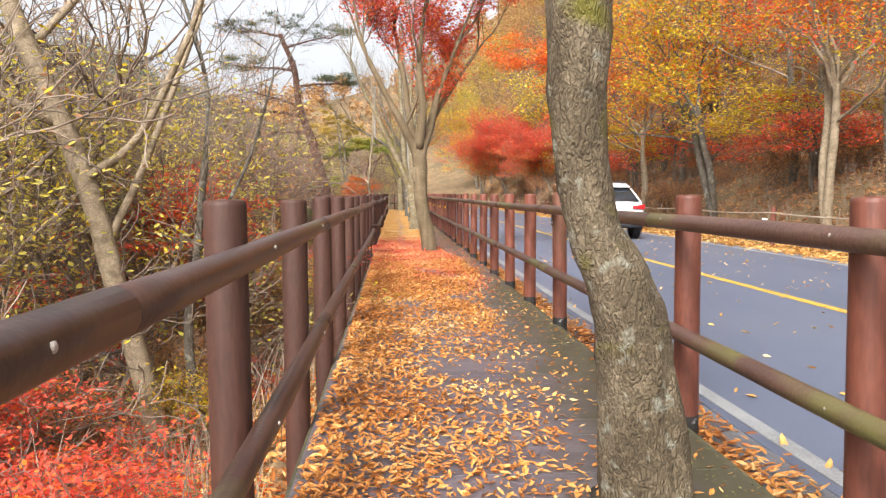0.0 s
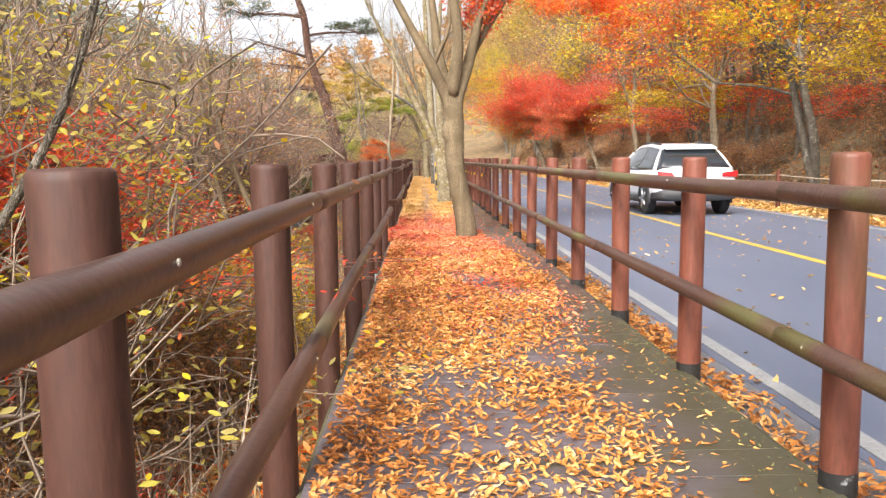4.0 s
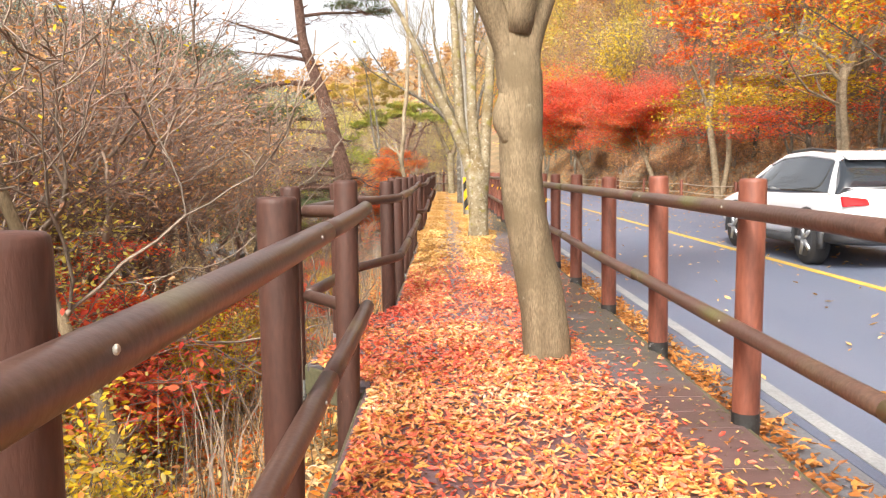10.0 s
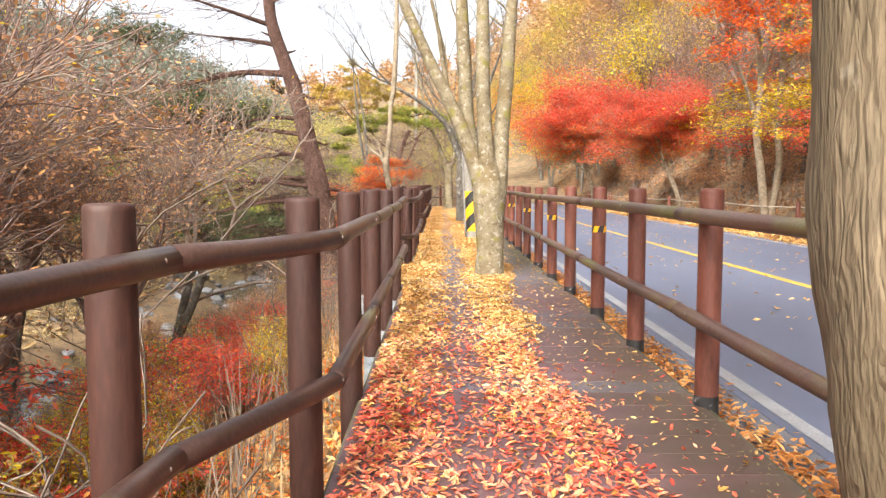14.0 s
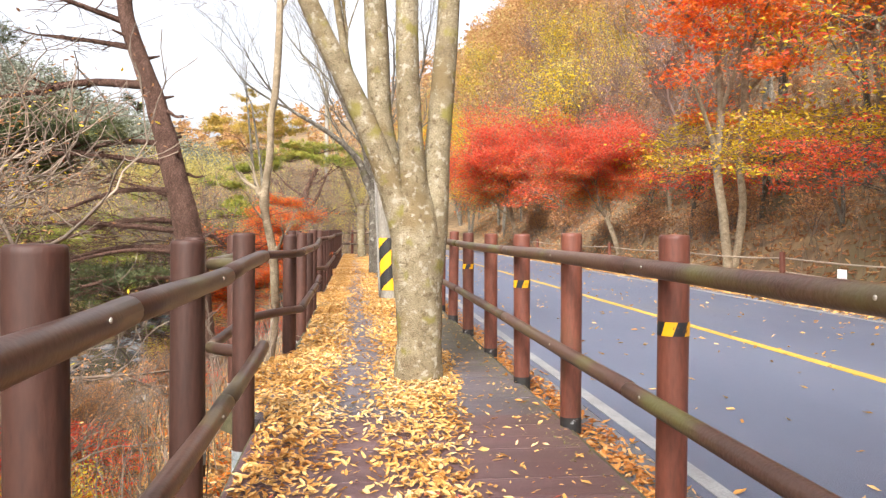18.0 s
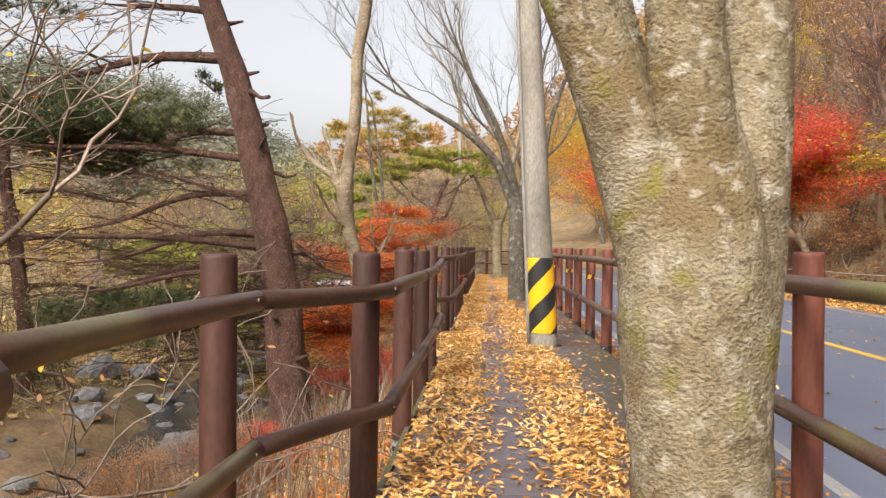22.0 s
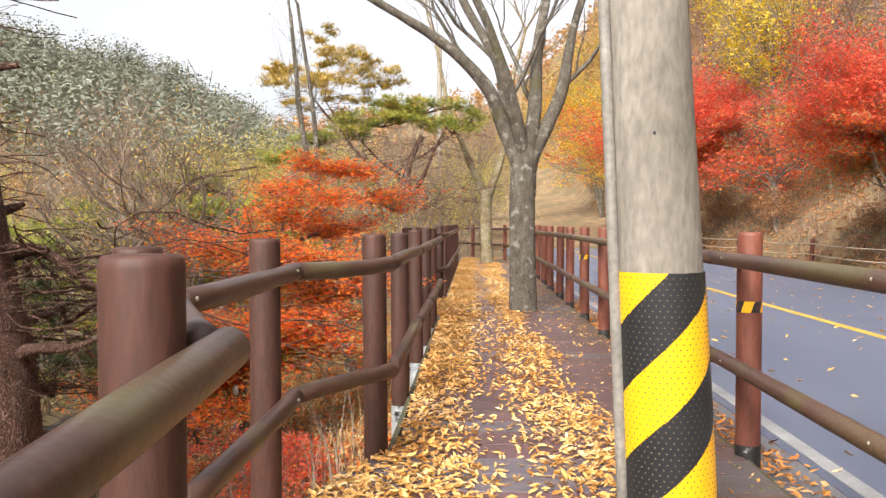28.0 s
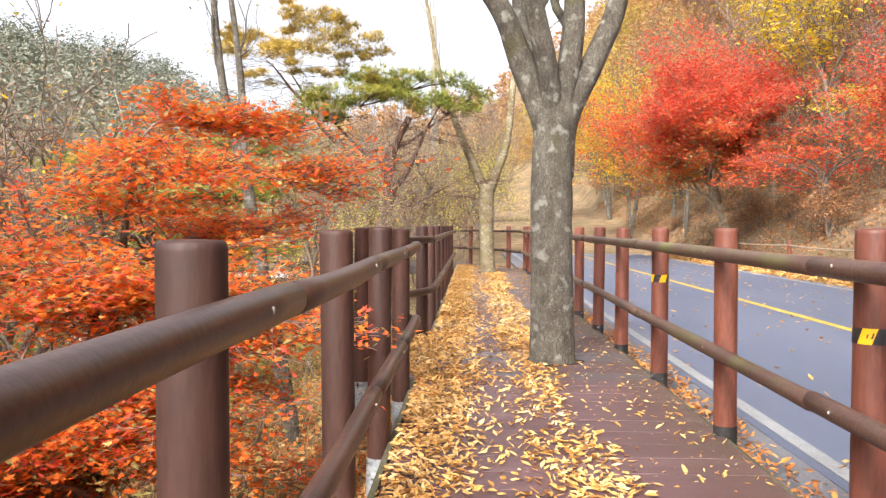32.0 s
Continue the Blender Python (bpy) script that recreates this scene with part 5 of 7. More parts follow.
for src, x, y, s, a, lab in (
    (shrub_red, -2.6, 5.6, 0.85, 0, "low scarlet maple below the railing"),
    (shrub_red, -2.0, 5.4, 0.66, 60, "low scarlet maple below the railing"),
    (shrub_red, -2.5, 6.9, 0.8, 150, "low scarlet maple below the railing"),
    (spray_tall, -2.3, 10.8, 0.85, 60, "scarlet maple spray spreading in level tiers"),
    (spray_tall, -3.0, 12.2, 1.0, 0, "scarlet maple spray spreading in level tiers"),
    (spray_tall, -3.9, 14.4, 1.05, 100, "scarlet maple spray spreading in level tiers"),
    (spray_red, -4.0, 18.2, 1.1, 200, "scarlet maple spray spreading in level tiers"),
    (spray_red, -4.0, 21.9, 1.0, 300, "scarlet maple spray spreading in level tiers"),
    (tangle, -5.2, 6.4, 0.95, 0, "crooked bare tree with tangled grey branches"),
    (tangle, -3.4, 10.2, 0.85, 70, "crooked bare tree with tangled grey branches"),
    (tangle, -4.6, 7.8, 1.1, 20, "crooked bare tree with tangled grey branches"),
    (tangle, -3.6, 14.6, 0.9, 150, "crooked bare tree with tangled grey branches"),
    (tangle, -3.5, 18.6, 0.95, 240, "crooked bare tree with tangled grey branches"),
    (tangle, -4.4, 21.6, 1.0, 310, "crooked bare tree with tangled grey branches"),
    (tangle, -5.2, 24.4, 1.15, 200, "crooked bare tree with tangled grey branches"),
    (tangle, -5.6, 27.6, 1.25, 80, "crooked bare tree with tangled grey branches"),
    (tangle, -4.4, 30.4, 1.0, 350, "crooked bare tree with tangled grey branches"),
    (tangle, -4.6, 12.3, 1.2, 290, "crooked bare tree with tangled grey branches"),
    (tangle, -4.4, 45.4, 1.0, 120, "crooked bare grey tree behind the orange maple"),
    (shrub_red, -4.2, 14.5, 1.5, 120, "red maple spray above the stream"),
    (shrub_red, -5.2, 19.8, 1.6, 30, "red maple spray above the stream"),
    (shrub_red, -4.6, 17.5, 1.5, 200, "red maple spray above the stream"),
    (shrub_red, -3.2, 20.5, 0.7, 200, "low red bush in the thicket"),
    (shrub_red, -2.4, 23.2, 0.6, 260, "low red bush below the railing"),
    (shrub_red, -2.9, 26.0, 0.7, 10, "low red bush below the railing"),
    (shrub_red, -2.7, 29.0, 0.6, 90, "low red bush below the railing"),
    (shrub_yellow, -1.5, 13.6, 0.6, 40, "bright yellow leafy shrub below the railing"),
    (shrub_yellow, -1.4, 16.0, 0.55, 140, "bright yellow leafy shrub below the railing"),
    (shrub_red, -2.5, 35.5, 0.4, 140, "low red bush beside the pine"),
    (shrub_red, -2.2, 40.0, 0.6, 50, "low red bush below the railing"),
    (shrub_olive, -4.6, 9.5, 1.2, 0, "yellow-green climber-hung shrub over the stream"),
    (shrub_olive, -3.0, 12.0, 1.0, 100, "yellow-green climber-hung shrub over the stream"),
    (shrub_olive, -5.6, 13.0, 1.3, 200, "yellow-green climber-hung shrub over the stream"),
    (shrub_olive, -4.0, 7.0, 0.9, 40, "yellow-green climber-hung shrub over the stream"),
    (shrub_olive, -2.9, 9.6, 0.95, 10, "yellow-green climber-hung shrub over the stream"),
    (shrub_amber, -5.4, 17.0, 1.0, 0, "rusty-leaved small tree over the stream"),
    (shrub_olive, -3.6, 19.8, 0.8, 90, "yellow-green climber-hung shrub over the stream"),
    (shrub_amber, -6.5, 22.5, 1.2, 190, "rusty-leaved small tree over the stream"),
    (shrub_yellow, -1.9, 9.3, 0.5, 0, "bright yellow leafy shrub below the railing"),
    (shrub_brown, -2.0, 12.5, 0.8, 90, "twiggy shrub with dry brown leaves below the railing"),
    (shrub_yellow, -2.2, 14.6, 0.85, 180, "bright yellow leafy shrub below the railing"),
    (shrub_yellow, -2.3, 17.0, 0.8, 20, "bright yellow leafy shrub below the railing"),
    (shrub_yellow, -3.0, 18.8, 0.8, 250, "bright yellow leafy shrub below the railing"),
    (shrub_yellow, -2.4, 21.5, 0.7, 250, "bright yellow leafy shrub below the railing"),
    (shrub_pink, -4.9, 22.0, 0.95, 0, "reddish bare many-twigged tree"),
    (shrub_pink, -4.4, 24.0, 1.1, 120, "reddish bare many-twigged tree"),
    (shrub_pink, -3.6, 26.5, 0.95, 210, "reddish bare many-twigged tree"),
    (shrub_bare, -2.2, 28.0, 0.55, 300, "tangled bare shrub on the stream bank"),
    (shrub_bare, -4.6, 29.0, 0.9, 30, "tangled bare shrub on the stream bank"),
    (shrub_bare, -4.3, 5.0, 1.0, 70, "tangled bare shrub on the stream bank"),
    (tree_bare, -5.3, 11.3, 1.0, 0, "bare grey tree with fine tangled twigs"),
    (tree_bare, -6.5, 16.0, 1.1, 60, "bare grey tree with fine tangled twigs"),
    (tangle, -3.9, 44.6, 0.95, 200, "crooked bare grey tree behind the orange maple"),
    (tree_bare, -10, 26, 1.2, 30, "bare grey tree with fine tangled twigs"),
    (tree_bare, -13, 38, 1.3, 300, "bare grey tree with fine tangled twigs"),
    (tree_bare, -2.3, 51.0, 0.8, 250, "bare grey tree with fine tangled twigs"),
    (tree_bare, -1.9, 60, 0.9, 10, "bare grey tree with fine tangled twigs"),
    (tree_bare, -3.5, 64, 1.1, 90, "bare grey tree with fine tangled twigs"),
    (tree_bare, -1.2, 69, 1.1, 150, "bare grey tree with fine tangled twigs"),
    (tree_bare, 0.6, 72, 1.2, 210, "bare grey tree with fine tangled twigs"),
    (tree_bare, -3, 76, 1.3, 280, "bare grey tree with fine tangled twigs"),
    (tree_bare, 1.0, 82, 1.3, 330, "bare grey tree with fine tangled twigs"),
    (tree_bare, -6.5, 66, 1.1, 45, "bare grey tree with fine tangled twigs"),
    (tree_bare, -12, 60, 1.2, 100, "bare grey tree with fine tangled twigs"),
    (shrub_olive, -3.0, 52.5, 0.9, 30, "ochre-leaved shrub beside the walkway"),
    (shrub_olive, -2.4, 63.0, 1.2, 80, "ochre-leaved shrub beside the walkway"),
    (shrub_olive, -4.0, 68.0, 1.3, 130, "ochre-leaved shrub beside the walkway"),
    (shrub_olive, -0.8, 75.0, 1.4, 200, "ochre-leaved shrub beyond the walkway"),
    (shrub_bare, -1.8, 54.5, 0.9, 30, "tangled bare shrub beside the walkway"),
    (shrub_bare, -2.6, 57.5, 1.0, 130, "tangled bare shrub beside the walkway"),
    (shrub_bare, -1.2, 64.5, 1.2, 230, "tangled bare shrub beyond the walkway"),
):
    set_tree(src, x, y, s, a, lab, G_TH, "shrub" if "shrub" in lab or "bush" in lab else "small_tree", "shrub" if "shrub" in lab or "bush" in lab else "tree")
for x, y, k, a in ((-5.6, 22.6, 1.25, 20), (-6.4, 27.0, 1.35, 140), (-7.4, 31.5, 1.4, 250), (-6.2, 18.4, 1.2, 60), (-8.4, 24.5, 1.5, 310), (-5.0, 25.8, 1.25, 95), (-4.6, 20.6, 1.2, 15), (-7.0, 20.4, 1.5, 200)):
    set_tree(shrub_pink, x, y, k, a, "slender tree with dried red-brown leaves above the stream", G_TH, "small_tree", "tree")
for i in range(64):
    x, y = rs.uniform(-4.6, -1.5), rs.uniform(4, 30)
    most = (shrub_brown, "low twiggy shrub with dry brown leaves") if y < 15.5 else (shrub_yellow, "low yellow-leaved shrub below the railing")
    kind, lab = rs.choice((most, most, (shrub_yellow, "low yellow-leaved shrub below the railing"), (shrub_red, "low red-leaved shrub below the railing")))
    set_tree(kind, x, y, rs.uniform(0.32, 0.55), rs.uniform(0, 360), lab, G_TH, "shrub", "shrub")
for i in range(16):
    set_tree(rs.choice((shrub_yellow, shrub_olive, shrub_yellow)), rs.uniform(-5.6, -2.2), rs.uniform(44, 56), rs.uniform(0.35, 0.6), rs.uniform(0, 360), "low yellow-leaved shrub on the stream bank", G_TH, "shrub", "shrub")
for i in range(22):
    kind, lab = rs.choice(((shrub_brown, "low twiggy shrub with dry brown leaves"), (shrub_olive, "low ochre-leaved shrub on the stream bank"), (shrub_brown, "low twiggy shrub with dry brown leaves")))
    set_tree(kind, rs.uniform(-6.5, -2.6), rs.uniform(29, 36), rs.uniform(0.3, 0.5) * (0.6 if kind is shrub_olive else 1), rs.uniform(0, 360), lab, G_TH, "shrub", "shrub")
for i in range(26):
    set_tree(rs.choice((tree_bare, shrub_olive, shrub_olive)), rs.uniform(-9, 1.4), rs.uniform(66, 104), rs.uniform(0.9, 1.4), rs.uniform(0, 360), "bare grey tree beyond the turn of the walkway", G_TH, "small_tree", "tree")
for i in range(24):
    set_tree(rs.choice((shrub_olive, shrub_olive, tangle, tree_bare)), rs.uniform(-14, -3.6), rs.uniform(49, 76), rs.uniform(0.6, 1.1), rs.uniform(0, 360), "yellow-green shrub and bare stems above the stream", G_TH, "shrub", "shrub")
for i in range(26):
    y = rs.uniform(8, 62)
    x = -9.2 - rs.random() * 8
    set_tree(rs.choice((shrub_bare, shrub_pink, shrub_olive)), x, y, rs.uniform(0.4, 0.9), rs.uniform(0, 360), "tangled shrub on the far stream bank", G_TH, "shrub", "shrub")

# the tan leaning trunk seen first beyond the railing
hero_tree("leaning_tree", "tan leaning tree with crooked bare branches above the stream", -1.95, 9.1, -1.66,
          [(0.08, 0, -0.3, 0.14), (-0.05, 0, 0.0, 0.115), (-0.25, 0, 0.96, 0.105), (-0.51, 0, 2.0, 0.1), (-0.78, 0, 3.06, 0.098), (-1.4, 0, 4.66, 0.085), (-1.95, 0, 6.2, 0.06)],
          [[(-0.78, 0, 3.0, 0.045), (-0.2, -0.2, 3.4, 0.04), (0.3, -0.3, 4.3, 0.028)], [(-1.95, 0, 6.1, 0.05), (-2.4, 0.2, 7.2, 0.035)], [(-0.95, 0, 3.5, 0.045), (-1.7, -0.4, 3.9, 0.035), (-2.4, -0.6, 4.0, 0.02)], [(-0.6, 0, 2.4, 0.04), (-0.3, 0.3, 3.2, 0.035), (0.2, 0.5, 4.6, 0.02)], [(-1.2, 0, 4.2, 0.04), (-0.7, 0.4, 5.0, 0.03), (-0.2, 0.5, 5.8, 0.02)]],
          BARK_TAN, 4, dict(BARE, len=0.95, wander=0.38, spread=0.85, side=1), None, 41, 0.008, 20)
hero_tree("slim_tree", "slim grey stem leaning beside the tan tree", -1.75, 9.4, -1.66,
          [(0.1, 0, -0.3, 0.07), (0.02, 0, 0.3, 0.055), (-0.15, 0, 1.4, 0.045), (-0.05, 0, 2.3, 0.04), (0.05, 0, 3.2, 0.035)],
          [[(0.05, 0, 3.1, 0.028), (0.05, 0.1, 4.0, 0.022), (-0.3, 0.2, 5.2, 0.015)], [(-0.05, 0, 2.3, 0.024), (0.4, 0.1, 3.1, 0.018), (0.7, 0.1, 4.0, 0.012)]],
          BARK_GREY, 3, dict(BARE, len=0.8, wander=0.35, spread=0.8), None, 42, 0.004, 12)

# the pale trunk close to the railing
hero_tree("pale_trunk_tree", "pale tan tree with knots and stub branches beside the railing", -0.95, 33.0, 0.0,
          [(-0.12, 0.2, -1.6, 0.1), (-0.02, 0.0, -0.9, 0.078), (0.12, -0.25, -0.3, 0.062), (0.17, -0.4, 0.11, 0.057), (0.186, -0.6, 0.44, 0.055), (0.181, -0.8, 0.93, 0.06), (0.11, -0.95, 1.345, 0.053), (0.09, -1.0, 1.61, 0.064), (0.11, -1.0, 1.78, 0.052), (0.16, -1.0, 2.18, 0.046), (0.17, -1.0, 2.59, 0.042), (0.23, -1.0, 3.0, 0.046), (0.28, -1.0, 4.2, 0.036), (0.24, -0.9, 5.6, 0.022)],
          [[(0.09, -1.0, 1.6, 0.055), (0.03, -1.0, 1.68, 0.048), (0.0, -1.0, 1.71, 0.036)], [(0.18, -0.8, 0.88, 0.03), (0.235, -0.86, 0.97, 0.03), (0.255, -0.88, 0.99, 0.026)], [(0.12, -0.94, 1.32, 0.024), (0.06, -1.0, 1.37, 0.022), (0.04, -1.02, 1.39, 0.018)], [(0.28, -1.0, 3.9, 0.02), (0.55, -0.9, 4.6, 0.016), (0.7, -0.9, 5.4, 0.01)]],
          BARK_TAN, 1, dict(BARE, len=0.35, fan=1, side=1), None, 43, 0.007, 24)
for x, rise, sd in ((-1.78, 1.0, 81), (-2.42, 0.55, 82)):
    hero_tree("sapling", "slim leaning grey-brown sapling below the railing", x, 18.0, gz(x, 18.0) - 0.1,
              [(0, 0, -0.1, 0.055), (-0.12 * rise, 0.02, 0.55, 0.048), (-0.32 * rise, 0, 1.25, 0.044), (-0.74 * rise, 0.03, 2.2, 0.04), (-0.98 * rise, 0, 3.0, 0.034), (-1.25 * rise, 0.05, 4.2, 0.024)],
              [[(-0.74 * rise, 0.03, 2.2, 0.022), (-1.1 * rise, 0.2, 2.7, 0.016), (-1.5 * rise, 0.3, 3.0, 0.01)], [(-1.0 * rise, 0, 3.1, 0.02), (-0.8 * rise, -0.2, 3.7, 0.015), (-0.7 * rise, -0.4, 4.3, 0.01)]],
              BARK, 3, dict(BARE, len=0.8, fan=2), [(L_RUST, 2, (0.14, 0.14, 0.06), 0.05, 0.3, OVAL, "")], sd, 0.006, 12)
hero_tree("slim_tree", "slim twin-stemmed bare tree beside the walkway", -2.2, 46.8, gz(-2.2, 46.8) - 0.1,
          [(0.3, 0, -0.2, 0.11), (0.1, 0, 1.0, 0.09), (-0.2, 0, 2.6, 0.075), (-0.35, 0, 3.4, 0.07)],
          [[(-0.33, 0, 3.3, 0.055), (-0.6, 0, 4.4, 0.045), (-0.8, 0, 6.4, 0.03)], [(-0.35, 0, 3.3, 0.055), (-0.4, 0, 4.6, 0.04), (-0.7, 0.1, 6.6, 0.025)]],
          BARK_GREY, 3, dict(BARE, len=0.9, fan=1), [(L_OLIVE, 1, (0.1, 0.1, 0.1), 0.05, 0.2, OVAL, "")], 47, 0.006, 14)


# ---- pines ----
def pine(name, label, x, y, trunk, boughs, pads, seed, needles=NEEDLE, tuft=0.2, gold=()):
    """A red pine: scaly trunk, long level boughs with dead side twigs, and flat pads (x, y, z, rx, ry, rz, count) of needle tufts."""
    ob = empty(name, x, y, gz(x, y) - 0.1, label, "tree")
    rng, nr = random.Random(seed), np.random.default_rng(seed)
    bole(trunk, BARK_PINE, "trunk", ob, 24, 8, 0.022, seed)
    out, tips = [], []
    for k in range(2, len(trunk) * 3 - 4):
        q = smooth_line(trunk, 3)[k]
        a = rng.uniform(0, 6.28)
        d = Vector((math.cos(a), math.sin(a), rng.uniform(0.0, 0.5)))
        p = Vector(q[:3]) + d * q[3] * 0.7
        out.append(([p, p + d * q[3] * 0.6, p + d * (q[3] * 0.6 + rng.uniform(0.04, 0.22))], [0.045, 0.032, 0.016], 2))
    for ctrl in boughs:
        s = smooth_line(ctrl, 5)
        out.append(([Vector(q[:3]) for q in s], list(s[:, 3]), 3))
        for i in range(3, len(s)):
            if ctrl[-1][3] < 0.01:
                d = Vector((rng.uniform(-1, 1), rng.uniform(-1, 1), rng.uniform(-0.35, 0.2)))
                grow(rng, Vector(s[i][:3]), d.normalized(), rng.uniform(0.45, 0.9), max(0.008, s[i][3] * 0.35), 2, out, tips, dict(wander=0.4, up=-0.02, kids=2, side=1, spread=0.7, flat=0.7))
    for px, py, pz, rx, ry, rz, k in pads:
        for q in range(max(3, k // 60)):
            a = rng.uniform(0, 6.28)
            out.append(([Vector((px, py, pz - rz)), Vector((px + rx * 0.45 * math.cos(a), py + ry * 0.45 * math.sin(a), pz - rz * 0.3)), Vector((px + rx * 0.85 * math.cos(a), py + ry * 0.85 * math.sin(a), pz))], [0.02, 0.013, 0.006], 1))
    place("bough_frame", branch_mesh("bough_frame", out, 3, 0.005), BARK_PINE, ob)["kind"] = "stuff"
    pos = []
    split = 0
    for j, (px, py, pz, rx, ry, rz, k) in enumerate(list(pads) + list(gold)):
        if j == len(pads):
            split = sum(len(q) for q in pos)
        k *= 2
        m = max(5, k // 70)
        c = nr.normal(0, 1, (m, 3))
        c /= np.linalg.norm(c, axis=1)[:, None]
        c *= nr.random((m, 1)) ** 0.35 * 1.1
        own = nr.integers(0, m, k)
        d = nr.normal(0, 1, (k, 3)) * np.array([0.15, 0.15, 0.2]) + c[own]
        pos.append(np.array([px, py, pz]) + d * np.array([rx, ry, rz]))
    pos = np.vstack(pos)
    if split:
        old, pos = pos[split:], pos[:split]
        place("foliage", scatter("foliage", old, nr.uniform(0.7, 1.25, len(old)) * tuft, NEEDLES, nr, 0.45), NEEDLE_GOLD, ob, "yellowing needles")["kind"] = "stuff"
    place("foliage", scatter("foliage", pos, nr.uniform(0.7, 1.25, len(pos)) * tuft, NEEDLES, nr, 0.45), needles, ob)["kind"] = "stuff"
    return ob


def bough(x, y, z, dx, dy, dz, r=0.05, end=0.004):
    return [(x, y, z, r), (x + dx * 0.35, y + dy * 0.35, z + dz * 0.2 + 0.1, r * 0.75), (x + dx * 0.7, y + dy * 0.7, z + dz * 0.7, r * 0.45), (x + dx, y + dy, z + dz, end)]


pine("red_pine", "leaning red pine with scaly bark and dark needle boughs", -2.75, 37.8,
     [(0.35, -0.1, -0.3, 0.37), (0.1, 0, 0.5, 0.31), (-0.02, 0, 1.4, 0.285), (-0.08, 0, 2.4, 0.265), (-0.3, 0, 3.6, 0.245), (-0.62, 0, 4.9, 0.21), (-0.95, 0, 6.0, 0.18), (-1.35, 0, 7.2, 0.15), (-1.5, 0, 8.6, 0.13), (-2.1, 0, 10.2, 0.1)],
     [bough(-0.9, 0, 5.9, -3.6, 0.3, -0.3, 0.09), bough(-0.6, 0, 4.8, -3.0, 1.4, -0.2, 0.06), bough(-0.3, 0, 3.9, -3.4, 0.3, -0.6, 0.06), bough(-0.2, 0, 3.3, -3.6, 0.8, -0.5, 0.06), bough(-0.1, 0, 2.7, -3.4, -0.5, -0.3, 0.055),
      bough(-0.75, 0, 5.3, 0.5, -0.2, 0.0, 0.06, 0.03), bough(-0.4, 0, 4.1, 0.45, 0.2, 0.1, 0.05, 0.02), bough(-0.1, 0, 3.0, 0.9, 0.3, -0.3, 0.05), bough(-0.05, 0, 2.3, 0.8, -0.2, 0.25, 0.05, 0.012), bough(-1.2, 0, 6.6, -2.4, 1.2, 0.5, 0.06), bough(-1.4, 0, 7.1, -2.2, -1.0, 0.6, 0.06), bough(-1.5, 0, 7.9, 2.4, 0.8, 0.3, 0.06), bough(-1.5, 0, 8.6, -2.6, 0.6, 0.3, 0.06), bough(-1.9, 0, 9.6, 2.2, -0.6, 0.5, 0.05), bough(-2.1, 0, 10.1, -2.2, 0.5, 0.4, 0.05), bough(0.0, 0, 2.0, -2.6, 0.6, -0.3, 0.045), bough(0, 0, 1.5, -2.2, -0.2, -0.1, 0.04), bough(-0.35, 0, 3.7, -1.5, -0.4, 0.5, 0.04), bough(-0.2, 0, 3.1, -4.4, -0.9, 0.2, 0.06), bough(-0.1, 0, 2.8, -4.6, 0.7, -0.7, 0.06), bough(-0.5, 0, 4.4, -4.2, -0.6, 0.2, 0.06), bough(-0.1, 0, 2.2, -3.8, -0.9, -0.5, 0.05), bough(0, 0, 2.4, -0.8, 2.4, 0.1, 0.045), bough(0, 0, 1.9, -1.0, 2.6, -0.1, 0.04)],
     [(-2.5, 0.2, 4.95, 1.0, 1.0, 0.3, 1100), (-3.6, 0.3, 5.0, 1.2, 1.2, 0.42, 1600), (-3.2, 1.2, 4.6, 1.3, 1.0, 0.3, 900), (-4.9, 0, 5.05, 1.3, 1.2, 0.45, 1500), (-2.9, 0.4, 1.9, 0.9, 0.8, 0.35, 350), (-4.2, 0.3, 1.4, 1.0, 0.9, 0.35, 350), (-4.6, 0, 7.0, 1.4, 1.2, 0.4, 600), (-1.5, 0.1, 2.2, 0.9, 0.8, 0.32, 600), (-2.6, -0.2, 2.0, 1.0, 0.8, 0.38, 700), (-1.2, 0.2, 5.6, 0.28, 0.28, 0.15, 60), (0.6, 0.5, 8.3, 1.1, 0.9, 0.25, 500), (-3.6, 0.4, 9.0, 1.2, 1.0, 0.3, 500), (0.0, -0.4, 10.2, 1.1, 0.9, 0.28, 450), (-3.8, 0.4, 10.6, 1.2, 1.0, 0.3, 450), (-2.0, 0, 10.8, 1.0, 0.9, 0.3, 300), (-0.6, 2.0, 2.6, 0.6, 0.5, 0.25, 140), (-0.9, 2.3, 1.9, 0.6, 0.5, 0.25, 120)], 61)
pine("red_pine", "dark red pine with drooping needle boughs across the stream", -9.6, 42.5,
     [(0, 0, -0.3, 0.2), (0.1, 0, 1.2, 0.17), (-0.1, 0, 2.8, 0.15), (-0.4, 0, 4.6, 0.13), (-0.5, 0, 6.6, 0.1)],
     [bough(-0.1, 0, 2.4 + 0.5 * k, (-1) ** k * (2.6 - 0.15 * k), (1.6, -1.2, 0.4, -0.6)[k % 4], -0.35 + 0.05 * k, 0.06) for k in range(9)],
     [((-1) ** k * (2.0 - 0.1 * k), (1.2, -0.9, 0.3, -0.5)[k % 4], 2.3 + 0.55 * k, 1.2, 1.0, 0.22, 160) for k in range(9)], 62)
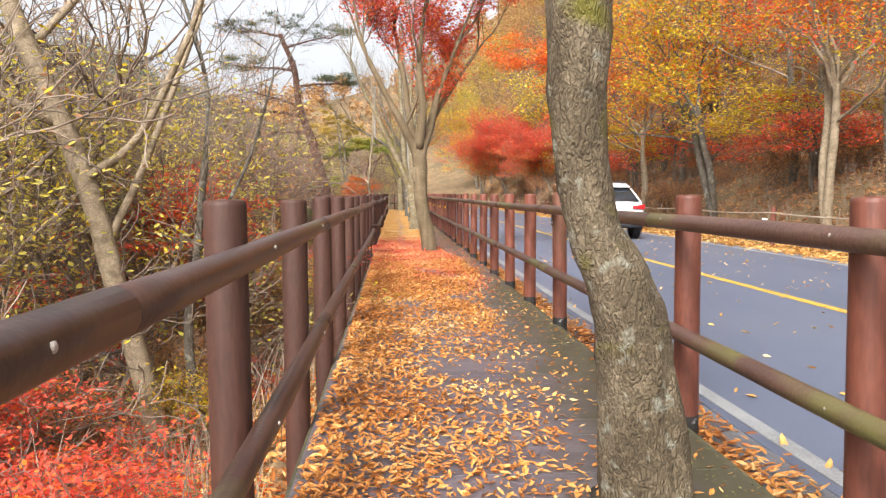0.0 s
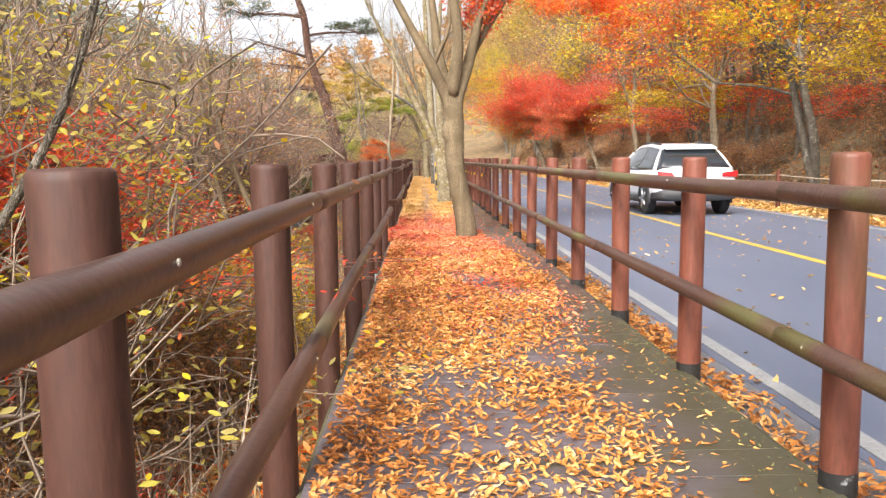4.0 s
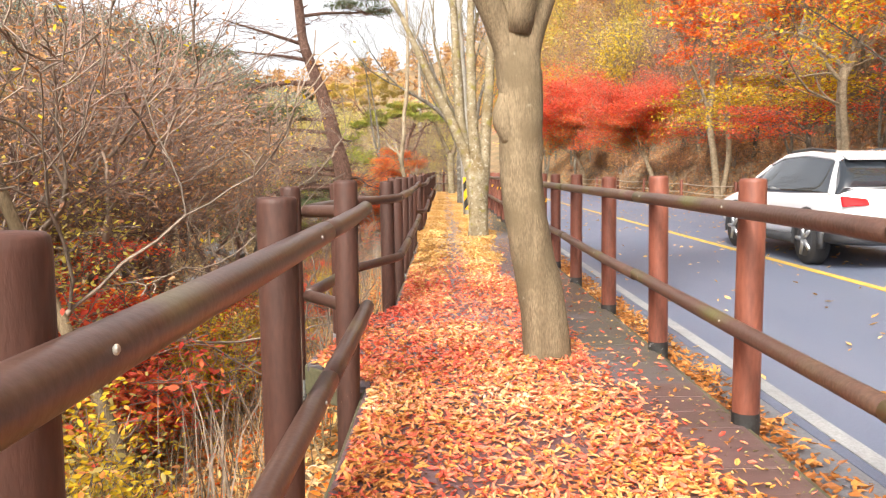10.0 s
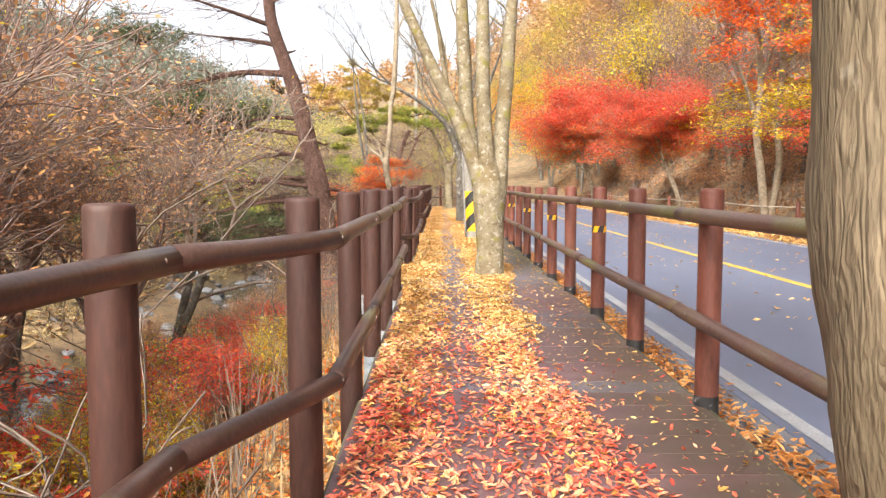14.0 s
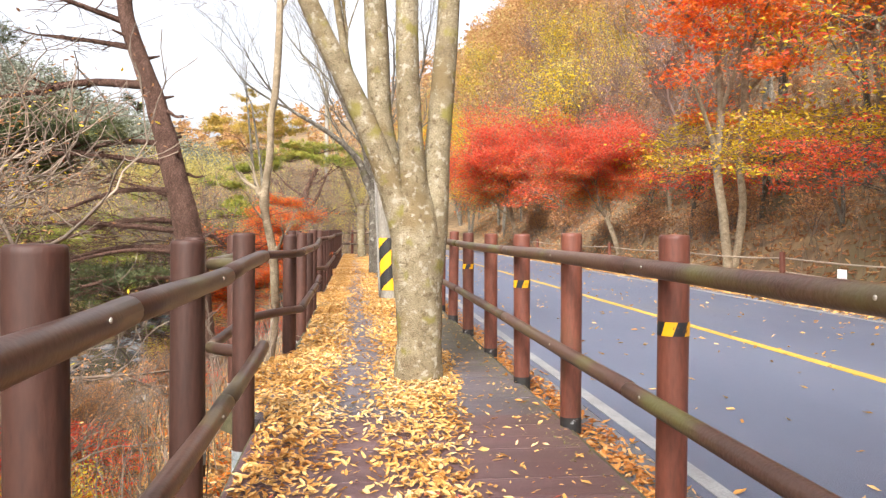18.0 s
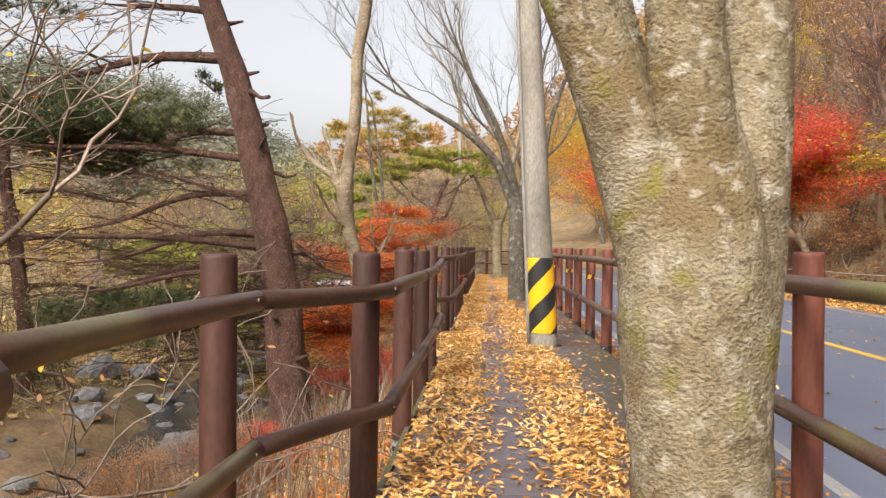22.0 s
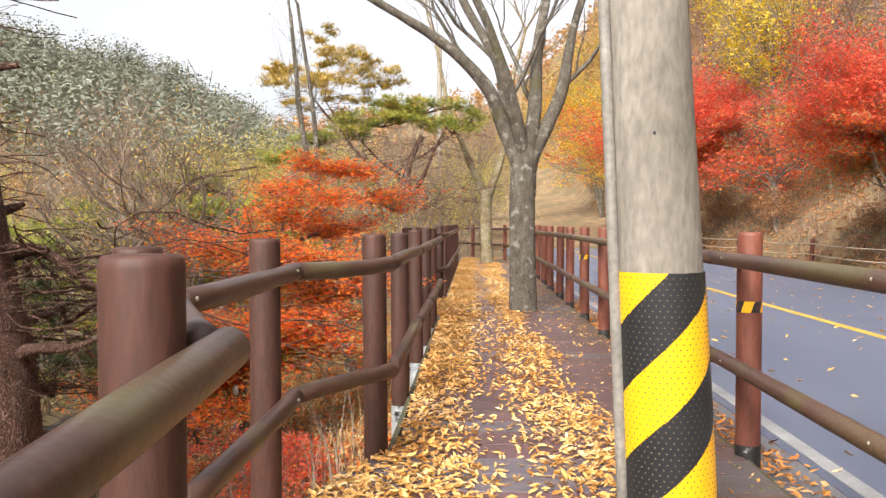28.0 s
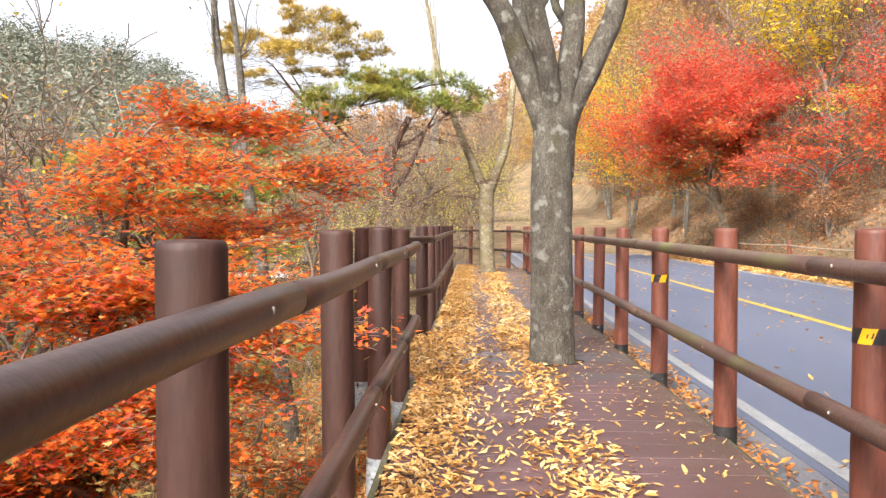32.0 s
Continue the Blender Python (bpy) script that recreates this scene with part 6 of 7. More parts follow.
pine("crooked_pine", "crooked pine with bright green flat pads over the walkway", -3.4, 57.0,
     [(-0.3, 0, -0.3, 0.24), (0.1, 0, 0.9, 0.21), (0.7, 0, 1.9, 0.19), (1.25, 0, 2.6, 0.17), (1.5, 0, 3.6, 0.15), (1.55, 0, 4.6, 0.12), (2.0, 0, 5.6, 0.08)],
     [bough(1.5, 0, 3.7, 1.3, -0.3, 2.2, 0.09), bough(1.15, 0, 3.4, -1.0, 0.3, 1.9, 0.08), bough(0.3, 0, 4.9, -1.4, 0.2, 2.0, 0.06), bough(1.5, 0, 4.4, -2.0, 0.4, 1.6, 0.06), bough(1.6, 0, 4.8, 1.5, 0.3, 1.0, 0.05), bough(0.6, 0, 1.6, -2.4, 0.4, 0.5, 0.06), bough(1.4, 0, 3.2, 2.3, 0.2, 1.1, 0.03), bough(-0.6, 0, 6.0, -0.9, 0.2, 1.0, 0.05)],
     [(-1.2, 0.2, 5.5, 0.9, 0.8, 0.16, 260), (-0.2, 0.2, 5.7, 1.2, 0.9, 0.2, 480), (0.8, 0.1, 6.1, 1.3, 0.9, 0.22, 600), (1.9, 0, 6.45, 1.3, 0.9, 0.25, 650), (2.9, 0, 6.1, 0.9, 0.8, 0.45, 420),
      (-1.8, 0.4, 5.0, 1.1, 0.8, 0.3, 400), (-0.9, 0.2, 4.1, 1.2, 0.8, 0.25, 400)],
     63, NEEDLE_BRIGHT, 0.28, [(-0.9, 0.3, 7.3, 1.5, 1.0, 0.35, 420), (-0.3, 0.2, 8.1, 1.1, 0.8, 0.3, 280), (0.6, 0.2, 7.4, 1.1, 0.8, 0.3, 260), (-2.1, 0.3, 7.3, 1.1, 0.8, 0.3, 260), (-1.0, 0.3, 8.7, 0.7, 0.6, 0.25, 140)] + [(-2.6 + 0.42 * k, 0.3 * math.sin(k * 2.3), 7.2 + 0.7 * math.sin(k * 1.9 + 0.6), 0.6, 0.6, 0.16, 90) for k in range(10)])
pine("young_pine", "bushy yellow-green pine on the far stream bank", -8.6, 59.0,
     [(0, 0, -0.3, 0.16), (0.1, 0, 1.2, 0.13), (0.0, 0, 2.4, 0.11), (0.1, 0, 3.6, 0.08)],
     [bough(0.05, 0, 1.4 + 0.3 * k, 2.1 * math.cos(k * 2.2), 2.1 * math.sin(k * 2.2), 0.2, 0.05) for k in range(9)],
     [(1.7 * math.cos(k * 2.2), 1.7 * math.sin(k * 2.2), 1.6 + 0.35 * k, 1.4, 1.3, 0.35, 500) for k in range(9)], 64, NEEDLE_BRIGHT, 0.3)
pine("young_pine", "bushy yellow-green pine on the far stream bank", -9.5, 50.0,
     [(0, 0, -0.3, 0.16), (0.1, 0, 1.2, 0.13), (0.0, 0, 2.4, 0.11), (0.1, 0, 3.2, 0.08)],
     [bough(0.05, 0, 1.2 + 0.3 * k, 2.1 * math.cos(k * 2.2), 2.1 * math.sin(k * 2.2), 0.2, 0.05) for k in range(7)],
     [(1.7 * math.cos(k * 2.2), 1.7 * math.sin(k * 2.2), 1.2 + 0.4 * k, 1.4, 1.3, 0.35, 450) for k in range(7)], 66, NEEDLE_BRIGHT, 0.3)
pine("young_pine", "bushy green pine among the bare trees", -10.5, 36.5,
     [(0, 0, -0.3, 0.16), (0.1, 0, 1.2, 0.13), (0.0, 0, 2.8, 0.11), (-0.2, 0, 5.2, 0.08)],
     [bough(0.05, 0, 1.9 + 0.45 * k, 2.2 * math.cos(k * 2.2), 2.2 * math.sin(k * 2.2), -0.1, 0.05) for k in range(8)],
     [(1.8 * math.cos(k * 2.2), 1.8 * math.sin(k * 2.2), 2.0 + 0.5 * k, 1.1, 1.0, 0.3, 200) for k in range(8)], 65, NEEDLE_BRIGHT, 0.24)

pine("young_pine", "bushy yellow-green pine behind the orange maple", -5.6, 51.5,
     [(0, 0, -0.3, 0.14), (0.1, 0, 1.2, 0.12), (0.0, 0, 2.8, 0.1), (0.1, 0, 4.6, 0.07)],
     [bough(0.05, 0, 2.0 + 0.35 * k, 1.7 * math.cos(k * 2.2), 1.7 * math.sin(k * 2.2), 0.2, 0.045) for k in range(8)],
     [(1.4 * math.cos(k * 2.2), 1.4 * math.sin(k * 2.2), 2.1 + 0.38 * k, 1.2, 1.0, 0.26, 420) for k in range(8)], 67, NEEDLE_BRIGHT, 0.28)

pine("young_pine", "low pine with sparse level boughs over the stream", -4.4, 43.4,
     [(0, 0, -0.3, 0.07), (0.05, 0, 0.7, 0.06), (0.15, 0, 1.5, 0.05), (0.1, 0, 2.3, 0.03)],
     [bough(0.05, 0, 0.7 + 0.3 * k, 1.2 * math.cos(k * 2.6 + 2.6), 1.2 * math.sin(k * 2.6 + 2.6), 0.1, 0.03) for k in range(6)],
     [(1.0 * math.cos(k * 2.6 + 2.6), 1.0 * math.sin(k * 2.6 + 2.6), 0.85 + 0.3 * k, 0.55, 0.5, 0.12, 110) for k in range(6)], 68, NEEDLE_BRIGHT, 0.2)

# the orange maple close to the railing
ob = empty("orange_maple", -2.5, 42.2, gz(-2.5, 42.2) - 0.1, "flame-orange maple in full leaf beside the railing", "tree")
rng_, nr_ = random.Random(71), np.random.default_rng(71)
starts = []
for k, (lx, ly, h) in enumerate(((0.35, 0.1, 3.0), (0.0, -0.2, 2.2), (0.4, 0.5, 3.6))):
    bole([(lx * 0.3, ly * 0.3, -0.2, 0.075), (lx * 0.6, ly * 0.6, h * 0.5, 0.05), (lx, ly, h, 0.012)], BARK_GREY, "trunk", ob, 12, 5, 0.005, 71 + k)
    starts.append(((lx, ly, h - 0.05), Vector((0.1, 0.1, 1)), 0.4, 0.012))
    for j in range(6):
        starts.append(((lx, ly, h * rng_.uniform(0.4, 1)), Vector((rng_.uniform(-1, 1), rng_.uniform(-1, 1), rng_.uniform(0.0, 0.8))), 0.6, 0.03))
out_, tips_ = crown_from(rng_, starts, 4, dict(wander=0.3, up=0.02, kids=2, side=2, spread=0.75, taper=0.6, flat=0.72, leafy=2))
place("bough_frame", branch_mesh("bough_frame", out_, 3, 0.003), TWIG_RED, ob)
pos_ = tip_cloud(nr_, tips_, 5, (0.13, 0.13, 0.025), 0.38)
place("crown", scatter("crown", pos_, nr_.uniform(0.7, 1.2, len(pos_)) * 0.055, LOBED, nr_, 0.4), L_FLAME, ob)
pos_ = tip_cloud(nr_, tips_, 3, (0.13, 0.13, 0.025), 0.18)
place("crown", scatter("crown", pos_, nr_.uniform(0.7, 1.2, len(pos_)) * 0.055, LOBED, nr_, 0.4), L_OLIVE, ob, "yellow-green leaves")
pos_ = tip_cloud(nr_, tips_, 3, (0.12, 0.12, 0.03), 0.15)
place("crown", scatter("crown", pos_, nr_.uniform(0.7, 1.2, len(pos_)) * 0.055, LOBED, nr_, 0.4), L_RED, ob, "red leaves")

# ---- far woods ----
# distance haze is painted into this colour: paler, greyer than the near needles
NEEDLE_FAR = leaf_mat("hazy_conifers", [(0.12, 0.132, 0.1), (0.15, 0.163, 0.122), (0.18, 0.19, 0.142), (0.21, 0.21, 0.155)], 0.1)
nw = np.random.default_rng(91)


def woods(name, label, n, xr, yr, keep, mat, size, per, hgt, tilt=1.2):
    x, y = nw.uniform(*xr, n), nw.uniform(*yr, n)
    ok = keep(x, y)
    x, y = x[ok], y[ok]
    z = ground_z(x, y)
    h = nw.uniform(*hgt, len(x))
    c = np.repeat(np.column_stack([x, y, z + h * 0.55]), per, 0)
    hh = np.repeat(h, per)
    dirs = nw.normal(0, 1, (len(c), 3))
    dirs /= np.linalg.norm(dirs, axis=1)[:, None]
    c += dirs * np.column_stack([hh * 0.33, hh * 0.33, hh * 0.48]) * (nw.random((len(c), 1)) ** 0.5)
    ob = place(name, scatter(name, c, nw.uniform(0.6, 1.3, len(c)) * size, OVAL, nw, tilt), mat)
    return tagged(ob, label, "woods", kind="stuff")


far = lambda x, y: (x > 32) | (y > 125)
woods("far_woods", "rust-brown autumn woods on the hillside", 420, (20, 110), (10, 260), far, L_RUST, 0.45, 330, (6, 11))
woods("far_woods", "golden woods on the hillside", 160, (14, 110), (70, 260), far, L_OLIVE, 0.45, 300, (6, 11))
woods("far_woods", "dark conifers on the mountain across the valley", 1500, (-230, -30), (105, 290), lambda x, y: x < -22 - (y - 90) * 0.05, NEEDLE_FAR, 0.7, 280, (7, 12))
woods("far_woods", "ochre woods across the valley", 260, (-90, -20), (45, 200), lambda x, y: x < -14, L_OLIVE, 0.55, 110, (2.5, 6))
woods("far_woods", "rusty woods across the valley", 220, (-90, -18), (40, 220), lambda x, y: x < -14, L_RUST, 0.55, 100, (2.5, 6))
woods("far_woods", "ochre woods closing the valley ahead", 260, (-30, 24), (100, 230), lambda x, y: (x < 0) | (x > 11) | (y > 142), L_OLIVE, 0.4, 330, (6, 11))
woods("far_woods", "rust and gold woods closing the road's end", 420, (6, 48), (104, 220), lambda x, y: (x > 12) | (y > 142), L_RUST, 0.45, 260, (6, 11))
woods("far_woods", "hazy woods on the distant ridge", 500, (-260, 260), (300, 430), lambda x, y: x < 400, L_RUST, 2.2, 60, (8, 14))


# ---- utility pole with the striped guard ----
pole = empty("utility_pole", 0.9, 36.1, -0.1, "leaning concrete utility pole with a yellow and black guard", "utility pole")
LEAN = -0.055
v, f = tube([(LEAN * z, 0, z) for z in np.linspace(-0.2, 8.5, 30)], [0.172 - 0.0105 * z for z in np.linspace(-0.2, 8.5, 30)], 32)
place("shaft", faces_mesh("shaft", [tuple(q) for q in v], f), CONCRETE, pole)


def wrap(z0, z1, n, rows, pick, lift, mats, name, label):
    """A sheet round the pole, cell by cell, its slanting bands chosen by pick."""
    vv, ff, mi = [], [], []
    for j in range(rows + 1):
        z = z0 + (z1 - z0) * j / rows
        r = 0.172 - 0.0105 * z + lift
        for k in range(n):
            a = 2 * math.pi * k / n
            vv.append((LEAN * z + r * math.cos(a), r * math.sin(a), z))
    for j in range(rows):
        for k in range(n):
            ff.append((j * n + k, j * n + (k + 1) % n, (j + 1) * n + (k + 1) % n, (j + 1) * n + k))
            mi.append(pick(k / n, (j + 0.5) / rows * (z1 - z0)))
    me = faces_mesh(name, vv, ff)
    for q in mats:
        me.materials.append(q)
    me.polygons.foreach_set("material_index", np.array(mi, np.int32))
    return place(name, me, None, pole, label)


wrap(0.26, 1.18, 220, 200, lambda u, z: int(((z / 0.5) - u * 2.0 + 0.15) % 1.0 < 0.5), 0.006, (YELLOW, BLACK), "striped_guard", "embossed yellow and black striped guard sheet")
dots_v, dots_f = [], []
for j in range(46):
    z = 0.275 + j * 0.0197
    for k in range(40):
        a = 2 * math.pi * (k + 0.5 * (j % 2)) / 40
        r = 0.172 - 0.0105 * z + 0.006
        c = Vector((LEAN * z + r * math.cos(a), r * math.sin(a), z))
        o = Vector((math.cos(a), math.sin(a), 0))
        t = Vector((-math.sin(a), math.cos(a), 0))
        b = len(dots_v)
        dots_v += [c + t * 0.004, c + Vector((0, 0, 0.004)), c - t * 0.004, c - Vector((0, 0, 0.004)), c + o * 0.0025]
        dots_f += [(b, b + 1, b + 4), (b + 1, b + 2, b + 4), (b + 2, b + 3, b + 4), (b + 3, b, b + 4)]
STUD = plain("stud", (0.1, 0.09, 0.05), 0.45)
place("studs", faces_mesh("studs", [tuple(q) for q in dots_v], dots_f), STUD, pole, "small raised studs")["kind"] = "stuff"
v, f = tube([(LEAN * z - 0.186 + 0.0105 * z, -0.035, z) for z in np.linspace(0, 5, 12)], [0.022] * 12, 10)
place("conduit", faces_mesh("conduit", [tuple(q) for q in v], f), surf("pale_conduit", [(0.16, 0.15, 0.13), (0.25, 0.235, 0.21)], 3, 0.6, 0.1, 40), pole, "pale cable conduit up the side")
for z in (1.68, 2.36, 3.0):
    for a in (-1.75,):
        r = 0.172 - 0.0105 * z
        v, f = tube([(LEAN * z + r * 0.9 * math.cos(a), r * 0.9 * math.sin(a), z), (LEAN * z + (r + 0.004) * math.cos(a), (r + 0.004) * math.sin(a), z)], [0.006, 0.006], 10)
        place("step_hole", faces_mesh("step_hole", [tuple(q) for q in v], f), BLACK, pole, "dark step-bolt hole")
far_pole = empty("utility_pole", -1.6, 74, -0.3, "slim grey utility pole among the far trees", "utility pole")
v, f = tube([(0, 0, 0), (0, 0, 5), (0, 0, 11)], [0.16, 0.14, 0.11], 16)
place("shaft", faces_mesh("shaft", [tuple(q) for q in v], f), CONCRETE, far_pole)

# ---- cars on the road ----
PAINT = plain("white_car_paint", (0.74, 0.75, 0.77), 0.25, 0, 0.6)
CLAD = plain("dark_cladding", (0.03, 0.031, 0.034), 0.55)
TYRE = plain("tyre_rubber", (0.018, 0.018, 0.019), 0.8)
RIM = plain("alloy_rim", (0.5, 0.51, 0.52), 0.3, 0.9)
CAR_GLASS = plain("dark_car_glass", (0.015, 0.02, 0.026), 0.05, 0, 0.5)
TAIL = plain("red_tail_lamp", (0.5, 0.01, 0.012), 0.2, 0, 0.5)
PLATE = plain("number_plate", (0.75, 0.76, 0.74), 0.4)


def loft(name, secs, mat, parent, label=""):
    """A closed skin through cross-sections of (y, [(x, z), ...])."""
    vv, ff = [], []
    k = len(secs[0][1])
    for y, ring in secs:
        vv += [(x, y, z) for x, z in ring]
    for i in range(len(secs) - 1):
        for j in range(k):
            ff.append((i * k + j, i * k + (j + 1) % k, (i + 1) * k + (j + 1) % k, (i + 1) * k + j))
    ff.append(tuple(range(k)))
    ff.append(tuple(range((len(secs) - 1) * k, len(secs) * k))[::-1])
    bm = bmesh.new()
    bv = [bm.verts.new(q) for q in vv]
    for q in ff:
        bm.faces.new([bv[i] for i in q])
    bmesh.ops.recalc_face_normals(bm, faces=bm.faces[:])
    return part(name, bm, mat, parent, label, True)


def hull(w, z0, z1, n=8.0, k=36):
    """A rounded-box cross-section of a body, w wide from z0 to z1."""
    out = []
    for i in range(k):
        a = 2 * math.pi * (i + 0.5) / k
        c, d = math.cos(a), math.sin(a)
        out.append((w / 2 * math.copysign(abs(c) ** (2 / n), c), (z0 + z1) / 2 + (z1 - z0) / 2 * math.copysign(abs(d) ** (2 / n), d)))
    return out


def cabin(w0, w1, z0, z1, k=9):
    """A cross-section of a greenhouse: sides leaning in, shoulders rounded into the roof."""
    a, b = w0 / 2, w1 / 2
    side = [(a + (b - a) * t ** 1.2, z0 + (z1 - z0) * (0.86 * t)) for t in np.linspace(0, 1, k)]
    top = [(b * (1 - 0.16 * t ** 1.5), z0 + (z1 - z0) * (0.86 + 0.14 * math.sin(t * math.pi / 2))) for t in (0.35, 0.7, 1.0)]
    half = side + top
    return half + [(-x, z) for x, z in half[::-1]]


def blend(stations, y):
    """Values between stations (y, a, b, ...), taken in straight steps."""
    q = np.array(stations, float)
    return [float(np.interp(y, q[:, 0], q[:, i])) for i in range(1, q.shape[1])]


def plate(name, pts, mat, car, label="", thick=0.012):
    """A thin panel through corner points, with thickness both ways along its normal."""
    bm = bmesh.new()
    f = bm.faces.new([bm.verts.new(p) for p in pts])
    f.normal_update()
    n_ = f.normal.copy()
    ext = bmesh.ops.extrude_face_region(bm, geom=bm.faces[:])
    bmesh.ops.translate(bm, verts=[g for g in ext["geom"] if isinstance(g, bmesh.types.BMVert)], vec=n_ * thick)
    bmesh.ops.translate(bm, verts=bm.verts[:], vec=n_ * (-thick / 2))
    bmesh.ops.recalc_face_normals(bm, faces=bm.faces[:])
    bmesh.ops.bevel(bm, geom=bm.edges[:], offset=thick * 0.25, segments=1, affect="EDGES")
    return part(name, bm, mat, car, label)


def make_car(name, label, x, y, turn, paint, body, cab, wheels, wheel_r, pillars, suv):
    """A car with its tail at its own y = 0 and its nose ahead: body and cab by stations along it."""
    car = empty(name, x, y, -0.1, label, "car")
    car.matrix_basis = pose(x, y, -0.1, 0, 0, turn)
    ys = np.linspace(body[0][0], body[-1][0], 40)
    loft("body", [(v, hull(*blend(body, v), 5.0)) for v in ys], paint, car)
    cy = np.linspace(cab[0][0], cab[-1][0], 26)
    loft("greenhouse", [(v, cabin(*blend(cab, v))) for v in cy], CAR_GLASS, car, "dark tinted windows")
    roof = [(v, blend(cab, v)) for v in np.linspace(pillars[0], pillars[-1], 16)]
    loft("roof", [(v, [(px * 1.012, pz + 0.008) for px, pz in cabin(*q)][8:-8] + [(-q[1] / 2 * 0.9, q[3] - 0.09), (q[1] / 2 * 0.9, q[3] - 0.09)]) for v, q in roof], paint, car)
    for s in (-1, 1):
        for v, rake in zip((pillars[0], pillars[-1]), (0.3, -0.62)):
            v0 = v - rake if suv or v != pillars[0] else v - 0.75
            q0, q1 = blend(cab, v0), blend(cab, v)
            z0 = q0[2] + 0.02
            pts = [(s * (q0[0] / 2 + 0.004), v0, z0), (s * ((q0[0] + q1[1]) / 4 + 0.012), (v0 + v) / 2, (z0 + q1[3]) / 2 - 0.01), (s * (q1[1] / 2 + 0.006), v, q1[2] + (q1[3] - q1[2]) * 0.86)]
            vv, f = tube(pts, [0.05, 0.034, 0.03] if v == pillars[0] else [0.032, 0.026, 0.024], 8)
            place("pillar", faces_mesh("pillar", [tuple(p) for p in vv], f), paint, car)
        q = blend(cab, pillars[2] + 0.35)
        bm = bmesh.new()
        bmesh.ops.create_uvsphere(bm, u_segments=14, v_segments=9, radius=0.12, matrix=Matrix.LocRotScale((s * (q[0] / 2 + 0.13), pillars[2] + 0.42, q[2] + 0.09), None, (1, 0.6, 0.7)))
        part("mirror", bm, paint, car, "", True)
        for v in wheels:
            w = blend(body, v)[0] / 2
            vv, f = tube([(s * (w - 0.2), v, wheel_r), (s * (w - 0.19), v, wheel_r), (s * (w - 0.01), v, wheel_r), (s * (w + 0.012), v, wheel_r)], [wheel_r * 0.9, wheel_r, wheel_r, wheel_r * 0.93], 32)
            wheel = place("wheel", faces_mesh("wheel", [tuple(p) for p in vv], f), TYRE, car, "black tyre")
            vv, f = tube([(s * (w + 0.005), v, wheel_r), (s * (w + 0.018), v, wheel_r)], [wheel_r * 0.7, wheel_r * 0.66], 28)
            place("rim", faces_mesh("rim", [tuple(p) for p in vv], f), CLAD, wheel)
            for k in range(5):
                a = k * 1.2566
                vv, f = tube([(s * (w + 0.02), v, wheel_r), (s * (w + 0.02), v + wheel_r * 0.64 * math.cos(a), wheel_r + wheel_r * 0.64 * math.sin(a))], [0.04, 0.03], 6)
                place("spoke", faces_mesh("spoke", [tuple(p) for p in vv], f), RIM, wheel)
            arc = [(s * (w - 0.03), v + wheel_r * 1.14 * math.cos(a), wheel_r + wheel_r * 1.14 * math.sin(a)) for a in np.linspace(-0.25, math.pi + 0.25, 15)]
            vv, f = tube(arc, [0.055] * 15, 8)
            place("arch_trim", faces_mesh("arch_trim", [tuple(p) for p in vv], f), CLAD if suv else TYRE, car)
        sill = [(s * (blend(body, v)[0] / 2 - 0.02), v, blend(body, v)[1] + 0.05) for v in np.linspace(wheels[0] + 0.4, wheels[1] - 0.4, 6)]
        vv, f = tube(sill, [0.075] * 6, 8)
        place("sill", faces_mesh("sill", [tuple(p) for p in vv], f), CLAD, car)
    return car


suv = make_car("white_suv", "white sport utility car with dark windows on the far lane", 6.15, 23.4, 0, PAINT,
               [(0, 1.6, 0.42, 0.98), (0.1, 1.78, 0.36, 1.06), (0.5, 1.86, 0.32, 1.08), (1.6, 1.88, 0.28, 1.06), (3.2, 1.88, 0.28, 1.04), (3.9, 1.84, 0.3, 0.98), (4.45, 1.74, 0.34, 0.88), (4.7, 1.5, 0.42, 0.74)],
               [(0.16, 1.66, 1.5, 0.98, 1.1), (0.34, 1.7, 1.36, 0.98, 1.3), (0.66, 1.72, 1.26, 0.98, 1.52), (1.5, 1.74, 1.28, 0.98, 1.6), (2.3, 1.74, 1.28, 0.98, 1.57), (2.8, 1.72, 1.32, 0.98, 1.44), (3.6, 1.62, 1.5, 0.96, 1.05)],
               (0.85, 3.6), 0.36, (0.6, 1.3, 2.1, 2.75), True)
plate("tailgate", [(-0.72, 0.0, 0.64), (0.72, 0.0, 0.64), (0.76, 0.06, 1.04), (-0.76, 0.06, 1.04)], PAINT, suv, "", 0.05)
plate("spoiler", [(-0.58, 0.44, 1.47), (0.58, 0.44, 1.47), (0.56, 0.76, 1.55), (-0.56, 0.76, 1.55)], PAINT, suv, "", 0.045)
loft("bumper", [(-0.06, hull(1.5, 0.36, 0.58, 4)), (0.0, hull(1.74, 0.33, 0.6, 4)), (0.3, hull(1.88, 0.31, 0.56, 4))], CLAD, suv, "dark lower bumper")
plate("number_plate", [(-0.26, -0.035, 0.7), (0.26, -0.035, 0.7), (0.26, -0.025, 0.82), (-0.26, -0.025, 0.82)], PLATE, suv, "pale number plate", 0.02)
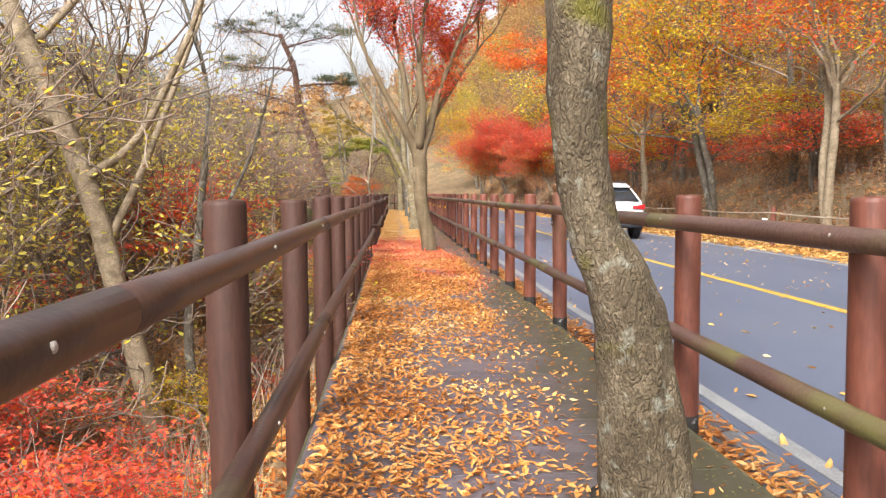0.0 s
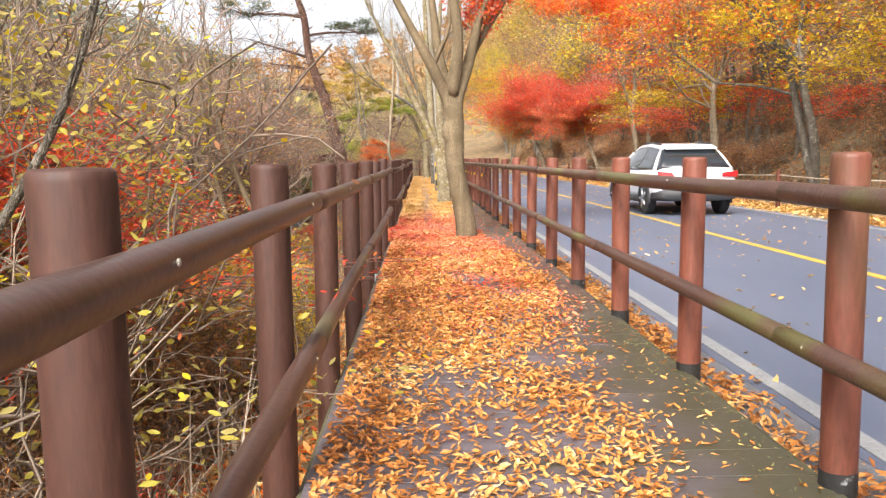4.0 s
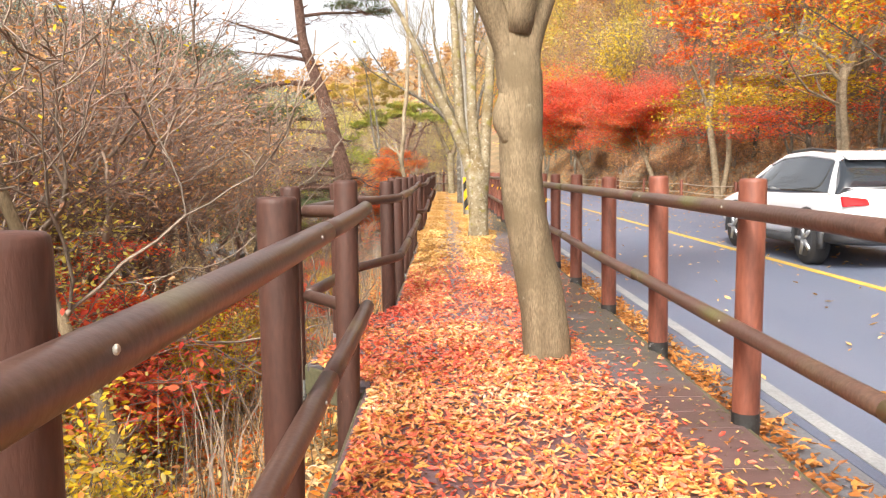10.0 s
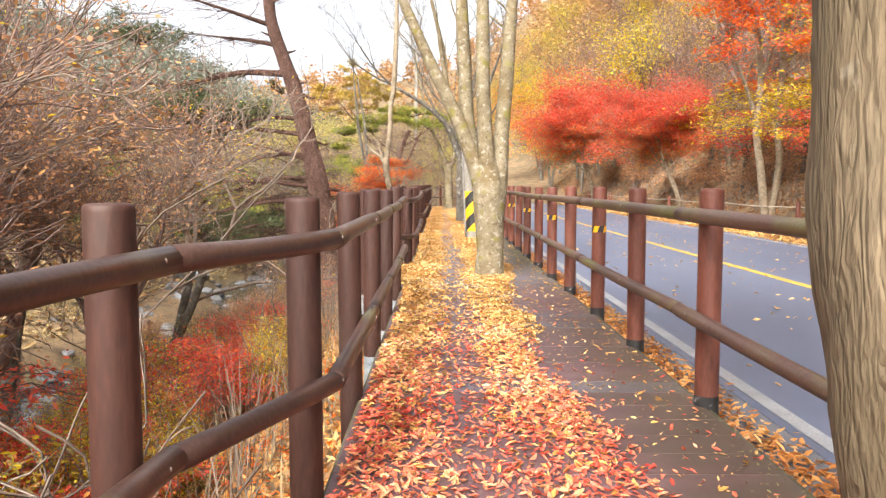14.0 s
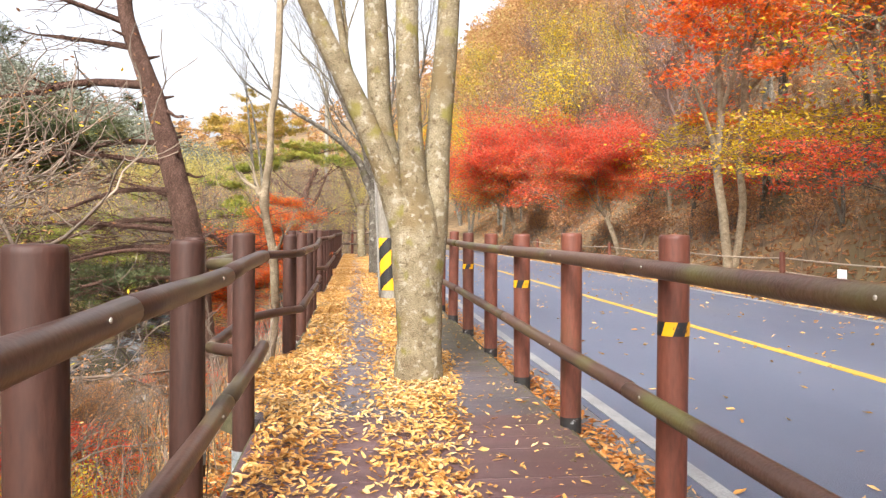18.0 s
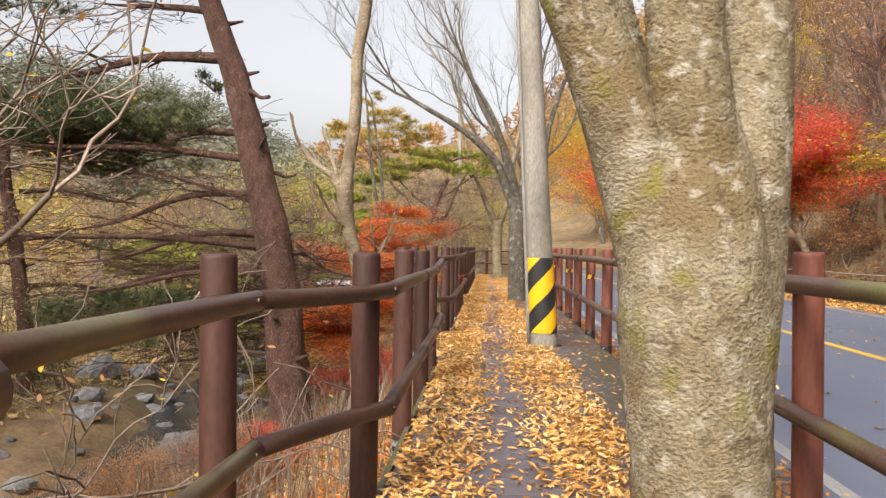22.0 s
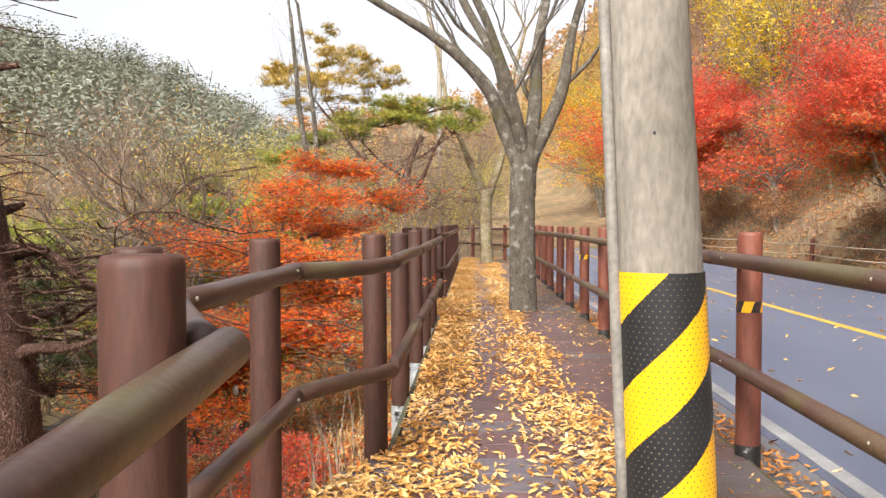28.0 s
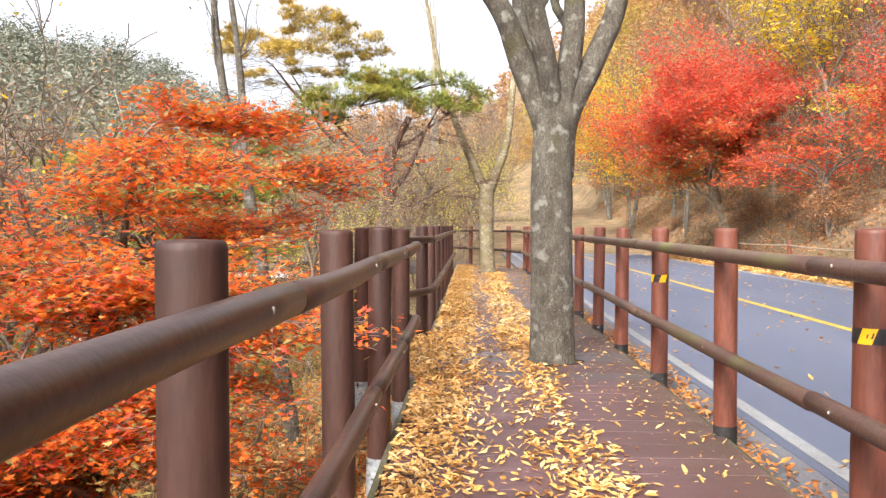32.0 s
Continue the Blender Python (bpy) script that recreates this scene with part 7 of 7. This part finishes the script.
for s in (-1, 1):
    plate("tail_lamp", [(s * 0.52, -0.045, 0.86), (s * 0.86, -0.03, 0.84), (s * 0.88, -0.0, 0.98), (s * 0.54, -0.015, 0.94)], TAIL, suv, "red tail lamp", 0.05)
    plate("reflector", [(s * 0.5, -0.05, 0.46), (s * 0.72, -0.03, 0.46), (s * 0.72, -0.03, 0.5), (s * 0.5, -0.05, 0.5)], TAIL, suv, "", 0.02)
    vv, f = tube([(s * 0.56, 0.85, 1.58), (s * 0.58, 1.5, 1.63), (s * 0.56, 2.2, 1.6)], [0.02] * 3, 8)
    place("roof_rail", faces_mesh("roof_rail", [tuple(p) for p in vv], f), CLAD, suv)

# a parked pale-blue van roof across the stream
van = empty("parked_van", -8.5, 70.0, gz(-8.5, 70.0), "pale parked van on the far stream bank", "van")
bm = bmesh.new()
bmesh.ops.create_cube(bm, size=1, matrix=Matrix.LocRotScale((0, 0, 1.05), None, (4.2, 1.8, 1.5)))
bmesh.ops.bevel(bm, geom=bm.edges[:], offset=0.22, segments=3, affect="EDGES")
part("body", bm, PAINT, van, "", True)
for s in (-1, 1):
    bm = bmesh.new()
    bmesh.ops.create_cube(bm, size=1, matrix=Matrix.LocRotScale((0, s * 0.9, 1.35), None, (3.0, 0.03, 0.45)))
    part("side_window", bm, CAR_GLASS, van, "dark side window")
    for x in (-1.4, 1.4):
        v, f = tube([(x, s * 0.7, 0.32), (x, s * 0.92, 0.32)], [0.32, 0.32], 20)
        place("wheel", faces_mesh("wheel", [tuple(q) for q in v], f), TYRE, van, "black tyre")

# ---- boards of the walkway ----
rp = random.Random(3)
W = 0.27


def board(name, length, mat):
    bm = bmesh.new()
    bmesh.ops.create_cube(bm, size=1, matrix=Matrix.LocRotScale((length / 2, 0, -0.019), None, (length, W - 0.003, 0.038)))
    bmesh.ops.bevel(bm, geom=[e for e in bm.edges if abs(e.verts[0].co.z - e.verts[1].co.z) < 1e-4 and e.verts[0].co.z > -0.01], offset=0.0015, segments=1, affect="EDGES")
    me = bpy.data.meshes.new(name)
    bm.to_mesh(me)
    bm.free()
    me.materials.append(mat)
    return me


BOARDS = {}


def board_for(red, ln):
    key = (red, round(ln / 0.04))
    if key not in BOARDS:
        BOARDS[key] = board("board", key[1] * 0.04, PLANK_RED if red else PLANK)
    return BOARDS[key], key[1] * 0.04


y = -2.5
while y < DECK_END:
    red = (12.5 < y < 17.5) or (20 < y < 27) or y > 36
    me, ln = board_for(red and rp.random() < 0.8, DECK_R - left_edge(y))
    ob = new("board", me)
    ob.parent = deck
    ob.matrix_basis = pose(DECK_R - ln, y, rp.uniform(-0.0015, 0.0015), rp.uniform(-0.15, 0.15), rp.uniform(-0.04, 0.04), rp.uniform(-0.05, 0.05))
    y += W

# ---- fallen leaves ----
nl = np.random.default_rng(17)


def patchy(x, y):
    return wave(x * 1.6, y * 0.9, 1.7) * 0.6 + wave(x + 3, y, 4.1) * 0.4


def deck_leaves(name, label, n, y0, y1, weight, mat, size):
    x = nl.uniform(-0.85, DECK_R - 0.02, n)
    y = nl.uniform(y0, y1, n)
    le = np.array([left_edge(v) for v in y])
    p = np.clip(weight(x, y), 0, 1) * (x > le + 0.01)
    ok = nl.random(n) < p
    x, y = x[ok], y[ok]
    z = 0.004 + nl.random(len(x)) ** 2 * 0.028 * np.clip(weight(x, y), 0.1, 1)
    ob = place(name, scatter(name, np.column_stack([x, y, z]), nl.uniform(0.6, 1.25, len(x)) * size, CURLED, nl, 0.42), mat)
    return tagged(ob, label, "fallen leaves", kind="stuff")


def step(v, a, b):
    return np.clip((v - a) / (b - a), 0, 1)


def w_early(x, y):
    reach = np.interp(y, [0, 5, 8, 12, 16, 20], [0.95, 1.02, 1.15, 1.3, 1.42, 1.2]) + 0.16 * wave(y, 0 * y, 0.8) + 0.1 * wave(x, y, 3.1)
    edge = 1 - step(x, reach - 0.22, reach)
    thick = np.interp(y, [0, 7, 10, 14, 20], [0.34, 0.45, 0.8, 1.0, 1.0])
    heap = 0.5 * (1 - step(x, -0.1, 0.45))
    return edge * (thick * (0.6 + 1.0 * patchy(x, y)) + heap) + 0.04 * (1 - 0.7 * step(x, 1.35, 1.5))


def w_red(x, y):
    reach = np.interp(y, [12, 18, 20, 24], [1.4, 1.32, 1.05, 0.9]) + 0.12 * wave(y, 0 * y, 0.9)
    edge = 1 - step(x, reach - 0.2, reach)
    path = step(y, 18.5, 20.5) * np.exp(-(((x - 0.3 - 0.1 * wave(y, 0 * y, 0.6)) / 0.24) ** 2))
    return edge * (0.8 + 0.6 * patchy(x, y)) * (1 - 0.7 * path) + 0.03


def w_late(x, y):
    reach = np.interp(y, [20, 24, 28, 34, 40, 60], [0.85, 0.95, 1.12, 1.15, 0.95, 0.95]) + 0.15 * wave(y, 0 * y, 0.9) + 0.08 * wave(x, y, 3.1)
    edge = 1 - step(x, reach - 0.18, reach)
    path = np.exp(-(((x - 0.3 - 0.1 * wave(y, 0 * y, 0.6)) / 0.25) ** 2))
    return edge * (0.9 + 0.65 * patchy(x, y)) * (1 - 0.9 * path) * (1 - 0.4 * step(y, 32, 37) * step(x, 0.1, 0.6)) + 0.02


deck_leaves("fallen_leaves", "orange-brown fallen leaves heaped on the boardwalk", 118000, -2.3, 19.5, lambda x, y: w_early(x, y) * (1 - 0.7 * step(y, 15.5, 19.0)), L_ORANGE, 0.048)
deck_leaves("fallen_leaves", "red fallen leaves carpeting the boardwalk", 64000, 10.5, 25.5, lambda x, y: w_red(x, y) * step(y, 10.5, 17.0) * (1 - 0.85 * step(y, 22.0, 25.5)), L_REDFALL, 0.05)
deck_leaves("fallen_leaves", "golden fallen leaves along the boardwalk", 165000, 20.5, 62, lambda x, y: w_late(x, y) * (0.15 + 0.85 * step(y, 20.5, 24)), L_GOLD, 0.058)


def strip_leaves(name, label, n, xr, yr, z, mat, size, weight=None, lift=0.05):
    x, y = nl.uniform(*xr, n), nl.uniform(*yr, n)
    if weight is not None:
        ok = nl.random(n) < weight(x, y)
        x, y = x[ok], y[ok]
    zz = z + nl.random(len(x)) ** 2 * lift
    ob = place(name, scatter(name, np.column_stack([x, y, zz]), nl.uniform(0.6, 1.2, len(x)) * size, CURLED, nl, 0.35), mat)
    return tagged(ob, label, "fallen leaves", kind="stuff")


strip_leaves("gutter_leaves", "orange leaves banked in the gutter", 34000, (1.6, 2.02), (-2, 62), -0.1, L_ORANGE, 0.065, lambda x, y: (1 - step(x + 0.05 * wave(y, y, 2), 1.8, 1.98)) * (1 - 0.6 * step(y, 27, 33)), 0.06)
strip_leaves("road_leaves", "scattered pale leaves on the asphalt", 1500, (2.0, 8.4), (-2, 70), -0.1, L_GOLD, 0.09, None, 0.01)
strip_leaves("verge_leaves", "golden leaves banked along the far verge", 26000, (8.1, 9.9), (-2, 90), -0.12, L_GOLD, 0.13, lambda x, y: step(x + 0.2 * wave(y, y, 0.9), 8.1, 8.6), 0.04)


def litter(name, label, n, xr, yr, mat, size):
    x, y = nl.uniform(*xr, n), nl.uniform(*yr, n)
    ob = place(name, scatter(name, np.column_stack([x, y, ground_z(x, y) + 0.02 + nl.random(n) * 0.04]), nl.uniform(0.6, 1.3, n) * size, CURLED, nl, 0.6), mat)
    return tagged(ob, label, "fallen leaves", kind="stuff")


litter("bank_litter", "rust-brown leaf litter on the stream bank", 30000, (-5.8, -0.35), (0, 56), L_RUST, 0.1)
litter("bank_litter", "orange leaf litter on the stream bank", 30000, (-5.8, -0.35), (0, 56), L_ORANGE, 0.09)
litter("slope_litter", "brown leaf litter on the wooded slope", 60000, (9.8, 28), (2, 100), L_DRIED, 0.17)
litter("slope_litter", "rust and gold leaf litter on the wooded slope", 25000, (9.8, 24), (2, 100), L_RUST, 0.16)


def brush(name, label, n, xr, yr, mat, hgt, keep=None):
    """Thin upright stems and dry grass."""
    x, y = nl.uniform(*xr, n), nl.uniform(*yr, n)
    if keep is not None:
        ok = keep(x, y)
        x, y = x[ok], y[ok]
    n = len(x)
    z = ground_z(x, y) - 0.03
    h = nl.uniform(*hgt, n)
    a = nl.uniform(0, 6.28, n)
    w = 0.004 + 0.004 * nl.random(n)
    lean = nl.normal(0, 0.3, (n, 2)) * h[:, None]
    b0 = np.column_stack([x + w * np.cos(a), y + w * np.sin(a), z])
    b1 = np.column_stack([x - w * np.cos(a), y - w * np.sin(a), z])
    m0 = np.column_stack([x + lean[:, 0] * 0.35 + w * 0.6 * np.cos(a), y + lean[:, 1] * 0.35 + w * 0.6 * np.sin(a), z + h * 0.6])
    m1 = np.column_stack([x + lean[:, 0] * 0.35 - w * 0.6 * np.cos(a), y + lean[:, 1] * 0.35 - w * 0.6 * np.sin(a), z + h * 0.6])
    tp = np.column_stack([x + lean[:, 0], y + lean[:, 1], z + h])
    vv = np.stack([b0, b1, m1, m0, tp], 1).reshape(-1, 3)
    fl = np.array([0, 1, 2, 3, 3, 2, 4])
    loops = (np.arange(n)[:, None] * 5 + fl).ravel()
    tot = np.tile([4, 3], n)
    ob = place(name, raw_mesh(name, vv, loops, np.r_[0, np.cumsum(tot)[:-1]], tot, False), mat)
    return tagged(ob, label, "undergrowth", kind="stuff")


DRY = surf("dry_stems", [(0.24, 0.175, 0.095), (0.42, 0.32, 0.165)], 2, 0.9, 0.0, 20, island=0.35)
brush("dry_undergrowth", "dry tan grass on the stream bank", 11000, (-6, -0.6), (1, 58), DRY, (0.15, 0.6))
brush("dry_undergrowth", "thin brown stems on the stream bank", 6000, (-5.6, -0.7), (1, 40), TWIG, (0.4, 1.3))
brush("dry_undergrowth", "dry grass on the far stream bank", 12000, (-16, -8.5), (10, 75), DRY, (0.3, 0.9))
brush("dry_undergrowth", "dry brown stems on the wooded slope", 22000, (10, 24), (4, 80), TWIG, (0.3, 1.1))
strip_leaves("leaf_crumbs", "small bright leaf crumbs on the bare boards", 2600, (0.9, 1.57), (-2, 60), 0.003, L_GOLD, 0.03, None, 0.004)
strip_leaves("moss_crumbs", "crumbs of moss along the boardwalk margin", 16000, (1.15, 1.58), (-2, 60), 0.002, L_MOSS, 0.022, lambda x, y: step(x + 0.12 * wave(y, y, 0.7), 1.25, 1.62) ** 2, 0.004)
litter("bank_litter", "pale straw and leaves on the far stream bank", 26000, (-18, -8.3), (8, 75), L_STRAW, 0.2)

# openings sawn in the boards round the trunks
SOIL = surf("dark_soil", [(0.016, 0.013, 0.01), (0.035, 0.027, 0.018)], 9, 0.95, 0.6, 40)
for tx, ty, tr in ((1.03, 4.55, 0.22), (0.81, 18.35, 0.2), (0.79, 28.38, 0.245), (0.86, 44.6, 0.25), (0.56, 58.2, 0.24), (0.9, 36.1, 0.2)):
    bm = bmesh.new()
    ring_v = []
    for k in range(24):
        a = k * math.pi / 12
        r = tr * (1.0 + 0.12 * math.sin(3 * a + tx * 9) + 0.08 * math.sin(7 * a + ty))
        ring_v.append(bm.verts.new((tx + r * math.cos(a), ty + r * math.sin(a), 0.0045)))
    bm.faces.new(ring_v)
    part("trunk_opening", bm, SOIL, deck, "dark ragged opening round a trunk")
litter("bank_litter", "golden leaf litter below the railing", 26000, (-4.2, -0.35), (0, 56), L_GOLD, 0.085)
litter("bank_litter", "bright red and orange leaves below the railing", 16000, (-3.4, -0.35), (4, 48), L_FLAME, 0.075)
